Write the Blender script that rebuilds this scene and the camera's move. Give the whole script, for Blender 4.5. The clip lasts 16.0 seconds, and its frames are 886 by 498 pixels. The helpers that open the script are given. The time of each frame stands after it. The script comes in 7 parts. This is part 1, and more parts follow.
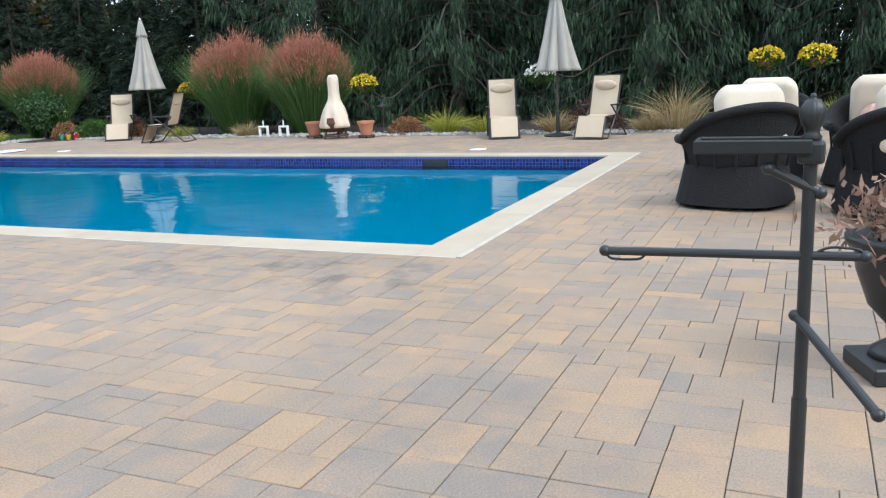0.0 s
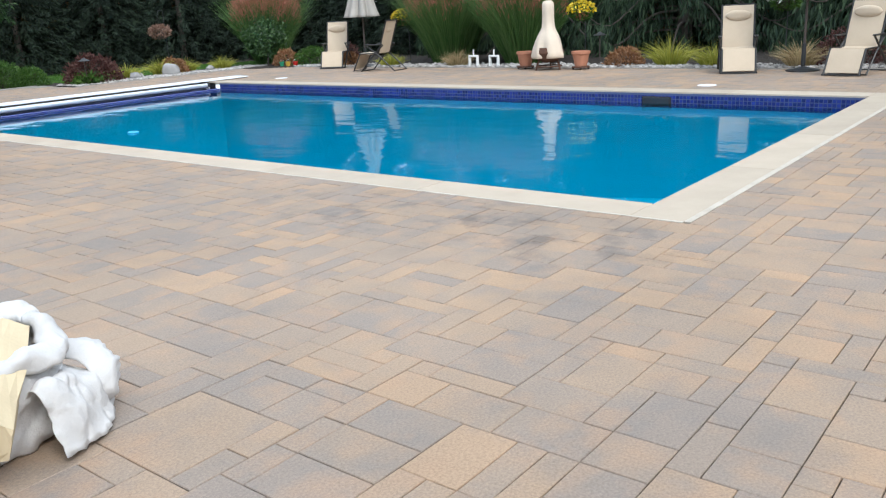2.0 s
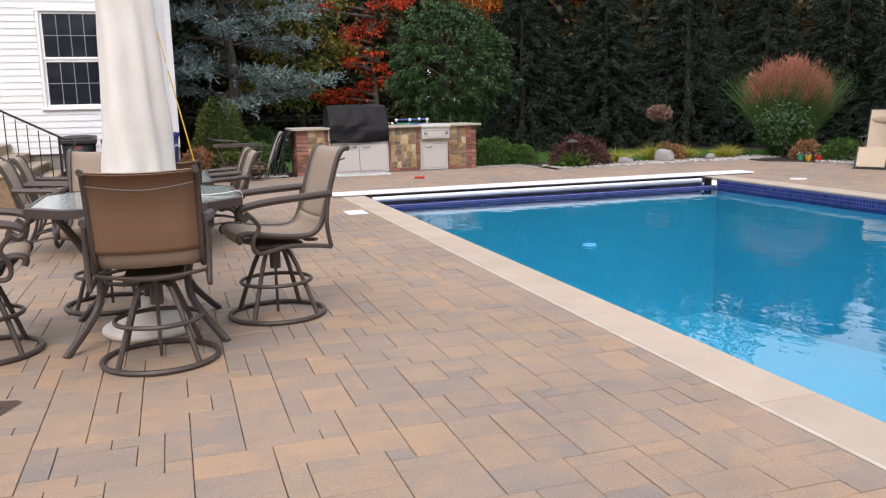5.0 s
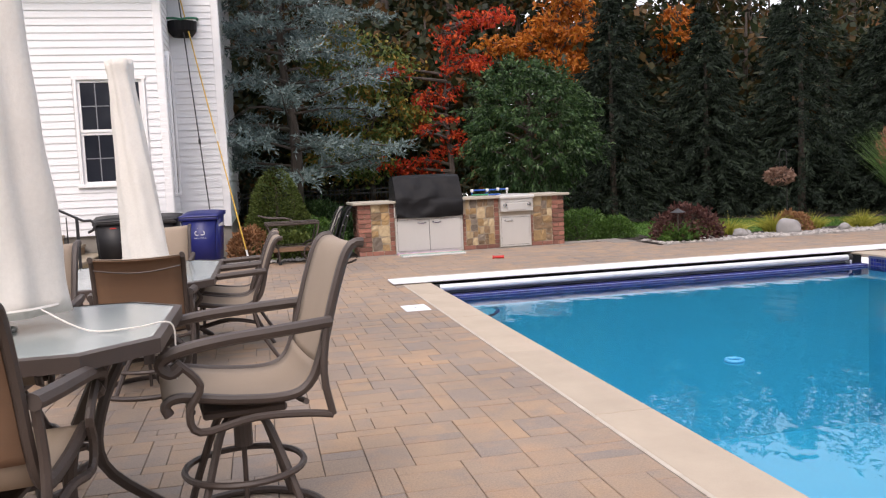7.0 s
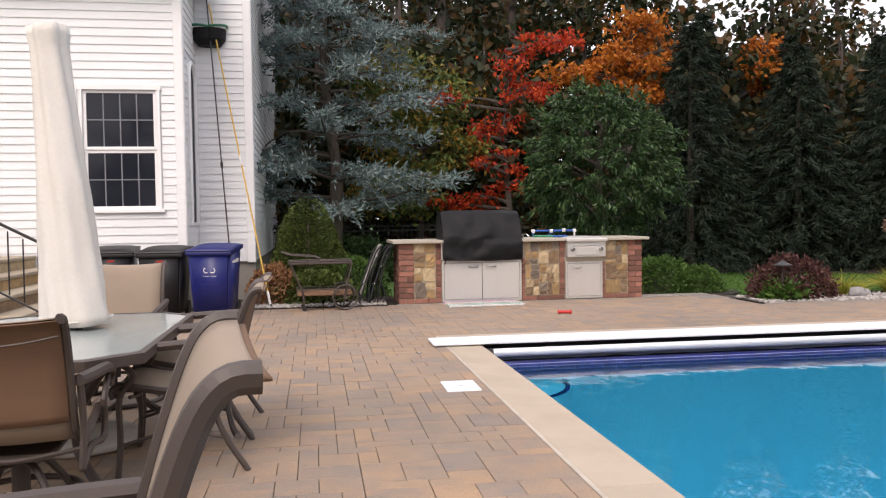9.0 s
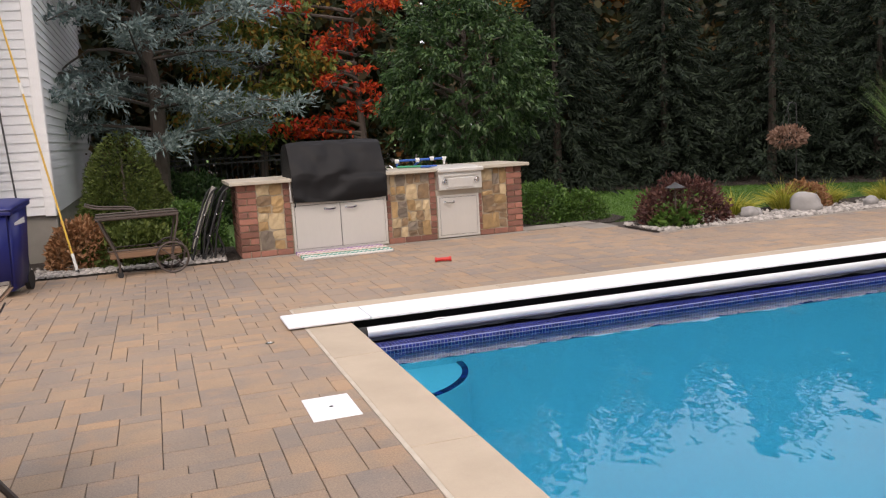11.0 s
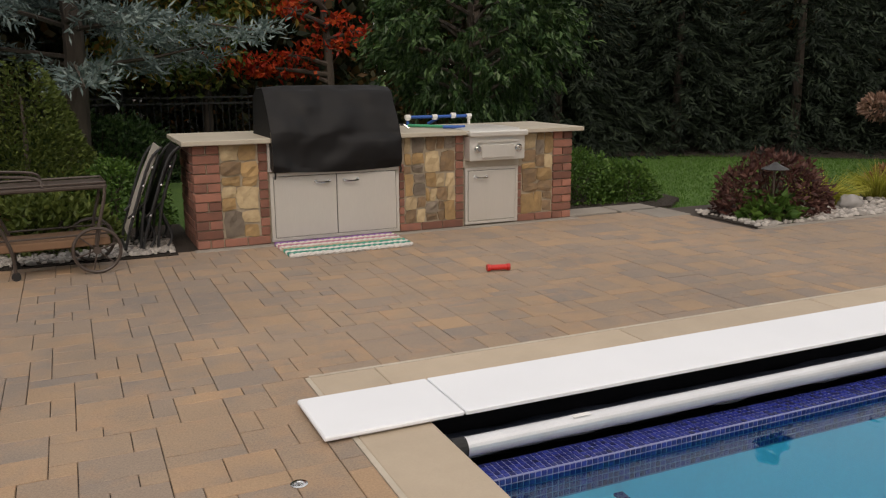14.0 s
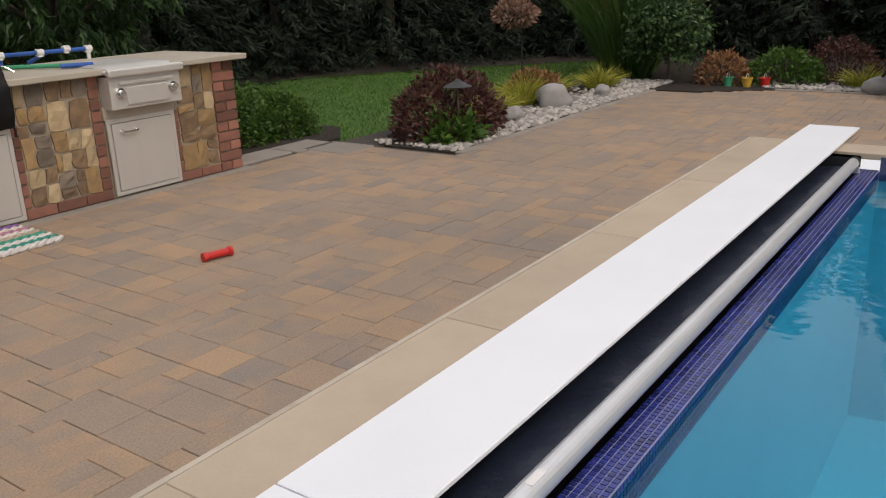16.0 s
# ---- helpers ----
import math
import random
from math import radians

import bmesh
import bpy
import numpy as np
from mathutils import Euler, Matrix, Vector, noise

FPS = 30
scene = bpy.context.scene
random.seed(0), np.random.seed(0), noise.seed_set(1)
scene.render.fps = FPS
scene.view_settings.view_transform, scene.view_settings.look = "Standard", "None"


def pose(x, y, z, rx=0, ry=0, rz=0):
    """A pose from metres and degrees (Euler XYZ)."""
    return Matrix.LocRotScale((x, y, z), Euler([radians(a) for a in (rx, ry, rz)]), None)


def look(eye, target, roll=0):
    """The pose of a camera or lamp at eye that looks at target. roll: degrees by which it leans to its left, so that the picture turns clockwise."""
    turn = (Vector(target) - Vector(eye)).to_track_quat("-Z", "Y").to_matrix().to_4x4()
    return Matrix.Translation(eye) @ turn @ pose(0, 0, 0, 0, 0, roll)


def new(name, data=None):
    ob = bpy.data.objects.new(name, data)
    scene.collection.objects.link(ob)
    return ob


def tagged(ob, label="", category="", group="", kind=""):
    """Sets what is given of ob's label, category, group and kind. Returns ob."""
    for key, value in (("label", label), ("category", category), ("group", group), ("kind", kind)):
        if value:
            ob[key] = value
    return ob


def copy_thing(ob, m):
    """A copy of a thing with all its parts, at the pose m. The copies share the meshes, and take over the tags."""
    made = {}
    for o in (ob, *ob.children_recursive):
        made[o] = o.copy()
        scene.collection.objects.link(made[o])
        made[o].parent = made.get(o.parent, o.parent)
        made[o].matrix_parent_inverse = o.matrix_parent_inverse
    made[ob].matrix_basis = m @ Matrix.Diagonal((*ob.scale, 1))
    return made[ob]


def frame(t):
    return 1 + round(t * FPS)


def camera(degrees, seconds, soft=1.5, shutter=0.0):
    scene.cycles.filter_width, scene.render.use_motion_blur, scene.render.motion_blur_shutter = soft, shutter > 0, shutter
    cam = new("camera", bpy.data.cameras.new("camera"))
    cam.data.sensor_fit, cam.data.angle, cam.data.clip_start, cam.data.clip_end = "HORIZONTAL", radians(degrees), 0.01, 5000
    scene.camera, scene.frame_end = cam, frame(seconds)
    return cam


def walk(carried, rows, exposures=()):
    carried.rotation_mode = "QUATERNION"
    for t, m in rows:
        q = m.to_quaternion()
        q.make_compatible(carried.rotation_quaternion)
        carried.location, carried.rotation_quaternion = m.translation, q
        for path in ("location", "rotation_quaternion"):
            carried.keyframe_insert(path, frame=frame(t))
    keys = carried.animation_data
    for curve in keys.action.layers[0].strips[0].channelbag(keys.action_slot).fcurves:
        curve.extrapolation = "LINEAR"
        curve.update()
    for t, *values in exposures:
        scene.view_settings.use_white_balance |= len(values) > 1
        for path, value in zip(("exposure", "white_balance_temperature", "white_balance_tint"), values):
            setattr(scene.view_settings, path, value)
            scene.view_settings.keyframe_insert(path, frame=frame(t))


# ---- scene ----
cam = camera(56.5, 16.0, soft=1.2)
PATH = [
    (0, (-5.038, -2.157, 1.251), (-3.253, -1.359, 0.827), -2.7),
    (0.5, (-5.053, -2.169, 1.259), (-3.305, -1.297, 0.833), -3.1),
    (1, (-4.934, -2.105, 1.257), (-3.271, -1.109, 0.766), -4.0),
    (1.5, (-4.713, -1.956, 1.247), (-3.1, -0.886, 0.744), -3.8),
    (2, (-4.389, -1.764, 1.239), (-2.893, -0.561, 0.677), -3.0),
    (2.5, (-4.029, -1.498, 1.267), (-2.769, -0.008, 0.826), -1.4),
    (3, (-3.78, -1.234, 1.339), (-2.635, 0.351, 0.92), -1.9),
    (3.5, (-3.378, -0.779, 1.332), (-2.471, 0.958, 0.933), -0.5),
    (6, (-1.946, 1.845, 1.321), (-1.457, 3.767, 1.063), -1.5),
    (6.5, (-1.801, 2.385, 1.276), (-1.402, 4.337, 1.108), -1.2),
    (7, (-1.658, 2.911, 1.29), (-1.232, 4.857, 1.116), -2.6),
    (7.5, (-1.502, 3.441, 1.283), (-1.137, 5.401, 1.125), -1.9),
    (8, (-1.447, 3.934, 1.257), (-1.047, 5.891, 1.172), -2.9),
    (8.5, (-1.349, 4.478, 1.272), (-0.928, 6.433, 1.24), -1.0),
    (9, (-1.246, 5.009, 1.231), (-0.939, 6.984, 1.157), -0.8),
    (9.5, (-1.178, 5.437, 1.264), (-0.754, 7.386, 1.117), -1.7),
    (12, (-0.886, 7.832, 1.46), (-0.229, 9.696, 1.155), -3.2),
    (12.5, (-0.908, 8.342, 1.483), (-0.334, 10.239, 1.219), -2.6),
    (13, (-0.907, 8.867, 1.465), (-0.27, 10.748, 1.229), -3.5),
    (13.5, (-0.91, 9.343, 1.44), (-0.092, 11.143, 1.136), -2.4),
    (14, (-0.956, 9.775, 1.45), (-0.156, 11.559, 1.031), -0.4),
    (14.5, (-0.941, 10.252, 1.42), (0.035, 11.93, 0.941), -2.2),
    (15, (-0.938, 10.701, 1.409), (0.257, 12.246, 0.977), -1.0),
    (15.5, (-0.851, 11.115, 1.368), (0.455, 12.545, 0.866), -1.0),
    (16, (-0.918, 11.552, 1.404), (0.63, 12.658, 0.788), -2.0),
]
EXPOSURES = [(0.0, 1.03, 5800, 4), (2.0, 0.98, 5900, 5), (3.5, 0.83, 6300, 8), (6.0, 0.75, 6700, 20), (9.0, 0.72, 7000, 20), (12.5, 0.57, 7400, 18), (13.5, 0.36, 7550, 16), (14.0, 0.06, 7600, 14), (14.5, -0.12, 7600, 14), (15.0, -0.13, 7450, 15), (15.5, 0.08, 7250, 16), (16.0, 0.08, 7250, 15)]
walk(cam, [(t, look(eye, target, roll)) for t, eye, target, roll in PATH], EXPOSURES)

# ---- daylight: bright overcast ----
SUN_EL, SUN_AZ = 48.0, 200.0
world = bpy.data.worlds.new("overcast")
scene.world = world
world.use_nodes = True
wn, wl = world.node_tree.nodes, world.node_tree.links
wbg = wn["Background"]
wsky = wn.new("ShaderNodeTexSky")
wsky.sky_type, wsky.sun_disc = "NISHITA", False
wsky.sun_elevation, wsky.sun_rotation = radians(SUN_EL), radians(SUN_AZ)
wsky.air_density, wsky.dust_density, wsky.ozone_density = 1.0, 6.0, 1.0
wmix = wn.new("ShaderNodeMix")
wmix.data_type = "RGBA"
wmix.inputs[0].default_value = 0.72
wmix.inputs[7].default_value = (8.2, 8.8, 9.6, 1)
wl.new(wsky.outputs[0], wmix.inputs[6])
wl.new(wmix.outputs[2], wbg.inputs[0])
wbg.inputs[1].default_value = 0.12
sun = new("sun", bpy.data.lights.new("sun", "SUN"))
sun.data.energy, sun.data.angle, sun.data.color = 0.9, radians(25), (1.0, 0.96, 0.9)
a = radians(SUN_AZ)
sun.matrix_world = look((0, 0, 30), (-math.sin(a) * 20, -math.cos(a) * 20, 30 - 20 * math.tan(radians(SUN_EL))))

# ---- materials ----
def nodes_of(m):
    m.use_nodes = True
    n, l = m.node_tree.nodes, m.node_tree.links
    return n, l, n["Principled BSDF"]


def noise_node(n, l, pos, scale, detail=4, rough=0.6, stretch=None):
    t = n.new("ShaderNodeTexNoise")
    t.inputs["Scale"].default_value, t.inputs["Detail"].default_value, t.inputs["Roughness"].default_value = scale, detail, rough
    if stretch:
        mp = n.new("ShaderNodeMapping")
        mp.inputs["Scale"].default_value = stretch
        l.new(pos, mp.inputs[0])
        pos = mp.outputs[0]
    l.new(pos, t.inputs["Vector"])
    return t.outputs["Fac"]


def ramp_node(n, l, fac, stops):
    r = n.new("ShaderNodeValToRGB")
    while len(r.color_ramp.elements) < len(stops):
        r.color_ramp.elements.new(0.5)
    for e, (p, c) in zip(r.color_ramp.elements, stops):
        e.position, e.color = p, (*c, 1)
    l.new(fac, r.inputs[0])
    return r.outputs[0]


def mix_node(n, l, fac, c1, c2, blend="MIX"):
    m = n.new("ShaderNodeMix")
    m.data_type, m.blend_type = "RGBA", blend
    for sock, v in ((0, fac), (6, c1), (7, c2)):
        if isinstance(v, (int, float)):
            m.inputs[sock].default_value = v
        elif isinstance(v, tuple):
            m.inputs[sock].default_value = (*v, 1)
        else:
            l.new(v, m.inputs[sock])
    return m.outputs[2]


def mat(name, c1, c2=None, scale=6.0, rough=0.6, metal=0.0, bump=0.2, fine=80.0, stretch=None, each=0.0, island=0.0, rvar=0.12, dist=0.004):
    """A surface of two colours mottled at two scales; each / island: spread of brightness from piece to piece."""
    m = bpy.data.materials.new(name)
    n, l, p = nodes_of(m)
    geo = n.new("ShaderNodeNewGeometry")
    pos = geo.outputs["Position"]
    c2 = c2 or tuple(v * 0.75 for v in c1)
    big = noise_node(n, l, pos, scale, 5, 0.6, stretch)
    small = noise_node(n, l, pos, fine, 3, 0.6, stretch)
    col = ramp_node(n, l, big, [(0.35, c1), (0.68, c2)])
    col = mix_node(n, l, 0.35, col, mix_node(n, l, small, tuple(v * 0.75 for v in c1), tuple(min(1, v * 1.2) for v in c1)))
    if each or island:
        src = n.new("ShaderNodeObjectInfo").outputs["Random"] if each else geo.outputs["Random Per Island"]
        s = each or island
        k = ramp_node(n, l, src, [(0.0, (1 - s,) * 3), (1.0, (1 + s * 0.6,) * 3)])
        col = mix_node(n, l, 1.0, col, k, "MULTIPLY")
    l.new(col, p.inputs["Base Color"])
    mr = n.new("ShaderNodeMapRange")
    mr.inputs[3].default_value, mr.inputs[4].default_value = max(0.03, rough - rvar), min(1, rough + rvar)
    l.new(small, mr.inputs[0])
    l.new(mr.outputs[0], p.inputs["Roughness"])
    p.inputs["Metallic"].default_value = metal
    if bump:
        b = n.new("ShaderNodeBump")
        b.inputs["Strength"].default_value, b.inputs["Distance"].default_value = bump, dist
        l.new(small, b.inputs["Height"])
        l.new(b.outputs[0], p.inputs["Normal"])
    return m


def leaf_mat(name, stops, rough=0.55, translucent=0.25, patch=0.35):
    """Leaves: colour picked leaf by leaf from stops, drifting over the crown."""
    m = bpy.data.materials.new(name)
    n, l, p = nodes_of(m)
    geo = n.new("ShaderNodeNewGeometry")
    big = noise_node(n, l, geo.outputs["Position"], 0.9, 3)
    mx = n.new("ShaderNodeMix")
    mx.inputs[0].default_value = patch
    l.new(geo.outputs["Random Per Island"], mx.inputs[2])
    l.new(big, mx.inputs[3])
    col = ramp_node(n, l, mx.outputs[0], stops)
    l.new(col, p.inputs["Base Color"])
    p.inputs["Roughness"].default_value = rough
    p.inputs["Specular IOR Level"].default_value = 0.3
    tr = n.new("ShaderNodeBsdfTranslucent")
    l.new(col, tr.inputs[0])
    ms = n.new("ShaderNodeMixShader")
    ms.inputs[0].default_value = translucent
    l.new(p.outputs[0], ms.inputs[1])
    l.new(tr.outputs[0], ms.inputs[2])
    l.new(ms.outputs[0], n["Material Output"].inputs[0])
    return m


def paver_mat(name, single):
    m = bpy.data.materials.new(name)
    n, l, p = nodes_of(m)
    geo = n.new("ShaderNodeNewGeometry")
    pos = geo.outputs["Position"]
    rnd = n.new("ShaderNodeObjectInfo").outputs["Random"] if single else geo.outputs["Random Per Island"]
    base = ramp_node(n, l, rnd, [(0.0, (0.25, 0.203, 0.168)), (0.25, (0.275, 0.215, 0.168)), (0.5, (0.298, 0.225, 0.166)), (0.8, (0.318, 0.232, 0.162)), (1.0, (0.365, 0.25, 0.160))])
    # the blend of grey and buff inside each stone, shifted from stone to stone
    sh = n.new("ShaderNodeVectorMath")
    sh.operation = "MULTIPLY_ADD"
    cx = n.new("ShaderNodeCombineXYZ")
    for i in range(3):
        l.new(rnd, cx.inputs[i])
    l.new(cx.outputs[0], sh.inputs[0])
    sh.inputs[1].default_value = (37, 61, 17)
    l.new(pos, sh.inputs[2])
    swirl = noise_node(n, l, sh.outputs[0], 3.4, 4, 0.55)
    grey = ramp_node(n, l, swirl, [(0.46, (0, 0, 0)), (0.70, (0.58, 0.58, 0.58))])
    col = mix_node(n, l, grey, base, (0.198, 0.178, 0.164))
    warm = ramp_node(n, l, noise_node(n, l, sh.outputs[0], 4.2, 3), [(0.5, (0, 0, 0)), (0.72, (0.6, 0.6, 0.6))])
    col = mix_node(n, l, warm, col, (0.39, 0.25, 0.155))
    grit = noise_node(n, l, pos, 110, 6, 0.75)
    col = mix_node(n, l, 0.9, col, ramp_node(n, l, grit, [(0.28, (0.66,) * 3), (0.72, (1.30,) * 3)]), "MULTIPLY")
    stain = ramp_node(n, l, noise_node(n, l, pos, 0.55, 5, 0.65), [(0.35, (0.84, 0.85, 0.87)), (0.6, (1.04, 1.02, 1.0))])
    col = mix_node(n, l, 1.0, col, stain, "MULTIPLY")
    # dark algae stains on the stones by the pool's corner
    mp = n.new("ShaderNodeMapping")
    mp.inputs["Location"].default_value, mp.inputs["Scale"].default_value = (0.75, -0.5, 0), (1.25, 0.45, 0)
    l.new(pos, mp.inputs[0])
    ln = n.new("ShaderNodeVectorMath")
    ln.operation = "LENGTH"
    l.new(mp.outputs[0], ln.inputs[0])
    spot = ramp_node(n, l, ln.outputs["Value"], [(0.35, (1, 1, 1)), (1.0, (0, 0, 0))])
    blot = ramp_node(n, l, noise_node(n, l, pos, 3.2, 5, 0.6), [(0.50, (0, 0, 0)), (0.66, (0.75, 0.75, 0.75))])
    col = mix_node(n, l, mix_node(n, l, 1.0, spot, blot, "MULTIPLY"), col, (0.10, 0.085, 0.078))
    l.new(col, p.inputs["Base Color"])
    p.inputs["Roughness"].default_value = 0.72
    p.inputs["Specular IOR Level"].default_value = 0.35
    b = n.new("ShaderNodeBump")
    b.inputs["Strength"].default_value, b.inputs["Distance"].default_value = 0.35, 0.003
    l.new(noise_node(n, l, pos, 45, 6, 0.7), b.inputs["Height"])
    l.new(b.outputs[0], p.inputs["Normal"])
    return m


def water_mat():
    m = bpy.data.materials.new("pool_water")
    n, l, p = nodes_of(m)
    geo = n.new("ShaderNodeNewGeometry")
    b = n.new("ShaderNodeBump")
    b.inputs["Strength"].default_value, b.inputs["Distance"].default_value = 0.5, 0.02
    l.new(noise_node(n, l, geo.outputs["Position"], 2.2, 3, 0.5, (1, 0.6, 1)), b.inputs["Height"])
    clear = n.new("ShaderNodeBsdfTransparent")
    clear.inputs[0].default_value = (0.27, 0.775, 0.915, 1)
    gl = n.new("ShaderNodeBsdfGlossy")
    gl.inputs["Roughness"].default_value = 0.015
    l.new(b.outputs[0], gl.inputs["Normal"])
    fr = n.new("ShaderNodeFresnel")
    fr.inputs["IOR"].default_value = 1.36
    l.new(b.outputs[0], fr.inputs["Normal"])
    ms = n.new("ShaderNodeMixShader")
    l.new(fr.outputs[0], ms.inputs[0])
    l.new(clear.outputs[0], ms.inputs[1])
    l.new(gl.outputs[0], ms.inputs[2])
    l.new(ms.outputs[0], n["Material Output"].inputs[0])
    return m


def glass_mat(name, tint, rough=0.02, clear=0.5):
    m = bpy.data.materials.new(name)
    n, l, p = nodes_of(m)
    tr = n.new("ShaderNodeBsdfTransparent")
    tr.inputs[0].default_value = (*tint, 1)
    p.inputs["Base Color"].default_value = (*tint, 1)
    p.inputs["Roughness"].default_value = rough
    ms = n.new("ShaderNodeMixShader")
    ms.inputs[0].default_value = clear
    l.new(p.outputs[0], ms.inputs[1])
    l.new(tr.outputs[0], ms.inputs[2])
    l.new(ms.outputs[0], n["Material Output"].inputs[0])
    return m


M = {}
M["paver_one"], M["paver_many"] = paver_mat("paver_single", True), paver_mat("paver_field", False)
M["sand"] = mat("joint_sand", (0.055, 0.045, 0.038), scale=9, rough=0.95, fine=200)
M["coping"] = mat("limestone_coping", (0.445, 0.37, 0.285), (0.36, 0.295, 0.222), scale=2.2, rough=0.75, fine=120, bump=0.25, each=0.08)
M["caulk"] = mat("pale_caulk", (0.50, 0.45, 0.38), (0.33, 0.28, 0.22), scale=5, rough=0.8)
M["plaster"] = mat("pool_plaster", (0.33, 0.67, 0.75), (0.28, 0.62, 0.72), scale=0.8, rough=0.7, bump=0.1)
M["step_plaster"] = mat("step_plaster", (0.44, 0.72, 0.78), (0.38, 0.67, 0.75), scale=1.5, rough=0.7)
M["mosaic"] = mat("cobalt_mosaic", (0.016, 0.024, 0.15), (0.028, 0.042, 0.23), scale=12, rough=0.15, island=0.5, bump=0.05)
# waterline copy of the grout, with the coping's shade in its colour
M["grout"] = mat("shaded_tile_grout", (0.06, 0.075, 0.16), (0.045, 0.06, 0.13), scale=10, rough=0.8)
M["ledge_grout"] = mat("pale_tile_grout", (0.20, 0.22, 0.38), (0.15, 0.17, 0.31), scale=10, rough=0.8)
M["water"] = water_mat()
M["board"] = mat("white_lid", (0.76, 0.795, 0.85), (0.71, 0.745, 0.80), scale=1.3, rough=0.5, fine=200, bump=0.12)
M["alu"] = mat("brushed_aluminium", (0.72, 0.73, 0.75), (0.60, 0.61, 0.63), scale=5, rough=0.38, metal=0.6, fine=150, bump=0.05)
# near black that stands in for the shade inside openings
M["recess_shade"] = mat("painted_recess_shade", (0.012, 0.014, 0.020), scale=4, rough=0.6)
M["vinyl"] = mat("navy_cover_vinyl", (0.012, 0.018, 0.035), (0.022, 0.03, 0.055), scale=3, rough=0.45, fine=12, bump=0.6, dist=0.02)
M["rubber"] = mat("black_rubber", (0.012, 0.012, 0.013), scale=20, rough=0.7)
M["brick"] = mat("red_brick", (0.27, 0.115, 0.080), (0.17, 0.085, 0.068), scale=9, rough=0.88, fine=90, bump=0.5, each=0.45)
M["mortar"] = mat("mortar", (0.34, 0.29, 0.22), (0.25, 0.21, 0.16), scale=12, rough=0.95, fine=120, bump=0.5)
STONES = [mat("fieldstone_gold", (0.38, 0.25, 0.115), (0.19, 0.125, 0.07), 13, 0.9, bump=0.7, fine=40, each=0.25), mat("fieldstone_buff", (0.46, 0.36, 0.22), (0.26, 0.185, 0.105), 12, 0.9, bump=0.7, fine=40, each=0.25),
          mat("fieldstone_brown", (0.16, 0.11, 0.07), (0.31, 0.20, 0.105), 13, 0.9, bump=0.7, fine=40, each=0.25), mat("fieldstone_grey", (0.22, 0.18, 0.14), (0.10, 0.08, 0.065), 13, 0.9, bump=0.7, fine=40, each=0.25)]
M["counter"] = mat("bluestone_counter", (0.42, 0.38, 0.31), (0.34, 0.31, 0.26), scale=3.5, rough=0.6, fine=120, bump=0.2)
M["steel"] = mat("brushed_steel", (0.66, 0.645, 0.61), (0.59, 0.58, 0.55), scale=1.2, rough=0.42, metal=0.55, fine=220, bump=0.06, stretch=(1, 1, 0.05))
M["chrome"] = mat("chrome", (0.75, 0.75, 0.75), scale=5, rough=0.14, metal=1.0, bump=0)
M["cover_black"] = mat("black_cover_cloth", (0.006, 0.006, 0.007), (0.010, 0.010, 0.011), scale=3, rough=0.60, fine=260, bump=0.25)
M["cover_black"].node_tree.nodes["Principled BSDF"].inputs["Specular IOR Level"].default_value = 0.22
M["bronze"] = mat("bronze_powder_coat", (0.060, 0.044, 0.037), (0.044, 0.034, 0.029), scale=8, rough=0.48, fine=260, bump=0.12)
M["sling"] = mat("tan_sling_mesh", (0.30, 0.235, 0.175), (0.25, 0.195, 0.145), scale=2.5, rough=0.8, fine=380, bump=0.35, dist=0.002)
M["sling_back"] = mat("brown_sling_back", (0.185, 0.105, 0.060), (0.14, 0.08, 0.047), scale=3, rough=0.8, fine=120, bump=0.4, stretch=(0.15, 0.15, 2.0), dist=0.002)
M["glass"] = mat("frosted_table_glass", (0.30, 0.34, 0.33), (0.24, 0.28, 0.275), scale=1.5, rough=0.16, fine=300, bump=0.03)
M["canvas"] = mat("offwhite_canvas", (0.70, 0.67, 0.62), (0.60, 0.57, 0.52), scale=2.2, rough=0.9, fine=60, bump=0.35)
M["bag_cloth"] = mat("grey_white_bag_cloth", (0.55, 0.53, 0.515), (0.43, 0.415, 0.41), scale=5, rough=0.85, fine=45, bump=0.5, dist=0.008)
M["umb_grey"] = mat("grey_umbrella_cloth", (0.36, 0.335, 0.30), (0.29, 0.27, 0.245), scale=3, rough=0.9, fine=60, bump=0.3)
M["base_cream"] = mat("cream_resin_base", (0.62, 0.58, 0.52), (0.52, 0.48, 0.43), scale=4, rough=0.6)
M["black_metal"] = mat("black_metal", (0.016, 0.017, 0.019), (0.028, 0.029, 0.031), scale=12, rough=0.42, fine=120, bump=0.12)
M["lounge_sling"] = mat("beige_lounger_sling", (0.52, 0.42, 0.31), (0.45, 0.36, 0.26), scale=3, rough=0.85, fine=300, bump=0.25)
M["lounge_frame"] = mat("grey_lounger_frame", (0.032, 0.031, 0.031), scale=9, rough=0.4, metal=0.3)
M["wicker"] = mat("black_wicker", (0.004, 0.004, 0.005), (0.009, 0.008, 0.009), scale=30, rough=0.88, fine=70, bump=1.0, dist=0.012)
M["cushion"] = mat("cream_cushion", (0.64, 0.54, 0.43), (0.55, 0.46, 0.37), scale=3, rough=0.9, fine=50, bump=0.3)
M["siding"] = mat("white_vinyl_siding", (0.74, 0.75, 0.76), (0.69, 0.70, 0.71), scale=1.1, rough=0.55, fine=40, bump=0.08, stretch=(1, 1, 4))
M["muntin"] = mat("grey_muntin", (0.22, 0.23, 0.25), scale=4, rough=0.5)
M["trim"] = mat("white_trim", (0.80, 0.80, 0.80), (0.74, 0.74, 0.74), scale=2, rough=0.5)
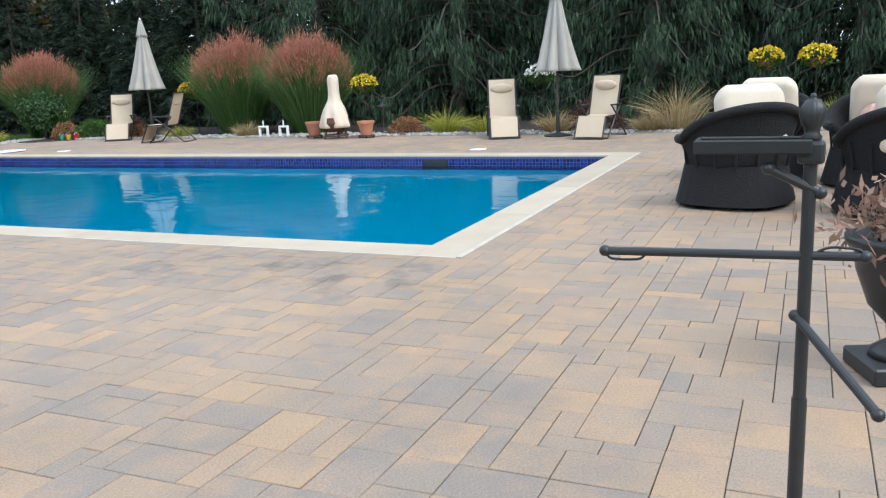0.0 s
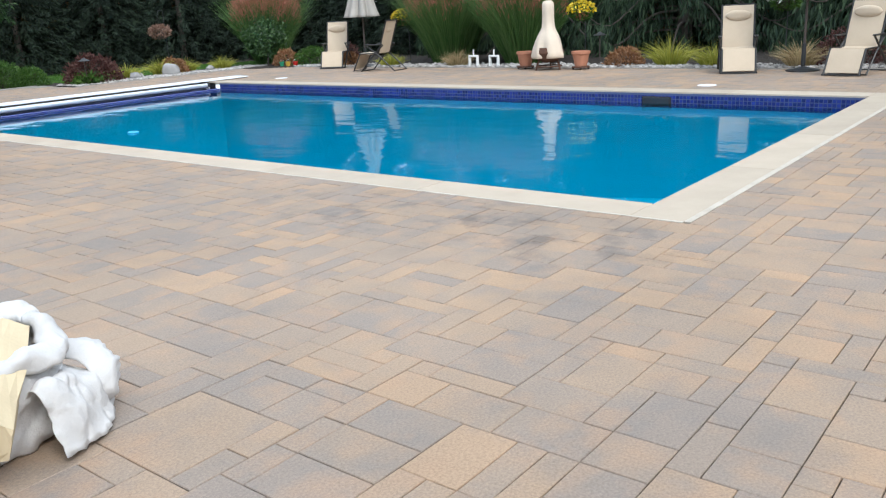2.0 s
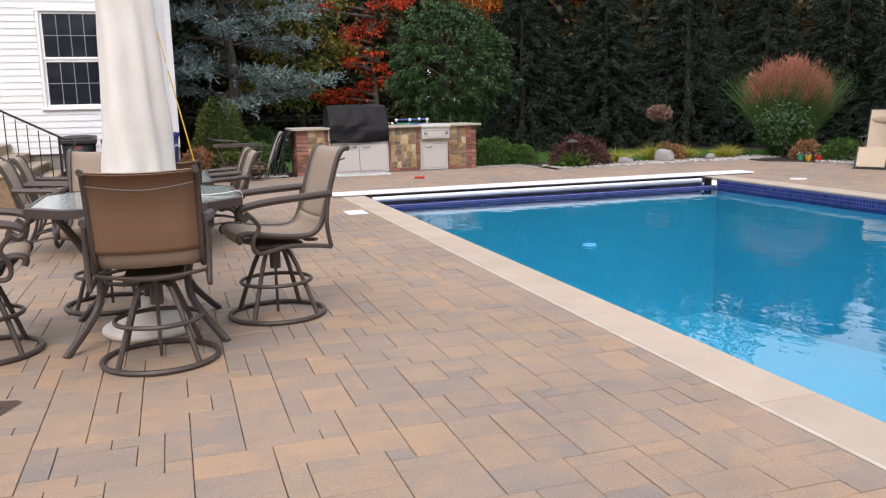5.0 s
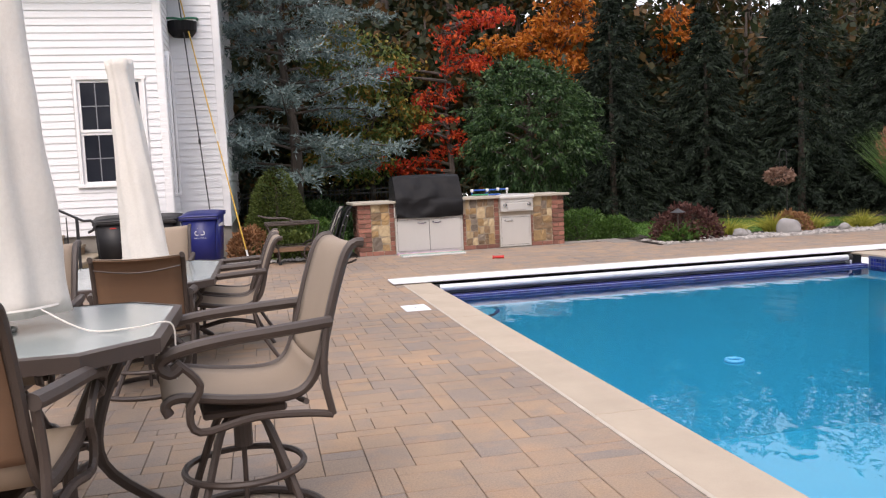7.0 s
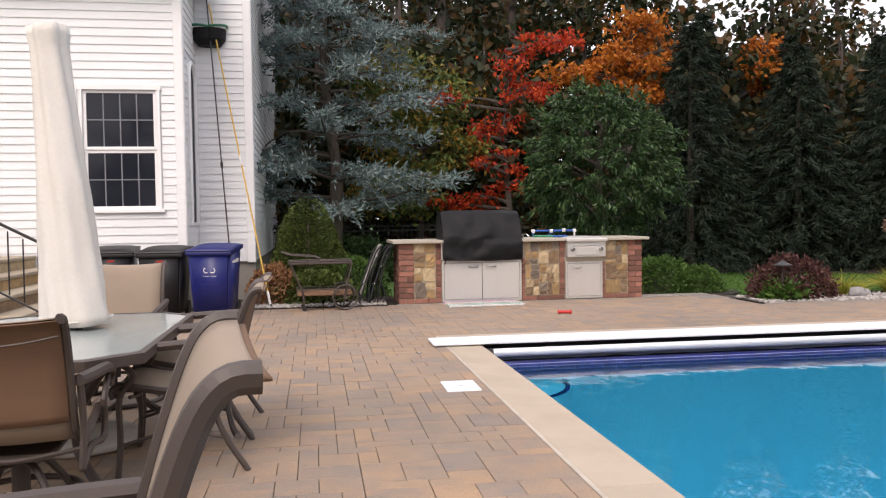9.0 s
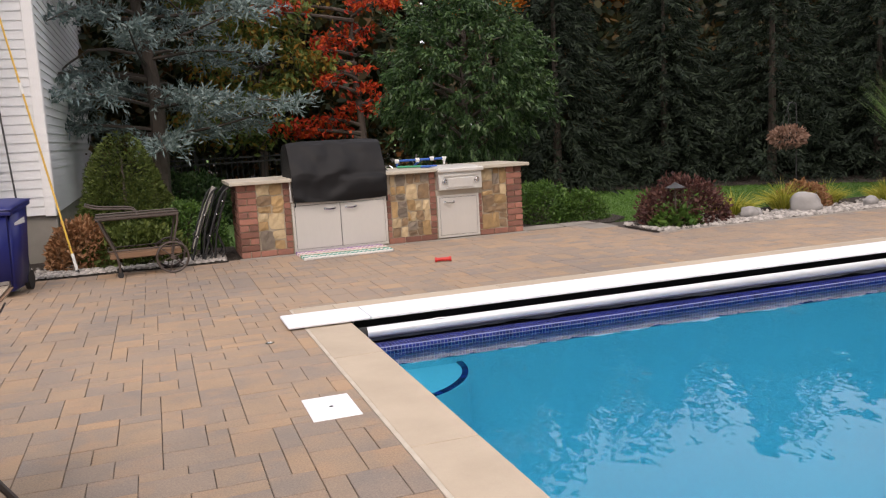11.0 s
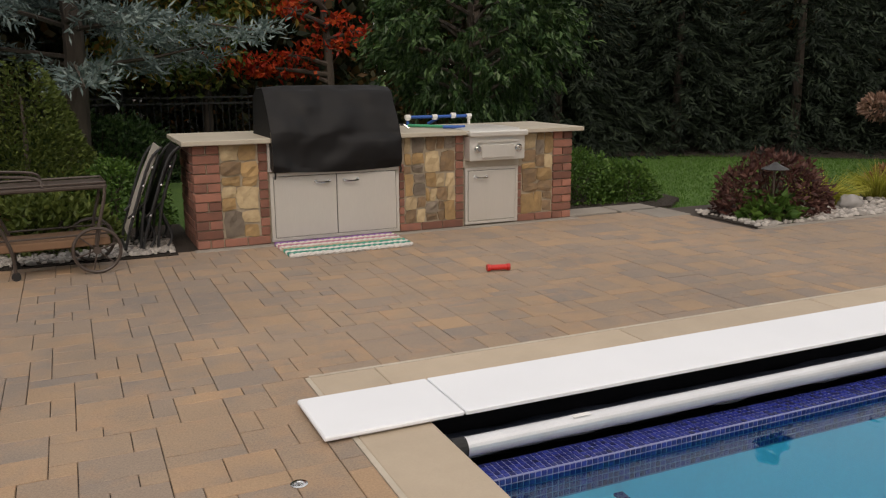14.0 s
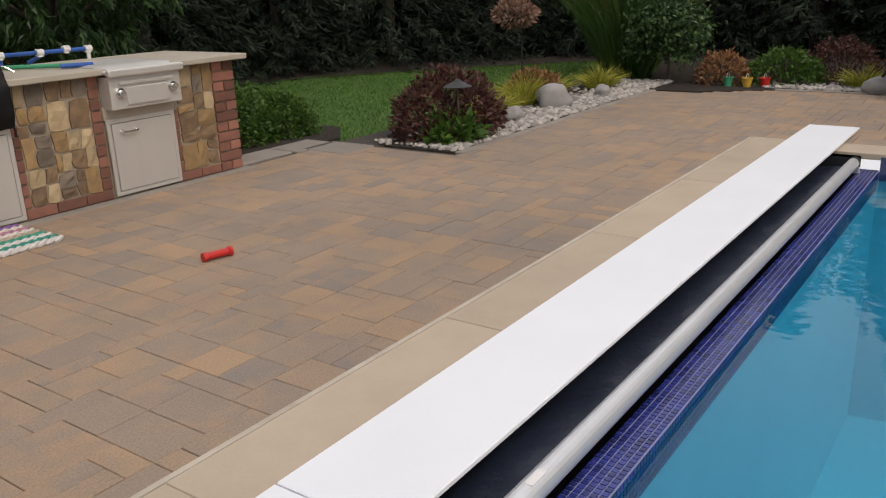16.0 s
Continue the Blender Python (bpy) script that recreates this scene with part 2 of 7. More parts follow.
M["concrete"] = mat("concrete_foundation", (0.27, 0.25, 0.22), (0.20, 0.185, 0.165), scale=3, rough=0.92, fine=70, bump=0.5)
M["window"] = glass_mat("window_glass", (0.03, 0.035, 0.05), 0.05, 0.5)
# dark tone painting the unlit room behind the window
M["room_shade"] = mat("painted_room_shade", (0.03, 0.03, 0.035), scale=2, rough=0.9)
M["roof"] = mat("grey_shingle", (0.10, 0.095, 0.09), scale=4, rough=0.95, fine=40, bump=0.6)
M["blue_bin"] = mat("blue_plastic", (0.005, 0.010, 0.11), (0.007, 0.014, 0.14), scale=3, rough=0.42, fine=150, bump=0.08)
M["black_bin"] = mat("black_plastic", (0.008, 0.008, 0.010), scale=3, rough=0.5, fine=150, bump=0.1)
M["white_paint"] = mat("white_print", (0.72, 0.72, 0.72), scale=8, rough=0.6, bump=0)
M["red_paint"] = mat("red_plastic", (0.52, 0.02, 0.015), (0.42, 0.016, 0.014), scale=14, rough=0.4, bump=0.05)
M["yellow_pole"] = mat("yellow_pole", (0.58, 0.36, 0.05), (0.48, 0.30, 0.05), scale=3, rough=0.4)
M["green_cloth"] = mat("green_net_rim", (0.02, 0.16, 0.09), scale=9, rough=0.6)
M["pipe_blue"] = mat("blue_foam_pipe", (0.015, 0.09, 0.36), scale=12, rough=0.6)
M["pipe_green"] = mat("green_foam_pipe", (0.04, 0.30, 0.16), scale=12, rough=0.6)
M["pvc"] = mat("white_pvc", (0.72, 0.72, 0.70), scale=6, rough=0.35)
M["terracotta"] = mat("terracotta", (0.42, 0.185, 0.11), (0.34, 0.15, 0.09), scale=6, rough=0.85)
M["pebble"] = mat("river_pebbles", (0.36, 0.335, 0.31), (0.28, 0.26, 0.24), scale=5, rough=0.8, island=0.5)
M["rock"] = mat("grey_boulder", (0.30, 0.29, 0.285), (0.22, 0.215, 0.21), scale=5, rough=0.9, fine=30, bump=0.8)
M["mulch"] = mat("dark_mulch", (0.030, 0.021, 0.015), (0.018, 0.013, 0.010), scale=14, rough=0.98, fine=55, bump=1.0, dist=0.03)
M["edging"] = mat("grey_edge_stone", (0.25, 0.225, 0.195), (0.19, 0.17, 0.15), scale=3, rough=0.85, each=0.15)
M["lawn"] = mat("mown_lawn", (0.070, 0.150, 0.026), (0.045, 0.105, 0.020), scale=1.1, rough=0.95, fine=60, bump=0.9, dist=0.03)
M["bark"] = mat("tree_bark", (0.075, 0.06, 0.05), (0.045, 0.036, 0.03), scale=6, rough=0.95, fine=30, bump=0.9, stretch=(1, 1, 0.25), dist=0.02)
M["log"] = mat("split_firewood", (0.56, 0.46, 0.30), (0.49, 0.39, 0.25), scale=5, rough=0.85, fine=60, bump=0.4, stretch=(1, 1, 0.15))
M["log_bark"] = mat("firewood_bark", (0.28, 0.15, 0.06), (0.18, 0.10, 0.045), scale=9, rough=0.95, bump=0.7)
M["stair_stone"] = mat("flagstone_tread", (0.36, 0.30, 0.22), (0.28, 0.235, 0.175), scale=3, rough=0.85, fine=60)
M["rust"] = mat("rusty_brown_stand", (0.10, 0.045, 0.025), (0.06, 0.03, 0.02), scale=10, rough=0.85)
L = {}
L["spruce"] = leaf_mat("spruce_needles", [(0.2, (0.008, 0.014, 0.010)), (0.55, (0.015, 0.026, 0.016)), (0.9, (0.036, 0.054, 0.031))], rough=0.9, translucent=0.1)
L["norway"] = leaf_mat("norway_spruce_needles", [(0.2, (0.015, 0.030, 0.018)), (0.55, (0.032, 0.058, 0.030)), (0.9, (0.066, 0.104, 0.050))], rough=0.8, translucent=0.1)
L["blue"] = leaf_mat("blue_spruce_needles", [(0.2, (0.085, 0.130, 0.128)), (0.55, (0.155, 0.215, 0.21)), (0.9, (0.26, 0.32, 0.31))], translucent=0.1)
L["laurel"] = leaf_mat("glossy_green_leaves", [(0.2, (0.018, 0.045, 0.017)), (0.55, (0.042, 0.090, 0.030)), (0.85, (0.085, 0.150, 0.050)), (1.0, (0.18, 0.21, 0.065))], rough=0.42)
L["red"] = leaf_mat("red_maple_leaves", [(0.1, (0.20, 0.016, 0.010)), (0.5, (0.50, 0.045, 0.018)), (0.85, (0.66, 0.12, 0.025))], translucent=0.4)
L["orange"] = leaf_mat("orange_maple_leaves", [(0.1, (0.22, 0.055, 0.010)), (0.5, (0.50, 0.15, 0.018)), (0.9, (0.62, 0.27, 0.04))], translucent=0.4)
L["woods"] = leaf_mat("autumn_wood_leaves", [(0.15, (0.010, 0.018, 0.008)), (0.45, (0.022, 0.034, 0.012)), (0.62, (0.050, 0.045, 0.014)), (0.78, (0.095, 0.050, 0.014)), (0.95, (0.19, 0.062, 0.014))], translucent=0.25)
L["grass"] = leaf_mat("ornamental_grass", [(0.1, (0.045, 0.10, 0.025)), (0.5, (0.085, 0.165, 0.045)), (0.9, (0.16, 0.24, 0.085))], translucent=0.3)
L["plume"] = leaf_mat("pink_plumes", [(0.1, (0.28, 0.10, 0.07)), (0.5, (0.42, 0.16, 0.11)), (0.9, (0.52, 0.25, 0.18))], translucent=0.3)
L["lime"] = leaf_mat("lime_grass", [(0.1, (0.19, 0.22, 0.03)), (0.5, (0.34, 0.34, 0.05)), (0.9, (0.48, 0.44, 0.10))], translucent=0.3)
L["straw"] = leaf_mat("straw_grass", [(0.1, (0.26, 0.19, 0.09)), (0.5, (0.38, 0.29, 0.15)), (0.9, (0.50, 0.40, 0.23))], translucent=0.3)
L["boxwood"] = leaf_mat("boxwood_leaves", [(0.1, (0.025, 0.065, 0.012)), (0.5, (0.055, 0.120, 0.022)), (0.9, (0.10, 0.18, 0.035))], rough=0.45)
L["cone"] = leaf_mat("dwarf_spruce_needles", [(0.1, (0.040, 0.065, 0.012)), (0.5, (0.075, 0.105, 0.022)), (0.9, (0.12, 0.15, 0.035))], rough=0.6)
L["burgundy"] = leaf_mat("burgundy_shrub_leaves", [(0.1, (0.035, 0.014, 0.014)), (0.5, (0.080, 0.030, 0.026)), (0.9, (0.13, 0.065, 0.05))])
L["russet"] = leaf_mat("russet_leaves", [(0.1, (0.16, 0.07, 0.03)), (0.5, (0.27, 0.13, 0.06)), (0.9, (0.36, 0.22, 0.12))])
L["mum"] = leaf_mat("yellow_mum_petals", [(0.1, (0.55, 0.36, 0.01)), (0.5, (0.70, 0.52, 0.02)), (0.9, (0.78, 0.66, 0.10))])
L["white_fl"] = leaf_mat("white_petals", [(0.1, (0.60, 0.62, 0.56)), (0.9, (0.78, 0.78, 0.74))])
L["dead"] = leaf_mat("dried_flowers", [(0.1, (0.15, 0.085, 0.06)), (0.5, (0.25, 0.15, 0.11)), (0.9, (0.33, 0.22, 0.17))])
L["blade"] = leaf_mat("lawn_blades", [(0.1, (0.040, 0.105, 0.013)), (0.5, (0.064, 0.150, 0.020)), (0.9, (0.092, 0.19, 0.030))])

# ---- building tools ----
R = random.Random(7)


def thing(name, label, category, at=(0, 0, 0), rz=0, group="", kind=""):
    ob = tagged(new(name), label, category, group, kind)
    ob.matrix_basis = pose(*at, 0, 0, rz)
    return ob


def part(name, bm, material, parent=None, label="", smooth=False):
    me = bpy.data.meshes.new(name)
    bmesh.ops.recalc_face_normals(bm, faces=bm.faces[:])
    bm.to_mesh(me)
    bm.free()
    me.materials.append(material)
    if smooth:
        me.shade_smooth()
    ob = new(name, me)
    ob.parent = parent
    return tagged(ob, label)


def box(bm, size, at=(0, 0, 0), bevel=0.0, rot=None, seg=1):
    m = Matrix.Translation(at) @ (rot or Matrix()) @ Matrix.Diagonal((*size, 1))
    vs = bmesh.ops.create_cube(bm, size=1, matrix=m)["verts"]
    if bevel:
        es = list({e for v in vs for e in v.link_edges})
        bmesh.ops.bevel(bm, geom=es, offset=bevel, segments=seg, affect="EDGES", profile=0.5)
    return bm


def BOX(size, at=(0, 0, 0), bevel=0.0, rot=None, seg=1):
    return box(bmesh.new(), size, at, bevel, rot, seg)


def rod(bm, p, q, r, r2=None, seg=10):
    p, q = Vector(p), Vector(q)
    d = q - p
    m = Matrix.Translation((p + q) / 2) @ d.to_track_quat("Z", "Y").to_matrix().to_4x4()
    bmesh.ops.create_cone(bm, cap_ends=True, segments=seg, radius1=r, radius2=r if r2 is None else r2, depth=d.length, matrix=m)
    return bm


def ROD(p, q, r, r2=None, seg=10):
    return rod(bmesh.new(), p, q, r, r2, seg)


def tube(bm, pts, r, seg=8, closed=False, flat=1.0):
    """A bent tube through pts; flat squashes it along its own side."""
    pts = [Vector(p) for p in pts]
    n, rings, up = len(pts), [], None
    for i, p in enumerate(pts):
        a, b = pts[(i - 1) % n if closed else max(i - 1, 0)], pts[(i + 1) % n if closed else min(i + 1, n - 1)]
        t = (b - a).normalized()
        if up is None:
            up = t.orthogonal().normalized()
        up = (up - t * up.dot(t)).normalized()
        side = t.cross(up)
        rr = r[i] if isinstance(r, (list, tuple)) else r
        rings.append([bm.verts.new(p + up * math.cos(k * 2 * math.pi / seg) * rr + side * math.sin(k * 2 * math.pi / seg) * rr * flat) for k in range(seg)])
    for i in range(n if closed else n - 1):
        a, b = rings[i], rings[(i + 1) % n]
        for k in range(seg):
            bm.faces.new((a[k], a[(k + 1) % seg], b[(k + 1) % seg], b[k]))
    if not closed:
        bm.faces.new(rings[0])
        bm.faces.new(rings[-1][::-1])
    return bm


def TUBE(pts, r, seg=8, closed=False, flat=1.0):
    return tube(bmesh.new(), pts, r, seg, closed, flat)


def curve(pts, n=6):
    """Catmull-Rom points through pts."""
    pts = [Vector(p) for p in pts]
    out = []
    for i in range(len(pts) - 1):
        p0, p1, p2, p3 = pts[max(i - 1, 0)], pts[i], pts[i + 1], pts[min(i + 2, len(pts) - 1)]
        for k in range(n):
            t = k / n
            out.append(0.5 * (2 * p1 + (p2 - p0) * t + (2 * p0 - 5 * p1 + 4 * p2 - p3) * t * t + (3 * p1 - p0 - 3 * p2 + p3) * t ** 3))
    return out + [pts[-1]]


def ring(bm, c, rad, r, n=32, seg=8, flat=1.0):
    c = Vector(c)
    return tube(bm, [c + Vector((math.cos(2 * math.pi * k / n) * rad, math.sin(2 * math.pi * k / n) * rad, 0)) for k in range(n)], r, seg, True, flat)


def lathe(bm, prof, seg=24, at=(0, 0, 0), wave=None):
    """A turned body from (radius, height) pairs; wave(angle, i) scales the radius."""
    at = Vector(at)
    rings = []
    for i, (r, z) in enumerate(prof):
        rings.append([bm.verts.new(at + Vector((math.cos(a) * r * (wave(a, i) if wave else 1), math.sin(a) * r * (wave(a, i) if wave else 1), z))) for a in (k * 2 * math.pi / seg for k in range(seg))])
    for a, b in zip(rings, rings[1:]):
        for k in range(seg):
            bm.faces.new((a[k], a[(k + 1) % seg], b[(k + 1) % seg], b[k]))
    bm.faces.new(rings[0][::-1])
    bm.faces.new(rings[-1])
    return bm


def LATHE(prof, seg=24, at=(0, 0, 0), wave=None):
    return lathe(bmesh.new(), prof, seg, at, wave)


def sheet(fn, nu, nv, thick=0.0):
    """A grid surface fn(u, v) for u, v in 0..1, given thickness along its normal."""
    bm = bmesh.new()
    g = [[bm.verts.new(fn(i / nu, j / nv)) for j in range(nv + 1)] for i in range(nu + 1)]
    for i in range(nu):
        for j in range(nv):
            bm.faces.new((g[i][j], g[i + 1][j], g[i + 1][j + 1], g[i][j + 1]))
    if thick:
        bm.normal_update()
        bmesh.ops.solidify(bm, geom=bm.faces[:], thickness=thick)
    return bm


def blob(bm, at, size, amp=0.15, freq=2.0, sub=2, seed=0.0):
    vs = bmesh.ops.create_icosphere(bm, subdivisions=sub, radius=1)["verts"]
    for v in vs:
        k = 1 + amp * noise.noise(v.co * freq + Vector((seed, seed * 1.7, -seed)))
        v.co = Vector(at) + Vector((v.co.x * size[0], v.co.y * size[1], v.co.z * size[2])) * k
    return bm


def raw(name, verts, faces, material, parent=None, label=""):
    me = bpy.data.meshes.new(name)
    me.from_pydata(verts, [], faces)
    me.materials.append(material)
    ob = new(name, me)
    ob.parent = parent
    return tagged(ob, label)


RS = np.random.RandomState(11)


def unit(v):
    return v / np.maximum(np.linalg.norm(v, axis=1, keepdims=True), 1e-6)


def leaves(name, P, D, length, width, material, parent=None, label="", fold=0.0):
    """One small diamond-shaped leaf at each P, pointing along D."""
    n = len(P)
    D = unit(D)
    S = unit(np.cross(D, RS.normal(size=(n, 3))))
    ln = (np.ones(n) * length * RS.uniform(0.7, 1.3, n))[:, None]
    wd = (np.ones(n) * width * RS.uniform(0.7, 1.3, n))[:, None]
    U = np.cross(D, S) * ln * fold
    V = np.stack([P, P + D * ln * 0.45 + S * wd / 2 + U, P + D * ln, P + D * ln * 0.45 - S * wd / 2 + U], 1).reshape(-1, 3)
    F = np.arange(4 * n).reshape(-1, 4)
    return raw(name, V.tolist(), F.tolist(), material, parent, label)


def blades(name, P, D, length, width, material, parent=None, label="", bend=0.5):
    """Grass blades from P along D, tips falling outward and down."""
    n = len(P)
    D = unit(D)
    S = unit(np.cross(D, RS.normal(size=(n, 3))))
    ln = (np.ones(n) * length * RS.uniform(0.65, 1.15, n))[:, None]
    wd = (np.ones(n) * width)[:, None]
    out = D * [1, 1, 0]
    mid = P + D * ln * 0.55
    tip = mid + unit(D + out * bend * 1.5 - np.array([0, 0, 1]) * bend * 0.6) * ln * 0.5
    V = np.stack([P - S * wd / 2, P + S * wd / 2, mid + S * wd * 0.4, mid - S * wd * 0.4, tip], 1).reshape(-1, 3)
    F = []
    for k in range(n):
        b = 5 * k
        F += [(b, b + 1, b + 2, b + 3), (b + 3, b + 2, b + 4)]
    return raw(name, V.tolist(), F, material, parent, label)

# ---- ground, pool and paving ----
PW, PL, CW = 6.59, 13.50, 0.33          # outer pool width and length, coping width
IX0, IX1, IY0, IY1 = CW, PW - CW, CW, 12.42   # water's edges
WATER_Z = -0.158


def ground_ring(x0, x1, y0, y1, hx0, hx1, hy0, hy1, z):
    """A sheet with a rectangular hole."""
    v = [(x0, y0, z), (x1, y0, z), (x1, y1, z), (x0, y1, z), (hx0, hy0, z), (hx1, hy0, z), (hx1, hy1, z), (hx0, hy1, z)]
    return v, [(0, 1, 5, 4), (1, 2, 6, 5), (2, 3, 7, 6), (3, 0, 4, 7)]


v, f = ground_ring(-900, 900, -900, 900, 0.05, PW - 0.05, 0.05, PL - 0.05, -0.075)
tagged(raw("ground", v, f, M["lawn"]), "mown green lawn reaching to the woods", "lawn", kind="structure")
PX0, PX1, PY0, PY1 = -7.47, 9.85, -7.998, 16.85
v, f = ground_ring(PX0, PX1, PY0, PY1, 0.02, PW - 0.02, 0.02, PL - 0.02, -0.012)
patio = tagged(raw("patio_pavement", v, f, M["sand"]), "tumbled tan and grey concrete pavers in random pattern", "pavement", kind="structure")

# basin with a shallow end and a slope down
basin = thing("pool", "in-ground rectangular swimming pool with blue plaster", "pool", kind="structure")
bm = bmesh.new()
prof = [(IY0, -1.25), (4.4, -1.6), (8.4, -2.0), (IY1 + 0.0, -2.3)]
lo, hi = [], []
for y, z in prof:
    lo.append([bm.verts.new((IX0, y, z)), bm.verts.new((IX1, y, z))])
    hi.append([bm.verts.new((IX0, y, -0.02)), bm.verts.new((IX1, y, -0.02))])
for i in range(3):
    bm.faces.new((lo[i][0], lo[i][1], lo[i + 1][1], lo[i + 1][0]))
    bm.faces.new((lo[i][0], lo[i + 1][0], hi[i + 1][0], hi[i][0]))
    bm.faces.new((lo[i][1], hi[i][1], hi[i + 1][1], lo[i + 1][1]))
bm.faces.new((lo[0][0], hi[0][0], hi[0][1], lo[0][1]))
top = [bm.verts.new((IX0, IY1, -0.27)), bm.verts.new((IX1, IY1, -0.27))]
bm.faces.new((lo[3][0], lo[3][1], top[1], top[0]))
part("basin", bm, M["plaster"], basin)
raw("water", [(IX0, IY0, WATER_Z), (IX1, IY0, WATER_Z), (IX1, IY1, WATER_Z), (IX0, IY1, WATER_Z)], [(0, 1, 2, 3)], M["water"], basin, "clear still blue water")


def arc_step(name, cx, cy, a0, a1, rad, z):
    bm = bmesh.new()
    n = 20
    pts = [(cx + math.cos(radians(a0 + (a1 - a0) * k / n)) * rad, cy + math.sin(radians(a0 + (a1 - a0) * k / n)) * rad) for k in range(n + 1)]
    topv = [bm.verts.new((x, y, z)) for x, y in pts] + [bm.verts.new((cx, cy, z))]
    low = [bm.verts.new((x, y, -2.2)) for x, y in pts]
    bm.faces.new(topv)
    for k in range(n):
        bm.faces.new((topv[k], low[k], low[k + 1], topv[k + 1]))
    part(name, bm, M["step_plaster"], basin, "rounded pale pool step")
    # tile line along the step's edge
    bm = bmesh.new()
    m = int(rad * radians(a1 - a0) / 0.055)
    for k in range(m):
        for rr in (0.03,):
            a = radians(a0) + radians(a1 - a0) * (k + 0.5) / m
            box(bm, (0.045, 0.045, 0.012), (cx + math.cos(a) * (rad - rr), cy + math.sin(a) * (rad - rr), z + 0.004), rot=Matrix.Rotation(a, 4, "Z"))
    part("step_tiles", bm, M["mosaic"], basin, "cobalt blue mosaic line on the step")


arc_step("corner_step", IX0, IY1, -90, 0, 0.74, -0.32)
for rad, z in ((1.15, -0.85), (0.8, -0.55), (0.45, -0.36)):
    arc_step("entry_step", IX0, IY0, 0, 90, rad, z)

# waterline mosaic: small tiles with recessed grout
def mosaic(name, origin, du, dv, nu, nv, s, nrm):
    o, du, dv, nrm = Vector(origin), Vector(du), Vector(dv), Vector(nrm)
    V, F = [], []
    g = s * 0.415
    for i in range(nu):
        for j in range(nv):
            c = o + du * (i + 0.5) * s + dv * (j + 0.5) * s
            b = len(V)
            for k, h in ((1.0, 0.0), (0.9, 0.003)):
                for a, e in ((-1, -1), (1, -1), (1, 1), (-1, 1)):
                    V.append(tuple(c + du * a * g * k + dv * e * g * k + nrm * h))
            F += [(b + 4, b + 5, b + 6, b + 7)] + [(b + k, b + (k + 1) % 4, b + 4 + (k + 1) % 4, b + 4 + k) for k in range(4)]
    tagged(raw(name, V, F, M["mosaic"], basin, "cobalt blue glass mosaic tiles"), kind="stuff")


# backing strips of grout, coloured darker for the shade under the coping
for size, at in (((0.006, IY1 - IY0, 0.19), (IX1 - 0.003, (IY0 + IY1) / 2, -0.115)), ((0.006, IY1 - IY0, 0.19), (IX0 + 0.003, (IY0 + IY1) / 2, -0.115)),
                       ((IX1 - IX0, 0.006, 0.19), ((IX0 + IX1) / 2, IY0 + 0.003, -0.115))):
    part("grout", BOX(size, at), M["grout"], basin)
mosaic("waterline_tiles", (IX1 - 0.006, IY0, -0.195), (0, 1, 0), (0, 0, 1), int((IY1 - IY0) / 0.05), 3, 0.05, (-1, 0, 0))
mosaic("waterline_tiles", (IX0, IY0 + 0.006, -0.195), (1, 0, 0), (0, 0, 1), int((IX1 - IX0) / 0.05), 3, 0.05, (0, 1, 0))
# tiled ledge under the roller: top and front
part("ledge", BOX((IX1 - IX0, 0.14, 0.40), ((IX0 + IX1) / 2, IY1 + 0.072, -0.325), 0.004), M["ledge_grout"], basin)
TS = 0.0275
mosaic("ledge_tiles", (IX0, IY1 + 0.004, -0.1245), (1, 0, 0), (0, 1, 0), int((IX1 - IX0) / TS), 5, TS, (0, 0, 1))
mosaic("ledge_tiles", (IX0, IY1 + 0.0015, -0.128 - 5 * TS), (1, 0, 0), (0, 0, 1), int((IX1 - IX0) / TS), 5, TS, (0, -1, 0))
# vault behind the ledge, its inner shade put into a near-black colour
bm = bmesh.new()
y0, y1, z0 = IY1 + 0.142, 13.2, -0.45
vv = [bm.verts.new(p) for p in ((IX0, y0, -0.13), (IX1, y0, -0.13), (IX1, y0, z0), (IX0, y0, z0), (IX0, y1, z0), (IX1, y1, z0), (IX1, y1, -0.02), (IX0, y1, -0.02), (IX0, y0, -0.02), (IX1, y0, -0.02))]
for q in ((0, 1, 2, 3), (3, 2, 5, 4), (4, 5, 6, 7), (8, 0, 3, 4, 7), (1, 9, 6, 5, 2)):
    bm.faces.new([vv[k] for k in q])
part("cover_vault", bm, M["recess_shade"], basin, "open cover vault, its shade coloured near black")
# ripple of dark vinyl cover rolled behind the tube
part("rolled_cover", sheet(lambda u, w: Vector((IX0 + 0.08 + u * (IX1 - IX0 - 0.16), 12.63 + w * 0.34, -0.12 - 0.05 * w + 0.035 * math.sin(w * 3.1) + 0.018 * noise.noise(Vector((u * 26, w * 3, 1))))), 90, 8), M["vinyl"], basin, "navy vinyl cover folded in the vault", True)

# coping stones
coping = thing("coping", "tan limestone pool coping slabs", "coping", kind="structure")


def coping_run(x0, y0, x1, y1, along, count):
    for k in range(count):
        if along == "y":
            ln = (y1 - y0) / count
            size, at = (x1 - x0, ln - 0.005, 0.05), ((x0 + x1) / 2, y0 + ln * (k + 0.5), -0.022)
        else:
            ln = (x1 - x0) / count
            size, at = (ln - 0.005, y1 - y0, 0.05), (x0 + ln * (k + 0.5), (y0 + y1) / 2, -0.022)
        part("slab", BOX(size, at, 0.006, seg=2), M["coping"], coping)


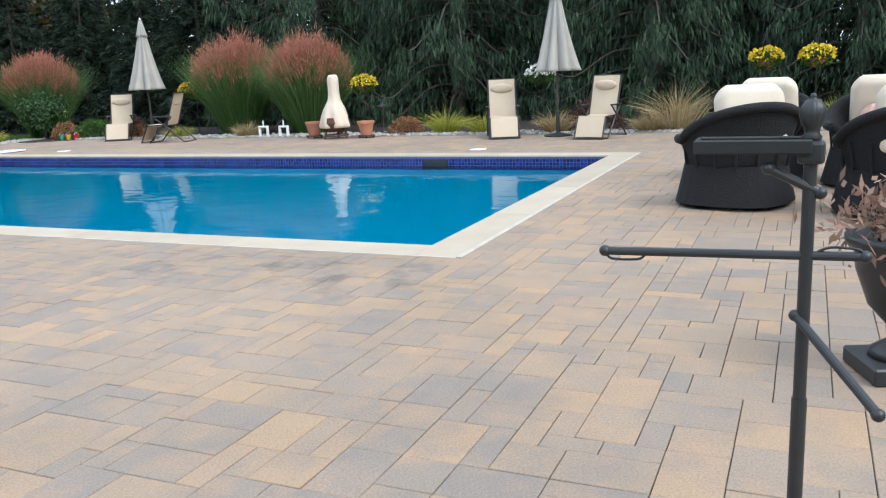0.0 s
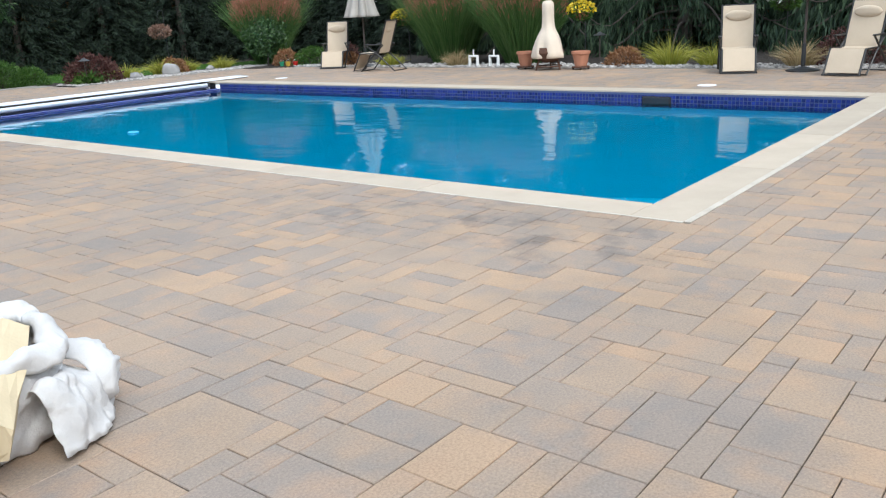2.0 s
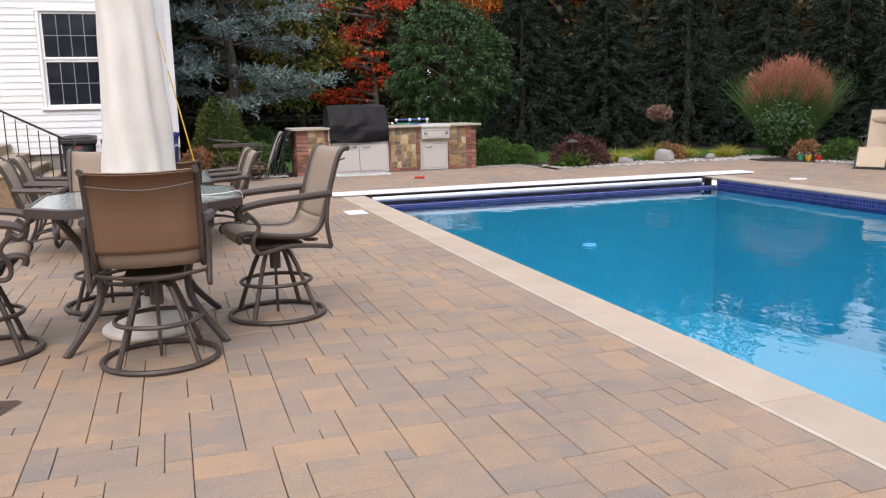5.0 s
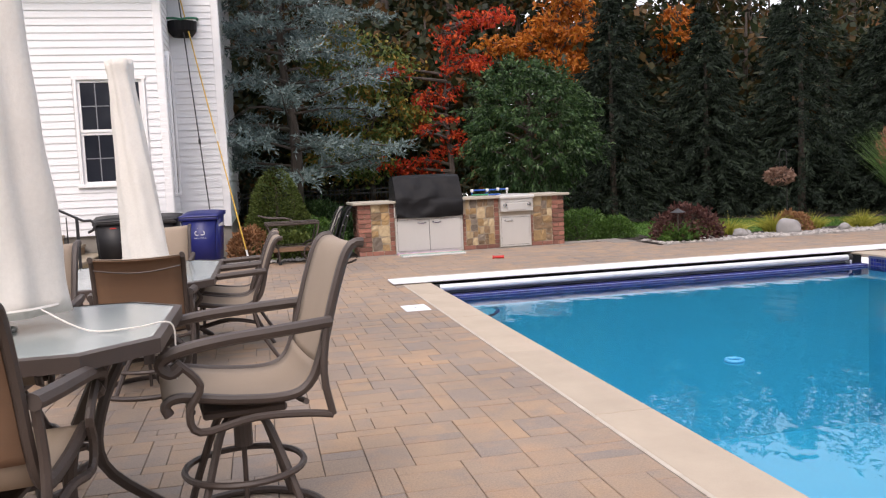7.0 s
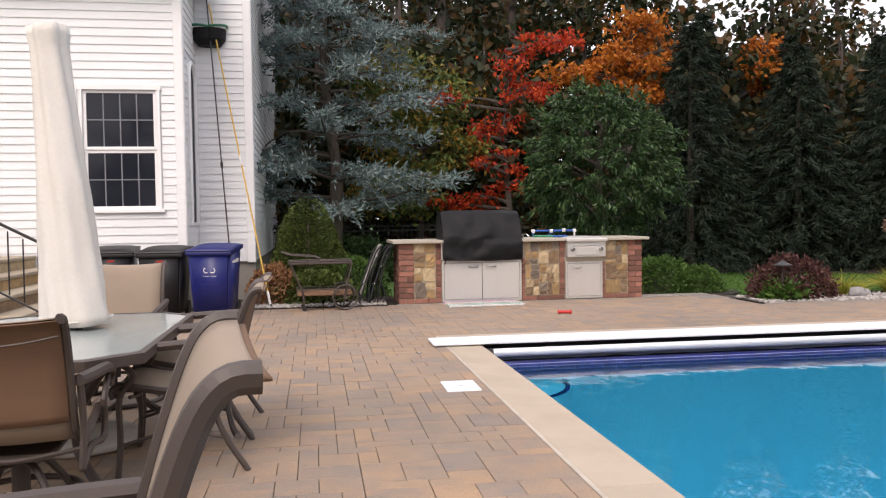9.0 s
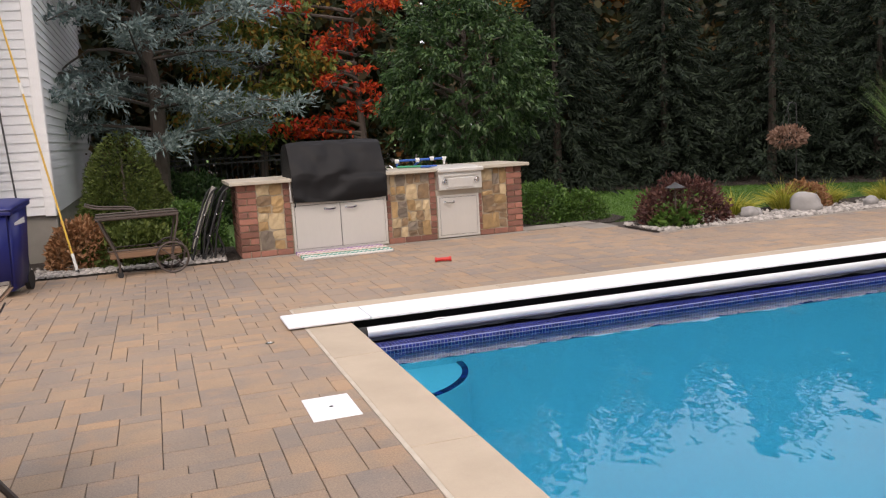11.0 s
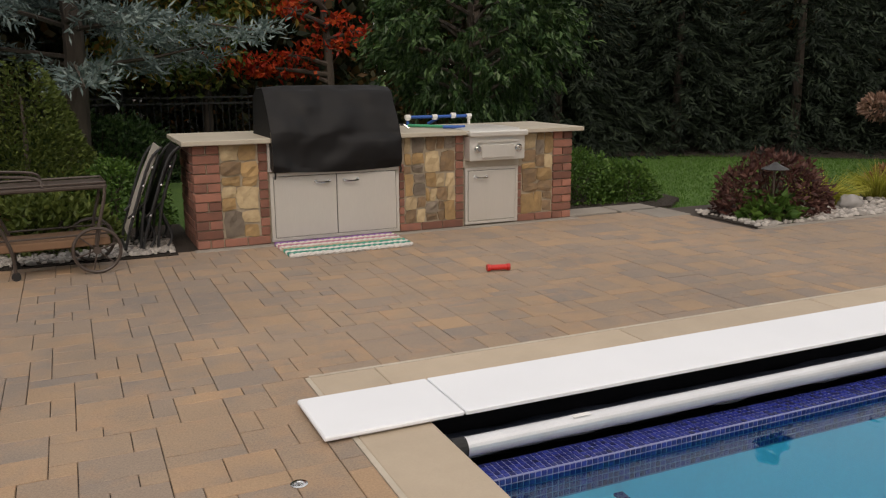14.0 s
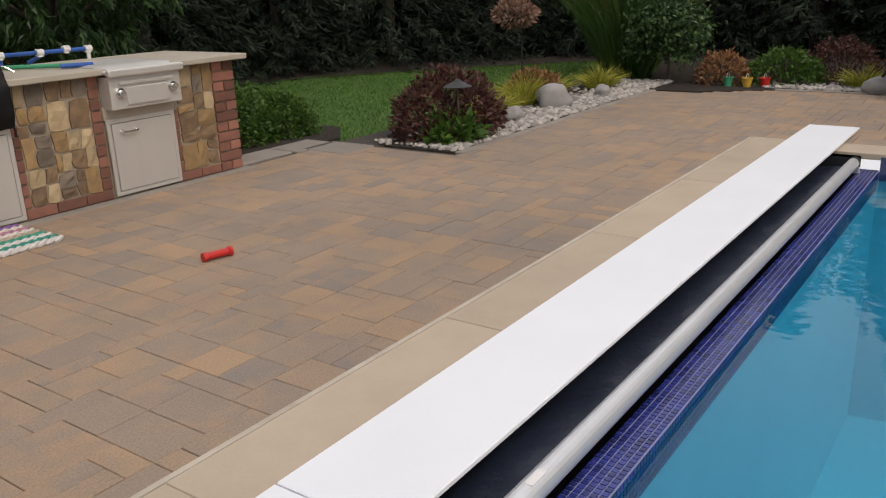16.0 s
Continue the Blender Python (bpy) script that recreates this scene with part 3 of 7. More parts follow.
coping_run(0, CW, CW, PL, "y", 8)
coping_run(PW - CW, CW, PW, PL, "y", 8)
coping_run(0, 0, PW, CW, "x", 4)
coping_run(CW, 13.12, PW - CW, PL, "x", 4)
for size, at in (((0.024, PL, 0.012), (-0.0125, PL / 2, -0.003)), ((PW, 0.042, 0.012), (PW / 2, -0.022, -0.003)), ((0.022, PL, 0.012), (PW + 0.012, PL / 2, -0.003)), ((PW, 0.024, 0.012), (PW / 2, PL + 0.0125, -0.003))):
    part("caulk_joint", BOX(size, at), M["caulk"], coping, "pale caulked joint")

# automatic cover: white lid boards and the leading-edge tube
lid = thing("pool_cover_board", "long white aluminium lid over the pool cover vault", "pool cover")
part("end_cap", BOX((0.62, 0.43, 0.022), (0.165, 12.962, 0.024), 0.006), M["board"], lid)
part("board", BOX((6.79, 0.43, 0.022), (0.48 + 3.395, 12.962, 0.024), 0.004), M["board"], lid)
part("bracket", BOX((6.2, 0.04, 0.03), (3.3, 13.10, -0.002)), M["alu"], lid)
tubeo = thing("pool_cover_tube", "white aluminium leading edge tube of the pool cover", "cover tube")
part("tube", ROD((IX0 + 0.06, 12.585, -0.045), (IX1 - 0.2, 12.585, -0.045), 0.042, seg=20), M["alu"], tubeo, smooth=False)
for x in (IX0 + 0.035, IX1 - 0.175):
    part("end_cap", ROD((x - 0.03, 12.585, -0.045), (x + 0.03, 12.585, -0.045), 0.044, seg=18), M["rubber"], tubeo, "black rubber end cap")
    part("slider", BOX((0.03, 0.10, 0.05), (x - 0.005, 12.585, -0.10), 0.006), M["alu"], tubeo)
part("sticker", BOX((0.09, 0.03, 0.003), (0.95, 12.578, -0.003), 0.001), M["white_paint"], tubeo, "small printed label")


# skimmer and round lids
sk = thing("skimmer_opening", "rectangular skimmer mouth in the pool wall, its shade a near-black block", "skimmer")
# solid near-black block in place of the shaded opening
part("mouth", BOX((0.03, 0.38, 0.10), (IX1 - 0.012, 2.95, -0.125), 0.008), M["recess_shade"], sk)
part("frame", BOX((0.02, 0.42, 0.13), (IX1 - 0.004, 2.95, -0.125), 0.006), M["rubber"], sk)


def lid_plate(x, y, sx, sy, rz=0, disc=False):
    t = thing("skimmer_cover", "white plastic skimmer lid set in the pavers", "skimmer cover", (x, y, 0), rz, "skimmer covers")
    part("plate", LATHE([(0.13, -0.005), (0.13, 0.004), (0.124, 0.006), (0.0005, 0.006)], 28) if disc else BOX((sx, sy, 0.012), (0, 0, 0.002), 0.004), M["board"], t)
    part("finger_hole", LATHE([(0.012, 0.0), (0.012, 0.0085), (0.0005, 0.009)], 12), M["rubber"], t)


lid_plate(-0.21, 10.92, 0.25, 0.36)
lid_plate(7.2, 11.6, 0.3, 0.3, disc=True)
lid_plate(7.15, 2.6, 0.3, 0.3, disc=True)
dr = thing("deck_anchor", "small brass anchor in a paver", "deck anchor", (-0.318, 12.48, 0))
part("ring", LATHE([(0.032, -0.004), (0.032, 0.004), (0.02, 0.005), (0.018, 0.001), (0.0005, 0.001)], 18), M["chrome"], dr)

# ---- house ----
house = thing("house", "white vinyl-sided two-storey house on a concrete foundation", "house")
Y1H, Y2H, XC, XE, XW, ZT, ZE = 17.1, 18.4, -3.05, -2.2, -15.0, 7.4, 4.75


def siding(name, p, q, z0, z1, holes=()):
    """Lapped boards from p to q (plan points), each board tilted out at its foot; holes: (u0, u1, z0, z1)."""
    p, q = Vector((*p, 0)), Vector((*q, 0))
    d = (q - p).normalized()
    nrm = Vector((d.y, -d.x, 0))
    ln = (q - p).length
    rise = 0.115
    bm = bmesh.new()
    z = z0
    while z < z1:
        zt = min(z + rise, z1)
        spans = [(0.0, ln)]
        for u0, u1, h0, h1 in holes:
            if z + rise * 0.5 > h0 and z + rise * 0.5 < h1:
                spans = [s for a, b in spans for s in ((a, min(b, u0)), (max(a, u1), b)) if s[1] - s[0] > 0.01]
        for a, b in spans:
            P0, P1 = p + d * a, p + d * b
            vs = [bm.verts.new(v) for v in (P0 + nrm * 0.002 + Vector((0, 0, z)), P1 + nrm * 0.002 + Vector((0, 0, z)), P1 + nrm * 0.018 + Vector((0, 0, z)), P0 + nrm * 0.018 + Vector((0, 0, z)),
                                            P1 + nrm * 0.004 + Vector((0, 0, zt)), P0 + nrm * 0.004 + Vector((0, 0, zt)))]
            bm.faces.new((vs[0], vs[1], vs[2], vs[3]))
            bm.faces.new((vs[3], vs[2], vs[4], vs[5]))
        z += rise
    return part(name, bm, M["siding"], house, "white lapped vinyl siding")


WIN = (-4.38, -3.40, 1.42, 3.08)
# core walls with thickness; the window goes through the front one
for size, at in (((WIN[0] - XW, 0.2, ZE - 0.6), ((WIN[0] + XW) / 2, Y1H + 0.1, (ZE + 0.6) / 2)), ((XC - WIN[1], 0.2, ZE - 0.6), ((XC + WIN[1]) / 2, Y1H + 0.1, (ZE + 0.6) / 2)),
                 ((WIN[1] - WIN[0], 0.2, WIN[2] - 0.6), ((WIN[0] + WIN[1]) / 2, Y1H + 0.1, (WIN[2] + 0.6) / 2)), ((WIN[1] - WIN[0], 0.2, ZE - WIN[3]), ((WIN[0] + WIN[1]) / 2, Y1H + 0.1, (ZE + WIN[3]) / 2)),
                 ((0.2, Y2H - Y1H, ZE - 0.6), (XC - 0.1, (Y1H + Y2H) / 2 + 0.1, (ZE + 0.6) / 2)), ((XE - XC - 0.004, 0.2, ZT - 0.6), ((XE + XC) / 2, Y2H + 0.1, (ZT + 0.6) / 2)), ((XC - XW, 0.2, ZT - ZE), ((XC + XW) / 2, Y2H + 0.1, (ZT + ZE) / 2)),
                 ((0.2, 9.0, ZT - 0.6), (XE - 0.1, Y2H + 4.7, (ZT + 0.6) / 2))):
    part("wall", BOX(size, at), M["siding"], house)
for size, at in (((XC - XW, 0.16, 0.7), ((XC + XW) / 2, Y1H + 0.12, 0.25)), ((0.16, Y2H - Y1H, 0.7), (XC - 0.10, (Y1H + Y2H) / 2 + 0.12, 0.25)), ((XE - XC, 0.16, 0.7), ((XE + XC) / 2 + 0.02, Y2H + 0.12, 0.25)), ((0.16, 9.0, 0.7), (XE - 0.10, Y2H + 4.7, 0.25))):
    part("foundation", BOX(size, at, 0.008), M["concrete"], house, "grey concrete foundation")
siding("siding", (XW, Y1H), (XC - 0.10, Y1H), 0.6, ZE, [(WIN[0] - XW - 0.07, WIN[1] - XW + 0.07, WIN[2] - 0.07, WIN[3] + 0.07)])
siding("siding", (XC, Y1H + 0.1), (XC, Y2H), 0.6, ZE, [(0.35, 0.95, 1.2, 3.7)])
siding("siding", (XC + 0.02, Y2H), (XE - 0.09, Y2H), 0.6, ZT)
siding("siding", (XE, Y2H + 0.1), (XE, Y2H + 9.1), 0.6, ZT)
siding("siding", (XW, Y2H), (XC + 0.02, Y2H), ZE + 0.5, ZT)
for x, y, zt in ((XC, Y1H, ZE), (XE, Y2H, ZT)):
    bm = BOX((0.12, 0.028, zt - 0.58), (x - 0.044, y - 0.012, (zt + 0.58) / 2), 0.004)
    box(bm, (0.028, 0.12, zt - 0.58), (x + 0.012, y + 0.05, (zt + 0.58) / 2), 0.004)
    part("corner_board", bm, M["trim"], house)
# low roof, eave and gutter of the front bay
part("bay_soffit", BOX((XC - XW + 0.3, 0.42, 0.03), ((XC + XW + 0.3) / 2, Y1H - 0.19, ZE + 0.015)), M["trim"], house)
part("gutter", BOX((XC - XW + 0.34, 0.11, 0.11), ((XC + XW + 0.3) / 2, Y1H - 0.43, ZE + 0.05), 0.015), M["trim"], house)
bm = bmesh.new()
vs = [bm.verts.new(v) for v in ((XW, Y1H - 0.4, ZE + 0.07), (XC + 0.3, Y1H - 0.4, ZE + 0.07), (XC + 0.3, Y2H - 0.02, ZE + 0.62), (XW, Y2H - 0.02, ZE + 0.62), (XW, Y2H - 0.02, ZE + 0.03), (XC + 0.3, Y2H - 0.02, ZE + 0.03))]
for q in ((0, 1, 2, 3), (1, 5, 2), (0, 3, 4), (0, 4, 5, 1), (3, 2, 5, 4)):
    bm.faces.new([vs[k] for k in q])
part("bay_roof", bm, M["roof"], house)
# roof and soffit
part("soffit", BOX((XE - XW + 1.0, 9.8, 0.12), ((XE + XW) / 2, Y2H + 4.4, ZT + 0.06)), M["trim"], house)
bm = bmesh.new()
xa, xb, ya, yb = XW - 0.5, XE + 0.5, Y2H - 0.5, Y2H + 9.3
vs = [bm.verts.new(v) for v in ((xa, ya, ZT + 0.13), (xb, ya, ZT + 0.13), (xb, yb, ZT + 0.13), (xa, yb, ZT + 0.13), (xa, (ya + yb) / 2, ZT + 3), (xb, (ya + yb) / 2, ZT + 3))]
for q in ((0, 1, 5, 4), (2, 3, 4, 5), (1, 2, 5), (3, 0, 4), (3, 2, 1, 0)):
    bm.faces.new([vs[k] for k in q])
part("roof", bm, M["roof"], house)


def sash_window(parent, x0, x1, z0, z1, y, cols=4, rows=2):
    w = part("window", BOX((x1 - x0 + 0.14, 0.03, 0.075), ((x0 + x1) / 2, y - 0.026, z1 + 0.035), 0.004), M["trim"], parent, "double-hung window with muntins")
    for x in (x0 - 0.026, x1 + 0.026):
        part("casing", BOX((0.05, 0.03, z1 - z0), (x, y - 0.026, (z0 + z1) / 2), 0.004), M["trim"], w)
    part("sill", BOX((x1 - x0 + 0.18, 0.06, 0.05), ((x0 + x1) / 2, y - 0.036, z0 - 0.025), 0.006), M["trim"], w)
    zm = (z0 + z1) / 2
    for k, (a, b) in enumerate(((z0, zm), (zm, z1))):
        yy = y + 0.03 - 0.018 * k
        fr = bmesh.new()
        for size, at in (((x1 - x0, 0.03, 0.045), ((x0 + x1) / 2, yy, a + 0.022)), ((x1 - x0, 0.03, 0.045), ((x0 + x1) / 2, yy, b - 0.022)), ((0.045, 0.03, b - a - 0.09), (x0 + 0.022, yy, (a + b) / 2)), ((0.045, 0.03, b - a - 0.09), (x1 - 0.022, yy, (a + b) / 2))):
            box(fr, size, at, 0.003)
        part("sash", fr, M["trim"], w)
        gw, gh = (x1 - x0 - 0.09) / cols, (b - a - 0.09) / rows
        bars = bmesh.new()
        for c in range(1, cols):
            box(bars, (0.014, 0.012, b - a - 0.09), (x0 + 0.045 + gw * c, yy - 0.004, (a + b) / 2))
        for r in range(1, rows):
            box(bars, (x1 - x0 - 0.09, 0.010, 0.014), ((x0 + x1) / 2, yy - 0.004, a + 0.045 + gh * r))
        part("muntins", bars, M["muntin"], w)
        part("pane", BOX((x1 - x0 - 0.09, 0.006, b - a - 0.09), ((x0 + x1) / 2, yy + 0.004, (a + b) / 2)), M["window"], w)
    # flat dark panel added behind the panes for the room's shade
    part("room_shade_panel", BOX((x1 - x0 + 0.4, 0.02, z1 - z0 + 0.4), ((x0 + x1) / 2, y + 0.6, (z0 + z1) / 2)), M["room_shade"], w)


sash_window(house, *WIN, Y1H)
# narrow side window in the return wall, with an arched head
sw = part("side_window", BOX((0.03, 0.70, 0.05), (XC + 0.03, Y1H + 0.75, 1.2), 0.004), M["trim"], house, "narrow arched side window")
arch = [(XC + 0.028, Y1H + 0.45, 1.2)] + [(XC + 0.028, Y1H + 0.75 - 0.3 * math.cos(radians(k * 15)), 3.3 + 0.3 * math.sin(radians(k * 15))) for k in range(13)] + [(XC + 0.028, Y1H + 1.05, 1.2)]
part("frame", TUBE(arch, 0.035, 6), M["trim"], sw)
bm = bmesh.new()
bm.faces.new([bm.verts.new((XC + 0.012, y, z)) for _, y, z in arch])
part("pane", bm, M["window"], sw)

lan = thing("wall_lantern", "black iron wall lantern with seeded glass", "wall lamp", (-5.95, Y1H - 0.02, 2.9))
part("back_plate", BOX((0.10, 0.02, 0.2), (0, -0.01, 0.02), 0.006), M["black_metal"], lan)
part("bracket", TUBE(curve([(0, -0.02, 0.02), (0, -0.08, 0.16), (0, -0.16, 0.2), (0, -0.17, 0.12)]), 0.009, 6), M["black_metal"], lan)
part("cage", LATHE([(0.03, -0.2), (0.062, -0.19), (0.078, 0.03), (0.07, 0.035), (0.055, -0.18)], 6, (0, -0.17, 0)), M["window"], lan, "seeded glass")
part("hood", LATHE([(0.10, 0.03), (0.085, 0.06), (0.03, 0.11), (0.012, 0.15), (0.0005, 0.16)], 8, (0, -0.17, 0)), M["black_metal"], lan)
bm = bmesh.new()
for k in range(6):
    a = k * math.pi / 3
    rod(bm, (0.06 * math.cos(a), -0.17 + 0.06 * math.sin(a), -0.2), (0.08 * math.cos(a), -0.17 + 0.08 * math.sin(a), 0.03), 0.006, seg=5)
part("bars", bm, M["black_metal"], lan)

# stone steps up to a landing, with an iron rail
steps = thing("entry_steps", "fieldstone entry steps with flagstone treads", "steps", (-3.85, 0, 0))
for k in range(5):
    z = 0.16 * (k + 1)
    y0, y1 = 13.75, 17.07
    x1 = -0.3 * k
    part("riser", BOX((0.30 if k < 4 else 2.0, y1 - y0, z - 0.045), (x1 - (0.15 if k < 4 else 1.0), (y0 + y1) / 2, (z - 0.045) / 2), 0.008), STONES[k % 3], steps)
    part("tread", BOX((0.33 if k < 4 else 2.03, y1 - y0 + 0.04, 0.045), (x1 - (0.145 if k < 4 else 0.995), (y0 + y1) / 2 - 0.015, z - 0.022), 0.008), M["stair_stone"], steps)
rail = thing("iron_handrail", "black wrought iron stair handrail with scrolled end", "handrail", (-3.85, 13.80, 0))
part("top_rail", TUBE([(0.10, 0, 0.80), (0.16, 0, 0.83), (0.19, 0, 0.90), (0.14, 0, 0.95), (0.05, 0, 0.95), (-1.2, 0, 1.62), (-2.9, 0, 1.62)], 0.017, 6), M["black_metal"], rail)
part("bottom_rail", TUBE([(-0.1, 0, 0.32), (-1.2, 0, 0.95), (-2.9, 0, 0.95)], 0.012, 6), M["black_metal"], rail)
part("newel", ROD((-0.02, 0, 0.16), (-0.02, 0, 0.98), 0.02, seg=8), M["black_metal"], rail)
for k in range(20):
    x = -0.14 - 0.14 * k
    zt = 0.95 + (-x - 0.05) * 0.583 if x > -1.2 else 1.62
    zb = 0.34 + (-x - 0.1) * 0.573 if x > -1.2 else 0.95
    part("baluster", ROD((x, 0, zb), (x, 0, zt), 0.008, seg=6), M["black_metal"], rail)
part("newel", ROD((-1.2, 0, 0.6), (-1.2, 0, 1.62), 0.016, seg=8), M["black_metal"], rail)


def wheelie_bin(name, label, x, y, rz, m, w, d, h, recycle):
    b = thing(name, label, "rubbish bin", (x, y, 0), rz, "wheeled bins")
    bm = bmesh.new()
    vs = [bm.verts.new(v) for v in ((-w * .42, -d * .40, 0.06), (w * .42, -d * .40, 0.06), (w * .42, d * .38, 0.06), (-w * .42, d * .38, 0.06), (-w / 2, -d / 2, h - .06), (w / 2, -d / 2, h - .06), (w / 2, d / 2, h), (-w / 2, d / 2, h))]
    for q in ((0, 1, 5, 4), (1, 2, 6, 5), (2, 3, 7, 6), (3, 0, 4, 7), (4, 5, 6, 7), (3, 2, 1, 0)):
        bm.faces.new([vs[k] for k in q])
    bmesh.ops.bevel(bm, geom=bm.edges[:], offset=0.035, segments=3, affect="EDGES")
    part("body", bm, m, b, smooth=True)
    part("rim", BOX((w + 0.04, d + 0.05, 0.05), (0, 0.0, h - 0.055), 0.015, Matrix.Rotation(math.atan2(0.06, d), 4, "X"), 2), m, b)
    lidp = sheet(lambda u, v: Vector(((u - .5) * (w + .05), (v - .5) * (d + .07), h - 0.02 + (v - .5) * 0.06 + 0.035 * (1 - (2 * u - 1) ** 4) * (1 - (2 * v - 1) ** 6))), 12, 12, 0.012)
    part("lid", lidp, m, b, smooth=True)
    part("handle", ROD((-w * .38, d / 2 + .05, h - .03), (w * .38, d / 2 + .05, h - .03), 0.016), m, b)
    for s in (-1, 1):
        part("wheel", ROD((s * w * .36, d * .40, 0.10), (s * w * .45, d * .40, 0.10), 0.10, seg=20), M["rubber"], b, "black rubber wheel")
    fy = -d * .455
    if recycle:
        sym = bmesh.new()
        for k in range(3):
            a = radians(90 + 120 * k)
            c = Vector((math.cos(a) * .045, fy + .004, h * .70 + math.sin(a) * .045))
            tube(sym, [c + Vector((math.cos(a + t) * .032, -.012, math.sin(a + t) * .032)) for t in (-1.9, -1.2, -.5, .2, .9, 1.6)], 0.008, 4)
        part("recycling_symbol", sym, M["white_paint"], b, "white recycling arrows")
        add_text("recycle_word", "RECYCLE", 0.042, b, pose(-.085, fy - .004 + .0, h * .59, 86, 0, 0), M["white_paint"])
        part("print_bar", BOX((0.16, 0.006, 0.012), (0, fy + .014, h * .43), 0.001), M["white_paint"], b, "white print")
        part("side_print", BOX((0.004, 0.34, 0.07), (w * .482, 0.0, h * .80), 0.001), M["white_paint"], b, "white side lettering band")
        part("grip_slot", BOX((0.22, 0.02, 0.06), (0, fy + .014, h * .50), 0.008), m, b)
    else:
        part("badge", BOX((0.09, 0.006, 0.018), (0, -d / 2 - .004 + .012, h - .16), 0.001), M["red_paint"], b, "small red badge")
    return b


def add_text(name, words, size, parent, m, material):
    cu = bpy.data.curves.new(name, "FONT")
    cu.body, cu.size, cu.extrude = words, size, 0.001
    cu.materials.append(material)
    ob = new(name, cu)
    ob.parent = parent
    ob.matrix_basis = m
    return ob


wheelie_bin("recycling_bin", "blue plastic wheeled recycling bin with closed lid", -2.52, 15.95, -8, M["blue_bin"], 0.54, 0.62, 0.92, True)
wheelie_bin("trash_bin", "black plastic wheeled trash bin beside the house", -3.16, 16.08, -4, M["black_bin"], 0.54, 0.60, 0.90, False)
wheelie_bin("trash_bin", "black plastic wheeled trash bin beside the house", -3.86, 16.40, 4, M["black_bin"], 0.54, 0.60, 0.90, False)

# poles leaning on the wall, and the net hung on them
pole = thing("pool_brush_pole", "black telescopic pole leaning on the siding", "pole")
part("pole", ROD((-2.42, 17.35, 0.02), (-2.85, 18.36, 4.9), 0.011), M["black_metal"], pole)
part("collar", ROD((-2.60, 17.77, 2.05), (-2.606, 17.785, 2.12), 0.021), M["rubber"], pole)
pole = thing("yellow_pool_pole", "yellow telescopic pool pole leaning on the siding", "pole")
part("pole", ROD((-1.90, 17.05, 0.06), (-2.80, 18.34, 4.6), 0.012), M["yellow_pole"], pole)
part("tip", ROD((-1.893, 17.04, 0.025), (-1.93, 17.093, 0.22), 0.018), M["pvc"], pole, "white end sleeve")
part("grip", ROD((-1.885, 17.03, 0.0), (-1.893, 17.04, 0.03), 0.022), M["rubber"], pole)
part("joint", ROD((-2.30, 17.62, 2.07), (-2.325, 17.656, 2.2), 0.019), M["pvc"], pole)
net = thing("leaf_net", "dark pool leaf net with green rim", "pool net", (-2.80, 18.33, 4.15))
part("bag", LATHE([(0.02, -0.22), (0.17, -0.20), (0.245, -0.1), (0.26, 0.06), (0.25, 0.06), (0.23, -0.1)], 24, wave=lambda a, i: 0.75 + 0.25 * abs(math.cos(a))), M["cover_black"], net)
part("rim", TUBE([(math.cos(k * math.pi / 12) * .27 * (0.75 + 0.25 * abs(math.cos(k * math.pi / 12))), math.sin(k * math.pi / 12) * .27 * (0.75 + 0.25 * abs(math.cos(k * math.pi / 12))), 0.07 + 0.04 * abs(math.cos(k * math.pi / 12))) for k in range(24)], 0.02, 6, True), M["green_cloth"], net, "green net rim")

# ---- grill island ----
IXA, IXB, IYF, IYB, IH = -0.06, 3.61, 16.80, 17.62, 0.875
isl = thing("grill_island", "brick and fieldstone outdoor grill island", "outdoor kitchen")
part("core", BOX((IXB - IXA - 0.014, IYB - IYF - 0.014, IH), ((IXA + IXB) / 2, (IYF + IYB) / 2, IH / 2)), M["mortar"], isl, "sandy mortar core")
BR = random.Random(5)
brick_me = {}


def brick(x0, x1, y0, y1, z0, z1):
    key = tuple(round(v, 3) for v in (x1 - x0, y1 - y0, z1 - z0))
    if key not in brick_me:
        bm = BOX(key, (0, 0, 0), 0.004)
        for v in bm.verts:
            v.co += Vector((noise.noise(v.co * 31), noise.noise(v.co * 37 + Vector((3, 0, 0))), noise.noise(v.co * 41))) * 0.0025
        me = bpy.data.meshes.new("brick")
        bm.to_mesh(me)
        bm.free()
        me.materials.append(M["brick"])
        brick_me[key] = me
    ob = new("brick", brick_me[key])
    ob.parent = isl
    ob.matrix_basis = pose((x0 + x1) / 2, (y0 + y1) / 2, (z0 + z1) / 2, 0, 0, BR.uniform(-0.4, 0.4))


CH = 0.0795
ncourse = 11
DOOR1, DOOR2 = (0.565, 1.745), (2.415, 2.985)


def pier(x0, x1, left):
    """A brick pier wrapping the corner, running bond."""
    for k in range(ncourse):
        z0, z1 = k * CH + 0.006, (k + 1) * CH - 0.005
        if k % 2:
            brick(x0, x1, IYF - 0.012, IYF + 0.09, z0, z1)
        else:
            xm = (x0 + x1) / 2
            brick(x0, xm - 0.005, IYF - 0.012, IYF + 0.09, z0, z1)
            brick(xm + 0.005, x1, IYF - 0.012, IYF + 0.09, z0, z1)
        xs = (x0 - 0.004, x0 + 0.09) if left else (x1 - 0.09, x1 + 0.004)
        y = IYF + 0.10
        first = 0.10 if k % 2 else 0.20
        while y < IYB - 0.03:
            y2 = min(y + first, IYB)
            brick(*xs, y, y2 - 0.01, z0, z1)
            y, first = y2, 0.20


pier(IXA, IXA + 0.215, True)
pier(IXB - 0.215, IXB, False)


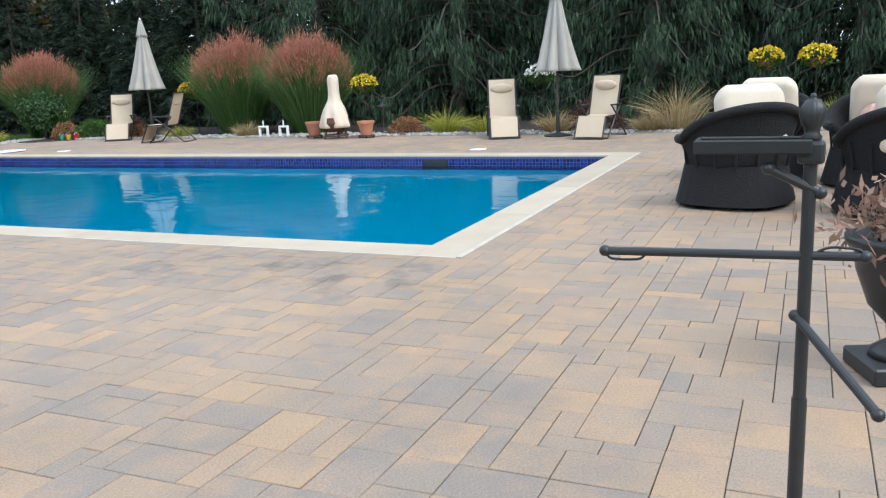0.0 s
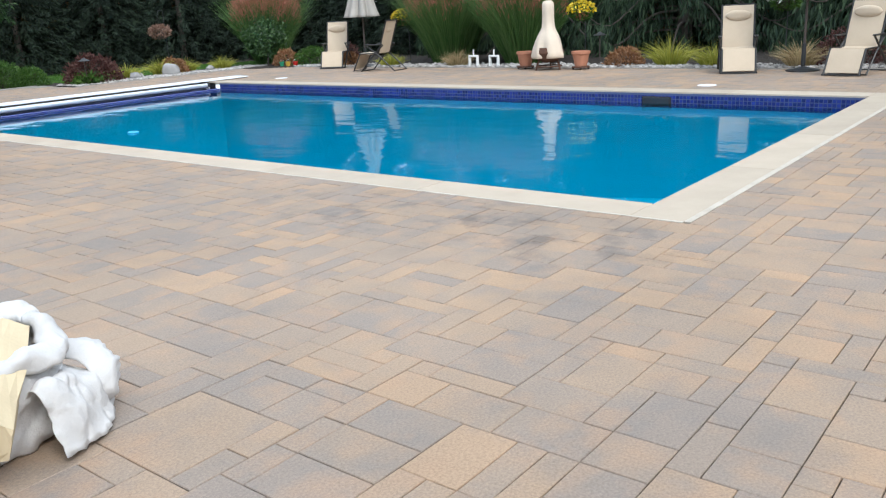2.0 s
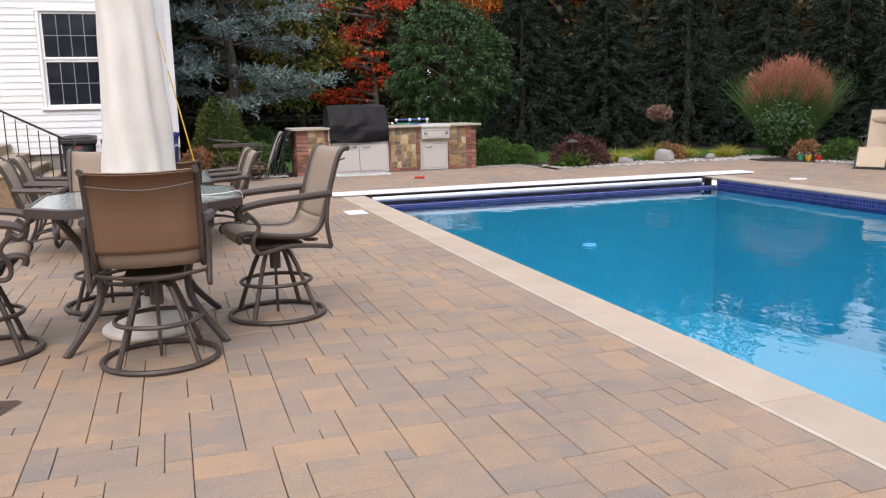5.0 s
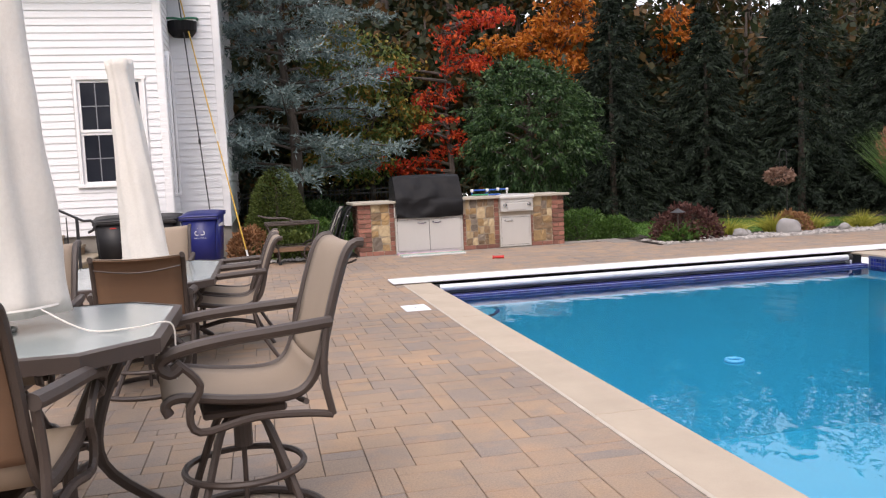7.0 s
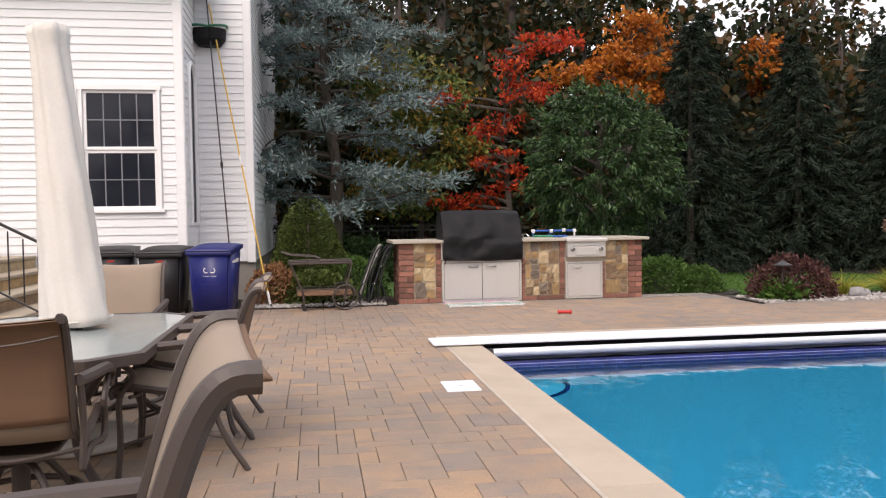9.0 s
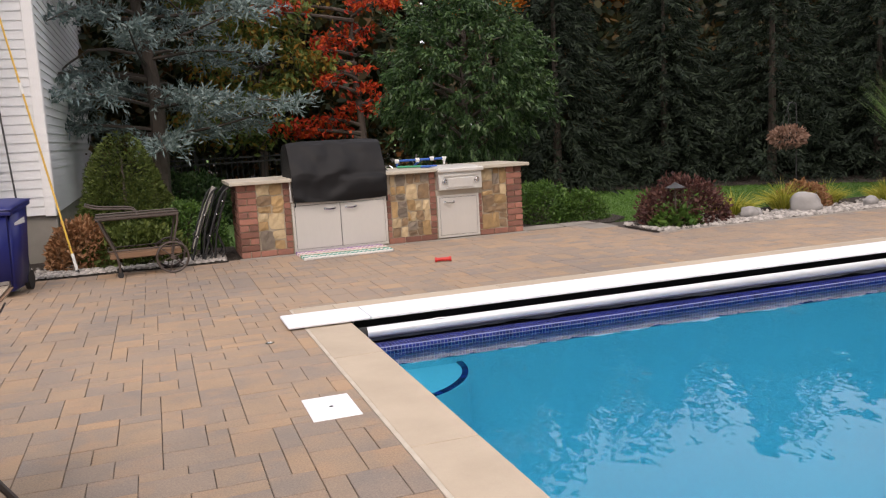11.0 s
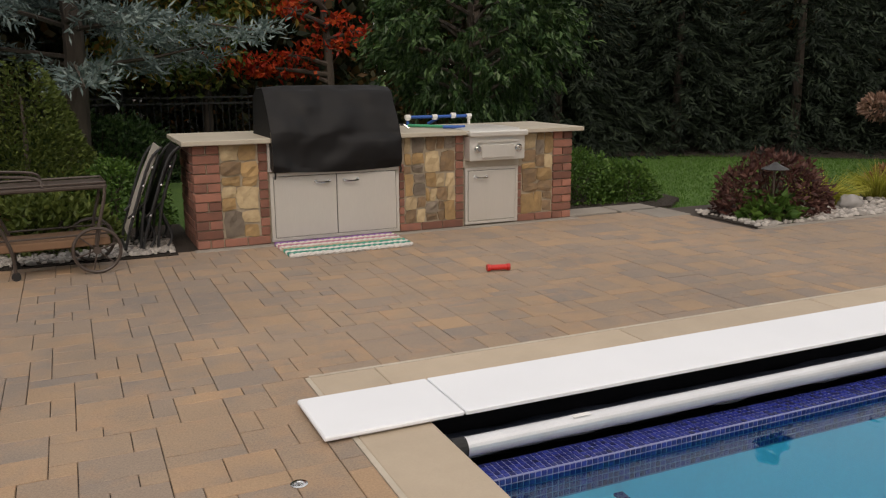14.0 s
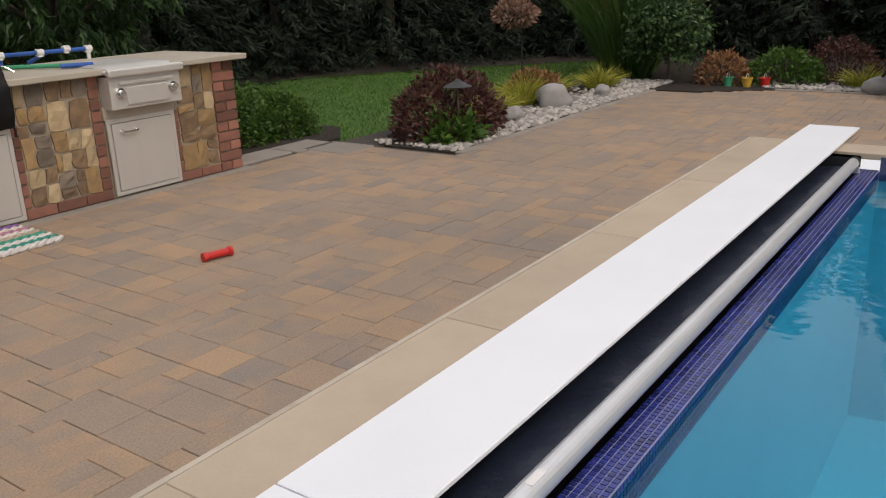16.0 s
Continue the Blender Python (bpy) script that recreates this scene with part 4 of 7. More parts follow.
def strip(x0, x1, k0, k1):
    for k in range(k0, k1):
        brick(x0, x1, IYF - 0.008, IYF + 0.09, k * CH + 0.006, (k + 1) * CH - 0.005)


strip(DOOR1[0] - 0.085, DOOR1[0] - 0.01, 1, ncourse)
strip(DOOR1[1] + 0.012, DOOR1[1] + 0.06, 1, 8)
strip(DOOR2[0] - 0.085, DOOR2[0] - 0.01, 1, ncourse)
strip(DOOR2[1] + 0.01, DOOR2[1] + 0.05, 1, 7)
# base course between the piers
for x0, x1 in ((IXA + 0.22, DOOR1[0] - 0.01), (DOOR1[1] + 0.012, DOOR2[0] - 0.01), (DOOR2[1] + 0.012, IXB - 0.22)):
    n = max(1, round((x1 - x0) / 0.2))
    for k in range(n):
        w = (x1 - x0) / n
        brick(x0 + k * w + 0.004, x0 + (k + 1) * w - 0.004, IYF - 0.008, IYF + 0.09, 0.006, CH - 0.005)


def stone(x0, x1, z0, z1):
    n = 3
    g = [[None] * (n + 1) for _ in range(n + 1)]
    bm = bmesh.new()
    sd = BR.uniform(0, 90)
    for i in range(n + 1):
        for j in range(n + 1):
            edge = i in (0, n) or j in (0, n)
            u, w = i / n, j / n
            x, z = x0 + (x1 - x0) * u, z0 + (z1 - z0) * w
            corner = i in (0, n) and j in (0, n)
            if corner:
                k = BR.uniform(0.0, 0.13)
                x += (0.5 - u) * 2 * k * (x1 - x0) * 0.5
                z += (0.5 - w) * 2 * k * (z1 - z0) * 0.5
            x += noise.noise(Vector((x * 9, z * 9, sd))) * 0.024
            z += noise.noise(Vector((x * 9, z * 9, sd + 5))) * 0.020
            out = 0.016 if edge else 0.020 + 0.018 * noise.noise(Vector((x * 17, z * 17, sd)))
            g[i][j] = bm.verts.new((x, IYF - out + 0.012, z))
    rim = [g[i][0] for i in range(n + 1)] + [g[n][j] for j in range(1, n + 1)] + [g[i][n] for i in range(n - 1, -1, -1)] + [g[0][j] for j in range(n - 1, 0, -1)]
    for i in range(n):
        for j in range(n):
            bm.faces.new((g[i][j], g[i + 1][j], g[i + 1][j + 1], g[i][j + 1]))
    back = [bm.verts.new((v.co.x, IYF + 0.05, v.co.z)) for v in rim]
    for k in range(len(rim)):
        bm.faces.new((rim[k], back[k], back[(k + 1) % len(rim)], rim[(k + 1) % len(rim)]))
    part("stone", bm, STONES[BR.choices((0, 1, 2, 3), (6, 4, 4, 1.6))[0]], isl)


def stone_panel(x0, x1, z0, z1, depth=0):
    w, h = x1 - x0, z1 - z0
    lim = BR.uniform(0.10, 0.25)
    if (w > lim * 1.25 or h > lim * 1.1) and depth < 6:
        s = BR.uniform(0.36, 0.64)
        if w * BR.uniform(0.7, 1.3) > h:
            stone_panel(x0, x0 + w * s, z0, z1, depth + 1)
            stone_panel(x0 + w * s, x1, z0, z1, depth + 1)
        else:
            stone_panel(x0, x1, z0, z0 + h * s, depth + 1)
            stone_panel(x0, x1, z0 + h * s, z1, depth + 1)
    else:
        stone(x0 + 0.005, x1 - 0.005, z0 + 0.005, z1 - 0.005)


stone_panel(IXA + 0.225, DOOR1[0] - 0.09, CH, IH)
stone_panel(DOOR1[1] + 0.065, DOOR2[0] - 0.09, CH, IH)
stone_panel(DOOR2[1] + 0.055, IXB - 0.22, CH, IH)
# steel lintel above the doors
part("filler_panel", BOX((DOOR1[1] - DOOR1[0] + 0.02, 0.03, 0.24), ((DOOR1[0] + DOOR1[1]) / 2, IYF - 0.012, 0.75)), M["steel"], isl)
part("filler_panel", BOX((DOOR2[1] - DOOR2[0] + 0.02, 0.03, 0.09), ((DOOR2[0] + DOOR2[1]) / 2, IYF - 0.008, 0.61)), M["counter"], isl)


def door_unit(x0, x1, z0, z1, leaves_n, hinge):
    d = thing("access_doors" if leaves_n > 1 else "access_door", "brushed stainless steel grill island door" + ("s" if leaves_n > 1 else ""), "cabinet door", (0, 0, 0))
    y = IYF - 0.022
    fr = bmesh.new()
    t = 0.03
    for size, at in (((x1 - x0, 0.02, t), ((x0 + x1) / 2, y, z0 + t / 2)), ((x1 - x0, 0.02, t), ((x0 + x1) / 2, y, z1 - t / 2)), ((t, 0.02, z1 - z0 - 2 * t), (x0 + t / 2, y, (z0 + z1) / 2)), ((t, 0.02, z1 - z0 - 2 * t), (x1 - t / 2, y, (z0 + z1) / 2))):
        box(fr, size, at, 0.003)
    part("frame", fr, M["steel"], d)
    # near-black sheet painting the shade between the door leaves
    part("gap_shade", BOX((x1 - x0 - 2 * t, 0.006, z1 - z0 - 2 * t), ((x0 + x1) / 2, y + 0.003, (z0 + z1) / 2)), M["recess_shade"], d)
    w = (x1 - x0 - 2 * t) / leaves_n
    for k in range(leaves_n):
        a = x0 + t + w * k
        lf = part("door", BOX((w - 0.008, 0.018, z1 - z0 - 2 * t - 0.008), (a + w / 2, y - 0.006, (z0 + z1) / 2), 0.004, seg=2), M["steel"], d)
        hx = a + w - 0.13 if hinge[k] == "l" else a + 0.13
        hb = TUBE(curve([(hx - 0.062, y - 0.014, z1 - 0.088), (hx - 0.058, y - 0.045, z1 - 0.092), (hx, y - 0.05, z1 - 0.096), (hx + 0.058, y - 0.045, z1 - 0.092), (hx + 0.062, y - 0.014, z1 - 0.088)]), 0.008, 8)
        for s in (-1, 1):
            rod(hb, (hx + s * 0.062, y - 0.012, z1 - 0.088), (hx + s * 0.062, y - 0.022, z1 - 0.088), 0.015, seg=12)
        part("handle", hb, M["chrome"], lf, "chrome bow handle")


door_unit(DOOR1[0], DOOR1[1], 0.02, 0.615, 2, "lr")
door_unit(DOOR2[0], DOOR2[1], 0.02, 0.565, 1, "r")
# countertop in three slabs round the grills
GX0, GX1 = 0.60, 1.72
top = thing("countertop", "tan bluestone countertop slab", "countertop")
for x0, x1, y0, y1 in ((IXA - 0.09, GX0, IYF - 0.09, IYB + 0.12), (GX1, 2.44, IYF - 0.09, IYB + 0.12), (2.97, IXB + 0.09, IYF - 0.09, IYB + 0.12), (2.44, 2.97, IYF + 0.50, IYB + 0.12), (GX0, GX1, IYF + 0.7, IYB + 0.12)):
    part("slab", BOX((x1 - x0 - 0.002, y1 - y0, 0.042), ((x0 + x1) / 2, (y0 + y1) / 2, IH + 0.022), 0.007, seg=2), M["counter"], top)

# covered grill
gr = thing("covered_grill", "built-in grill under a fitted black cloth cover", "grill")
prof = [(-0.10, 0.63), (-0.115, 0.70), (-0.12, 0.88), (-0.085, 0.965), (0.02, 1.15), (0.11, 1.295), (0.19, 1.345), (0.42, 1.34), (0.55, 1.27), (0.60, 1.08), (0.61, 0.92)]


def grill_pt(u, w):
    k = w * (len(prof) - 1)
    i = min(int(k), len(prof) - 2)
    f = k - i
    y, z = (prof[i][0] * (1 - f) + prof[i + 1][0] * f), (prof[i][1] * (1 - f) + prof[i + 1][1] * f)
    x = GX0 - 0.02 + u * (GX1 - GX0 + 0.04)
    wr = 0.028 * noise.noise(Vector((u * 5, w * 7, 3))) + 0.010 * noise.noise(Vector((u * 13, w * 16, 8))) + 0.019 * math.sin(w * 22 + math.sin(u * 6) * 2) * (1 if w < 0.4 else 0.25)
    inset = (1 - (2 * u - 1) ** 8)
    sag = 0.022 * math.sin(u * math.pi) if w < 0.1 else 0
    return Vector((x, IYF + y - wr * (0.4 + 0.6 * inset), z - 0.02 * (1 - inset) * (w > 0.3) - sag + wr * 0.25))


cv = sheet(grill_pt, 44, 50)
for u in (0.0, 1.0):
    loop = [cv.verts.new(grill_pt(u, w / 50) + Vector((0.004 if u else -0.004, 0, 0))) for w in range(51)]
    cv.faces.new(loop)
part("cloth_cover", cv, M["cover_black"], gr, "black cloth grill cover", True)
for x in (GX0 - 0.01, GX1 + 0.01):
    part("tie_strap", TUBE([(x, IYF - 0.09, 0.66), (x + 0.012, IYF - 0.10, 0.61), (x + 0.006, IYF - 0.10, 0.57)], 0.008, 5), M["cover_black"], gr)

# side burner unit
sb = thing("side_burner", "stainless steel side burner with two knobs", "side burner")
x0, x1 = 2.415, 3.0
part("front_panel", BOX((x1 - x0, 0.13, 0.225), ((x0 + x1) / 2, IYF - 0.065, 0.75), 0.006, seg=2), M["steel"], sb)
part("drawer_face", BOX((x1 - x0 - 0.24, 0.02, 0.125), ((x0 + x1) / 2, IYF - 0.138, 0.725), 0.006, seg=2), M["steel"], sb)
part("drawer_lip", BOX((x1 - x0 - 0.14, 0.020, 0.022), ((x0 + x1) / 2, IYF - 0.140, 0.815), 0.004), M["steel"], sb)
for x in (x0 + 0.075, x1 - 0.075):
    part("knob", TUBE([(x, IYF - 0.13, 0.75), (x, IYF - 0.15, 0.75), (x, IYF - 0.151, 0.75), (x, IYF - 0.175, 0.75)], [0.036, 0.034, 0.024, 0.022], 20), M["chrome"], sb, "chrome knob")
lidb = sheet(lambda u, w: Vector((x0 - 0.012 + u * (x1 - x0 + 0.024), IYF - 0.145 + w * 0.60, 0.885 + 0.040 * math.sin(min(1, w * 3.2) * 1.57) + 0.012 * (1 - (2 * u - 1) ** 6))), 14, 16, 0.015)
part("hood", lidb, M["steel"], sb, smooth=False)
part("hood_lip", BOX((x1 - x0 + 0.035, 0.05, 0.055), ((x0 + x1) / 2, IYF - 0.148, 0.888), 0.014, seg=3), M["steel"], sb)

# foam-covered pipes and clutter on the counter
pf = thing("foam_pipe_toy", "blue and green foam pool pipe frame with white fittings", "pool toy", (0, 0, IH + 0.043))
for name, p, q, m in (("pipe", (2.10, 17.42, 0.10), (2.75, 17.38, 0.10), "pipe_blue"), ("pipe", (2.10, 17.42, 0.02), (2.42, 16.98, 0.022), "pipe_green"), ("pipe", (2.30, 17.02, 0.022), (2.50, 16.95, 0.022), "pipe_blue"), ("pipe", (2.44, 17.40, 0.10), (2.40, 17.60, 0.022), "pipe_blue"), ("post", (2.10, 17.42, 0.02), (2.10, 17.42, 0.10), "pipe_blue"), ("post", (2.75, 17.38, 0.02), (2.75, 17.38, 0.10), "pvc")):
    part(name, ROD(p, q, 0.015, seg=12), M[m], pf)
for p in ((2.10, 17.42, 0.10), (2.38, 17.40, 0.10), (2.58, 17.39, 0.11), (2.75, 17.38, 0.10)):
    bm = ROD((p[0] - 0.025, p[1], p[2]), (p[0] + 0.025, p[1], p[2]), 0.025, seg=12)
    part("fitting", rod(bm, (p[0], p[1], p[2] - 0.03), (p[0], p[1], p[2] + 0.024), 0.022, seg=12), M["pvc"], pf, "white fitting")
fc = thing("counter_faucet", "small chrome bar faucet on the counter", "faucet", (1.83, 17.0, IH + 0.043))
part("body", LATHE([(0.025, 0), (0.025, 0.01), (0.014, 0.015), (0.014, 0.05), (0.0005, 0.055)], 14), M["chrome"], fc)
part("spout", TUBE(curve([(0, 0, 0.04), (-0.03, -0.03, 0.07), (0.02, -0.09, 0.065), (0.06, -0.13, 0.03)]), 0.008, 8), M["chrome"], fc)
part("lever", BOX((0.10, 0.022, 0.012), (-0.02, 0.0, 0.062), 0.004), M["chrome"], fc)

# braided rag rug
rug = thing("rag_rug", "braided rag rug in purple, cream and green stripes", "rug", (1.10, 16.44, 0), 0.6)
cols = [("purple_stripe", (0.22, 0.11, 0.30)), ("cream_stripe", (0.62, 0.56, 0.52)), ("rose_stripe", (0.42, 0.20, 0.26)), ("cream_stripe", (0.62, 0.58, 0.54)), ("tan_stripe", (0.42, 0.34, 0.26)), ("green_stripe", (0.05, 0.28, 0.20)), ("white_stripe", (0.64, 0.63, 0.60)), ("teal_stripe", (0.04, 0.24, 0.19)), ("white_stripe", (0.60, 0.58, 0.56))]
for k, (nm, c) in enumerate(cols):
    rm = mat("rug_" + nm + str(k), c, tuple(v * 0.7 for v in c), scale=40, rough=0.95, fine=120, bump=0.6)
    bm = bmesh.new()
    for s in (0, math.pi):
        pts = [(-0.53 + 1.06 * t / 84 + 0.008 * noise.noise(Vector((t, k, s))), 0.255 - k * 0.0635 + 0.013 * math.sin(t * 0.75 + s), 0.014 + 0.006 * math.cos(t * 0.75 + s)) for t in range(85)]
        tube(bm, pts, 0.0155, 6)
    part(nm, bm, rm, rug)

# red dive stick on the pavers
st = thing("dive_stick", "red plastic dive stick lying on the pavers", "pool toy", (1.862, 15.06, 0.028), 78)
part("grip", TUBE([(0, -0.09, 0), (0, -0.07, 0), (0, -0.065, 0), (0, 0.06, 0), (0, 0.065, 0), (0, 0.085, 0)], [0.026, 0.027, 0.021, 0.021, 0.028, 0.026], 14), M["red_paint"], st)

# ---- trees and woods ----
def spruce_arrays(H, Rm, tiers, per, twigs, droop, base=0.25, tw=0.30, seed=1):
    rs = np.random.RandomState(seed)
    P, D = [], []
    for t in range(tiers):
        f = t / (tiers - 1)
        z = base + (H - base) * f
        r = Rm * (1 - f) ** 0.75 * rs.uniform(0.85, 1.1) + 0.08
        nb = max(4, int(per * (0.35 + 0.65 * (1 - f))))
        for b in range(nb):
            a = 2 * math.pi * (b + rs.uniform(-0.4, 0.4)) / nb + t * 1.3
            rb = r * rs.uniform(0.7, 1.15)
            d = np.array([math.cos(a), math.sin(a), 0])
            side = np.array([-math.sin(a), math.cos(a), 0])
            for k in range(twigs):
                s = rs.uniform(0.12, 1.0) ** 0.7
                p = d * rb * s + np.array([0, 0, z - droop * rb * s * s + rs.uniform(-0.06, 0.06)]) + side * rs.uniform(-0.10, 0.10) * rb * (1.2 - s)
                q = d * rs.uniform(0.2, 1.0) + side * rs.uniform(-0.9, 0.9) + np.array([0, 0, rs.uniform(-0.75, 0.15) - droop * 0.6])
                P.append(p)
                D.append(q)
    return np.array(P), np.array(D), tw


def conifer(name, label, H, Rm, tiers, per, twigs, droop, material, at, base=0.25, tw=0.30, wd=0.085, seed=1, trunk_r=0.11, group=""):
    t = thing(name, label, "tree", at, group=group)
    part("trunk", ROD((0, 0, -0.1), (0, 0, H * 0.96), trunk_r, 0.015, 8), M["bark"], t)
    P, D, tw = spruce_arrays(H, Rm, tiers, per, twigs, droop, base, tw, seed)
    leaves("crown", P, D, tw, wd, material, t)
    return t


CON = []
for k, (H, Rm, sd) in enumerate(((5.7, 2.0, 3), (5.2, 1.85, 5), (6.3, 2.15, 8))):
    CON.append(conifer("spruce", "dense dark green spruce in the screen row", H, Rm, 30, 15, 66, 0.20, L["spruce"], ((7.5, 23.3, -0.08), (10.0, 22.9, -0.08), (12.2, 22.0, -0.08))[k], seed=sd, tw=0.19, wd=0.034, group="screen of spruces"))
ROW = [(14.0, 20.8), (15.2, 19.1), (15.6, 17.0), (15.7, 14.9), (15.6, 12.9), (11.2, 25.2), (13.4, 24.6), (15.6, 23.4), (17.2, 21.4), (17.8, 18.8), (17.9, 16.2), (8.9, 25.5)]
for k, (x, y) in enumerate(ROW):
    copy_thing(CON[k % 3], pose(x, y, -0.08, 0, 0, R.uniform(0, 360)) @ Matrix.Diagonal((R.uniform(0.92, 1.12), R.uniform(0.92, 1.12), R.uniform(0.9, 1.06), 1)))
def weeping_spruce(at, H, Rm, seed):
    """Long boughs that dip and lift at the tip, each hung with curtains of twigs."""
    t = thing("norway_spruce", "tall Norway spruce with drooping boughs", "tree", at, group="tall spruces")
    rs = np.random.RandomState(seed)
    bm = ROD((0, 0, -0.1), (0, 0, H * 0.96), 0.2, 0.015, 8)
    P, D = [], []
    for b in range(150):
        f = (b + rs.uniform(-0.5, 0.5)) / 150
        z = 0.5 + (H - 0.7) * max(0.0, f) ** 1.15
        r = (Rm * (1 - z / H) ** 0.7 + 0.15) * rs.uniform(0.8, 1.15)
        a = b * 2.4 + rs.uniform(-0.3, 0.3)
        d, side = np.array([math.cos(a), math.sin(a), 0]), np.array([-math.sin(a), math.cos(a), 0])
        path = curve([(0, 0, z), tuple(d * r * 0.4 + [0, 0, z - 0.02 * r]), tuple(d * r * 0.78 + [0, 0, z - 0.20 * r]), tuple(d * r + [0, 0, z - 0.14 * r])], 4)
        tube(bm, path, [0.035 - 0.0024 * k for k in range(13)], 4)
        path = np.array([tuple(p) for p in path])
        m = int(110 + 150 * r / Rm)
        k = rs.uniform(0.08, 1.0, m) ** 0.8 * 12
        i0 = np.minimum(k.astype(int), 11)
        c = path[i0] + (path[i0 + 1] - path[i0]) * (k - i0)[:, None]
        c = c + side * (rs.normal(size=(m, 1)) * 0.17 * r / Rm)
        low = rs.uniform(0, 1, m) ** 1.6 * (0.25 + 0.45 * r / Rm)
        c[:, 2] -= low
        P.append(c)
        D.append(d * rs.uniform(0.0, 0.5, (m, 1)) + side * rs.normal(size=(m, 1)) * 0.35 + np.array([0, 0, -1.0]))
    part("trunk", bm, M["bark"], t)
    leaves("crown", np.concatenate(P), np.concatenate(D), 0.24, 0.040, L["norway"], t)
    return t


BIG = [weeping_spruce((15.6, 6.4, -0.08), 12.5, 3.3, 21), weeping_spruce((14.9, 1.2, -0.08), 11.0, 3.0, 23)]
for k, (x, y) in enumerate([(15.2, 10.4), (15.6, -3.2), (14.6, -7.6), (13.0, -11.6), (18.4, 8.6), (18.6, 3.8), (18.6, -1.0), (18.2, -6.0), (17.0, -11.0)]):
    copy_thing(BIG[k % 2], pose(x, y, -0.08, 0, 0, R.uniform(0, 360)) @ Matrix.Diagonal((1, 1, R.uniform(0.92, 1.08), 1)))


def limb_tree(name, label, at, H, crown, n, lf, lw, material, trunk_r=0.12, seed=3, layered=False, group="", limbs=9, clear=0.3):
    """crown: (cx, cy, cz, rx, ry, rz) lobes; leaves sit in clumps round the limb ends."""
    t = thing(name, label, "tree", at, group=group)
    rs = np.random.RandomState(seed)
    bm = TUBE(curve([(0, 0, -0.1), (0.05, 0.03, H * 0.3), (-0.06, 0.05, H * 0.6), (0.03, 0, H * 0.9)], 5), [trunk_r * (1 - 0.85 * k / 15) for k in range(16)], 8)
    P = []
    for cx, cy, cz, rx, ry, rz in crown:
        tube(bm, curve([(0, 0, max(0.3, cz - rz * 1.1)), (cx * 0.5, cy * 0.5, cz - rz * 0.4), (cx, cy, cz)], 4), [trunk_r * 0.45 * (1 - 0.08 * k) for k in range(9)], 6)
        for _ in range(limbs):
            d = rs.normal(size=3)
            d /= np.linalg.norm(d)
            e = np.array([cx, cy, cz]) + d * np.array([rx, ry, rz]) * 0.75
            tube(bm, [(cx, cy, cz), tuple((np.array([cx, cy, cz]) + e) / 2 + rs.normal(size=3) * 0.05), tuple(e)], [trunk_r * 0.2, trunk_r * 0.13, trunk_r * 0.05], 5)
    part("trunk", bm, M["bark"], t)
    vol = np.array([c[3] * c[4] * c[5] for c in crown])
    for c, share in zip(crown, vol / vol.sum()):
        m = int(n * share)
        clumps = max(6, m // 26)
        u = rs.normal(size=(clumps, 3))
        u = unit(u) * (rs.uniform(0.25, 1.0, (clumps, 1)) ** 0.4)
        cc = np.array(c[:3]) + u * np.array(c[3:])
        if layered:
            cc[:, 2] += (cc[:, 0] - c[0]) * rs.uniform(-0.35, 0.35) + (cc[:, 1] - c[1]) * rs.uniform(-0.3, 0.3)
        spread = np.array([0.2, 0.2, 0.075 if layered else 0.15]) * (c[3] ** 0.5)
        P.append(cc[rs.randint(0, clumps, m)] + rs.normal(size=(m, 3)) * spread)
    P = np.concatenate(P)
    D = rs.normal(size=P.shape) + np.array([0, 0, -0.5])
    leaves("crown", P, D, lf, lw, material, t, fold=0.12)
    return t


blue = thing("blue_spruce", "blue-grey Atlas cedar with spreading branches", "tree", (-0.9, 21.6, -0.08))
rs = np.random.RandomState(4)
bm = TUBE(curve([(0, 0, -0.1), (0.1, 0, 2.2), (-0.1, 0.1, 4.5), (0.05, 0, 8.6)], 6), [0.17 - 0.008 * k for k in range(19)], 8)
P, D = [], []
for k in range(64):
    z = 1.35 + 7.0 * (k / 63)
    a = k * 2.4
    z += rs.uniform(-0.3, 0.3)
    r = (2.35 if z < 4 else 2.35 - (z - 4) * 0.38) * rs.uniform(0.7, 1.1)
    d = np.array([math.cos(a), math.sin(a), 0])
    sd = np.array([-d[1], d[0], 0])
    pts = [np.array([0, 0, z]), d * r * 0.5 + [0, 0, z + 0.12], d * r + [0, 0, z - 0.10 + rs.uniform(-0.5, 0.55)]]
    tube(bm, curve([tuple(p) for p in pts], 3), [0.035, 0.032, 0.028, 0.022, 0.016, 0.012, 0.008], 5)
    for s in rs.uniform(0.22, 1.05, 30):
        c = pts[0] * (1 - s) + pts[2] * s + np.array([0, 0, 0.10 * math.sin(3.1 * min(s, 1))])
        tip = d * rs.uniform(0.3, 0.9) + sd * rs.choice([-1, 1]) * rs.uniform(0.5, 1.0) + np.array([0, 0, rs.uniform(-0.55, 0.40)])
        tip = tip / np.linalg.norm(tip) * rs.uniform(0.28, 0.6)
        m = 20
        w = rs.uniform(0, 1, m)[:, None]
        P.append(c + tip * w + rs.normal(size=(m, 3)) * 0.02)
        D.append(tip * 0.9 + rs.normal(size=(m, 3)) * 0.28 + np.array([0, 0, 0.10]))
part("trunk", bm, M["bark"], blue)
leaves("crown", np.concatenate(P), np.concatenate(D), 0.13, 0.029, L["blue"], blue)

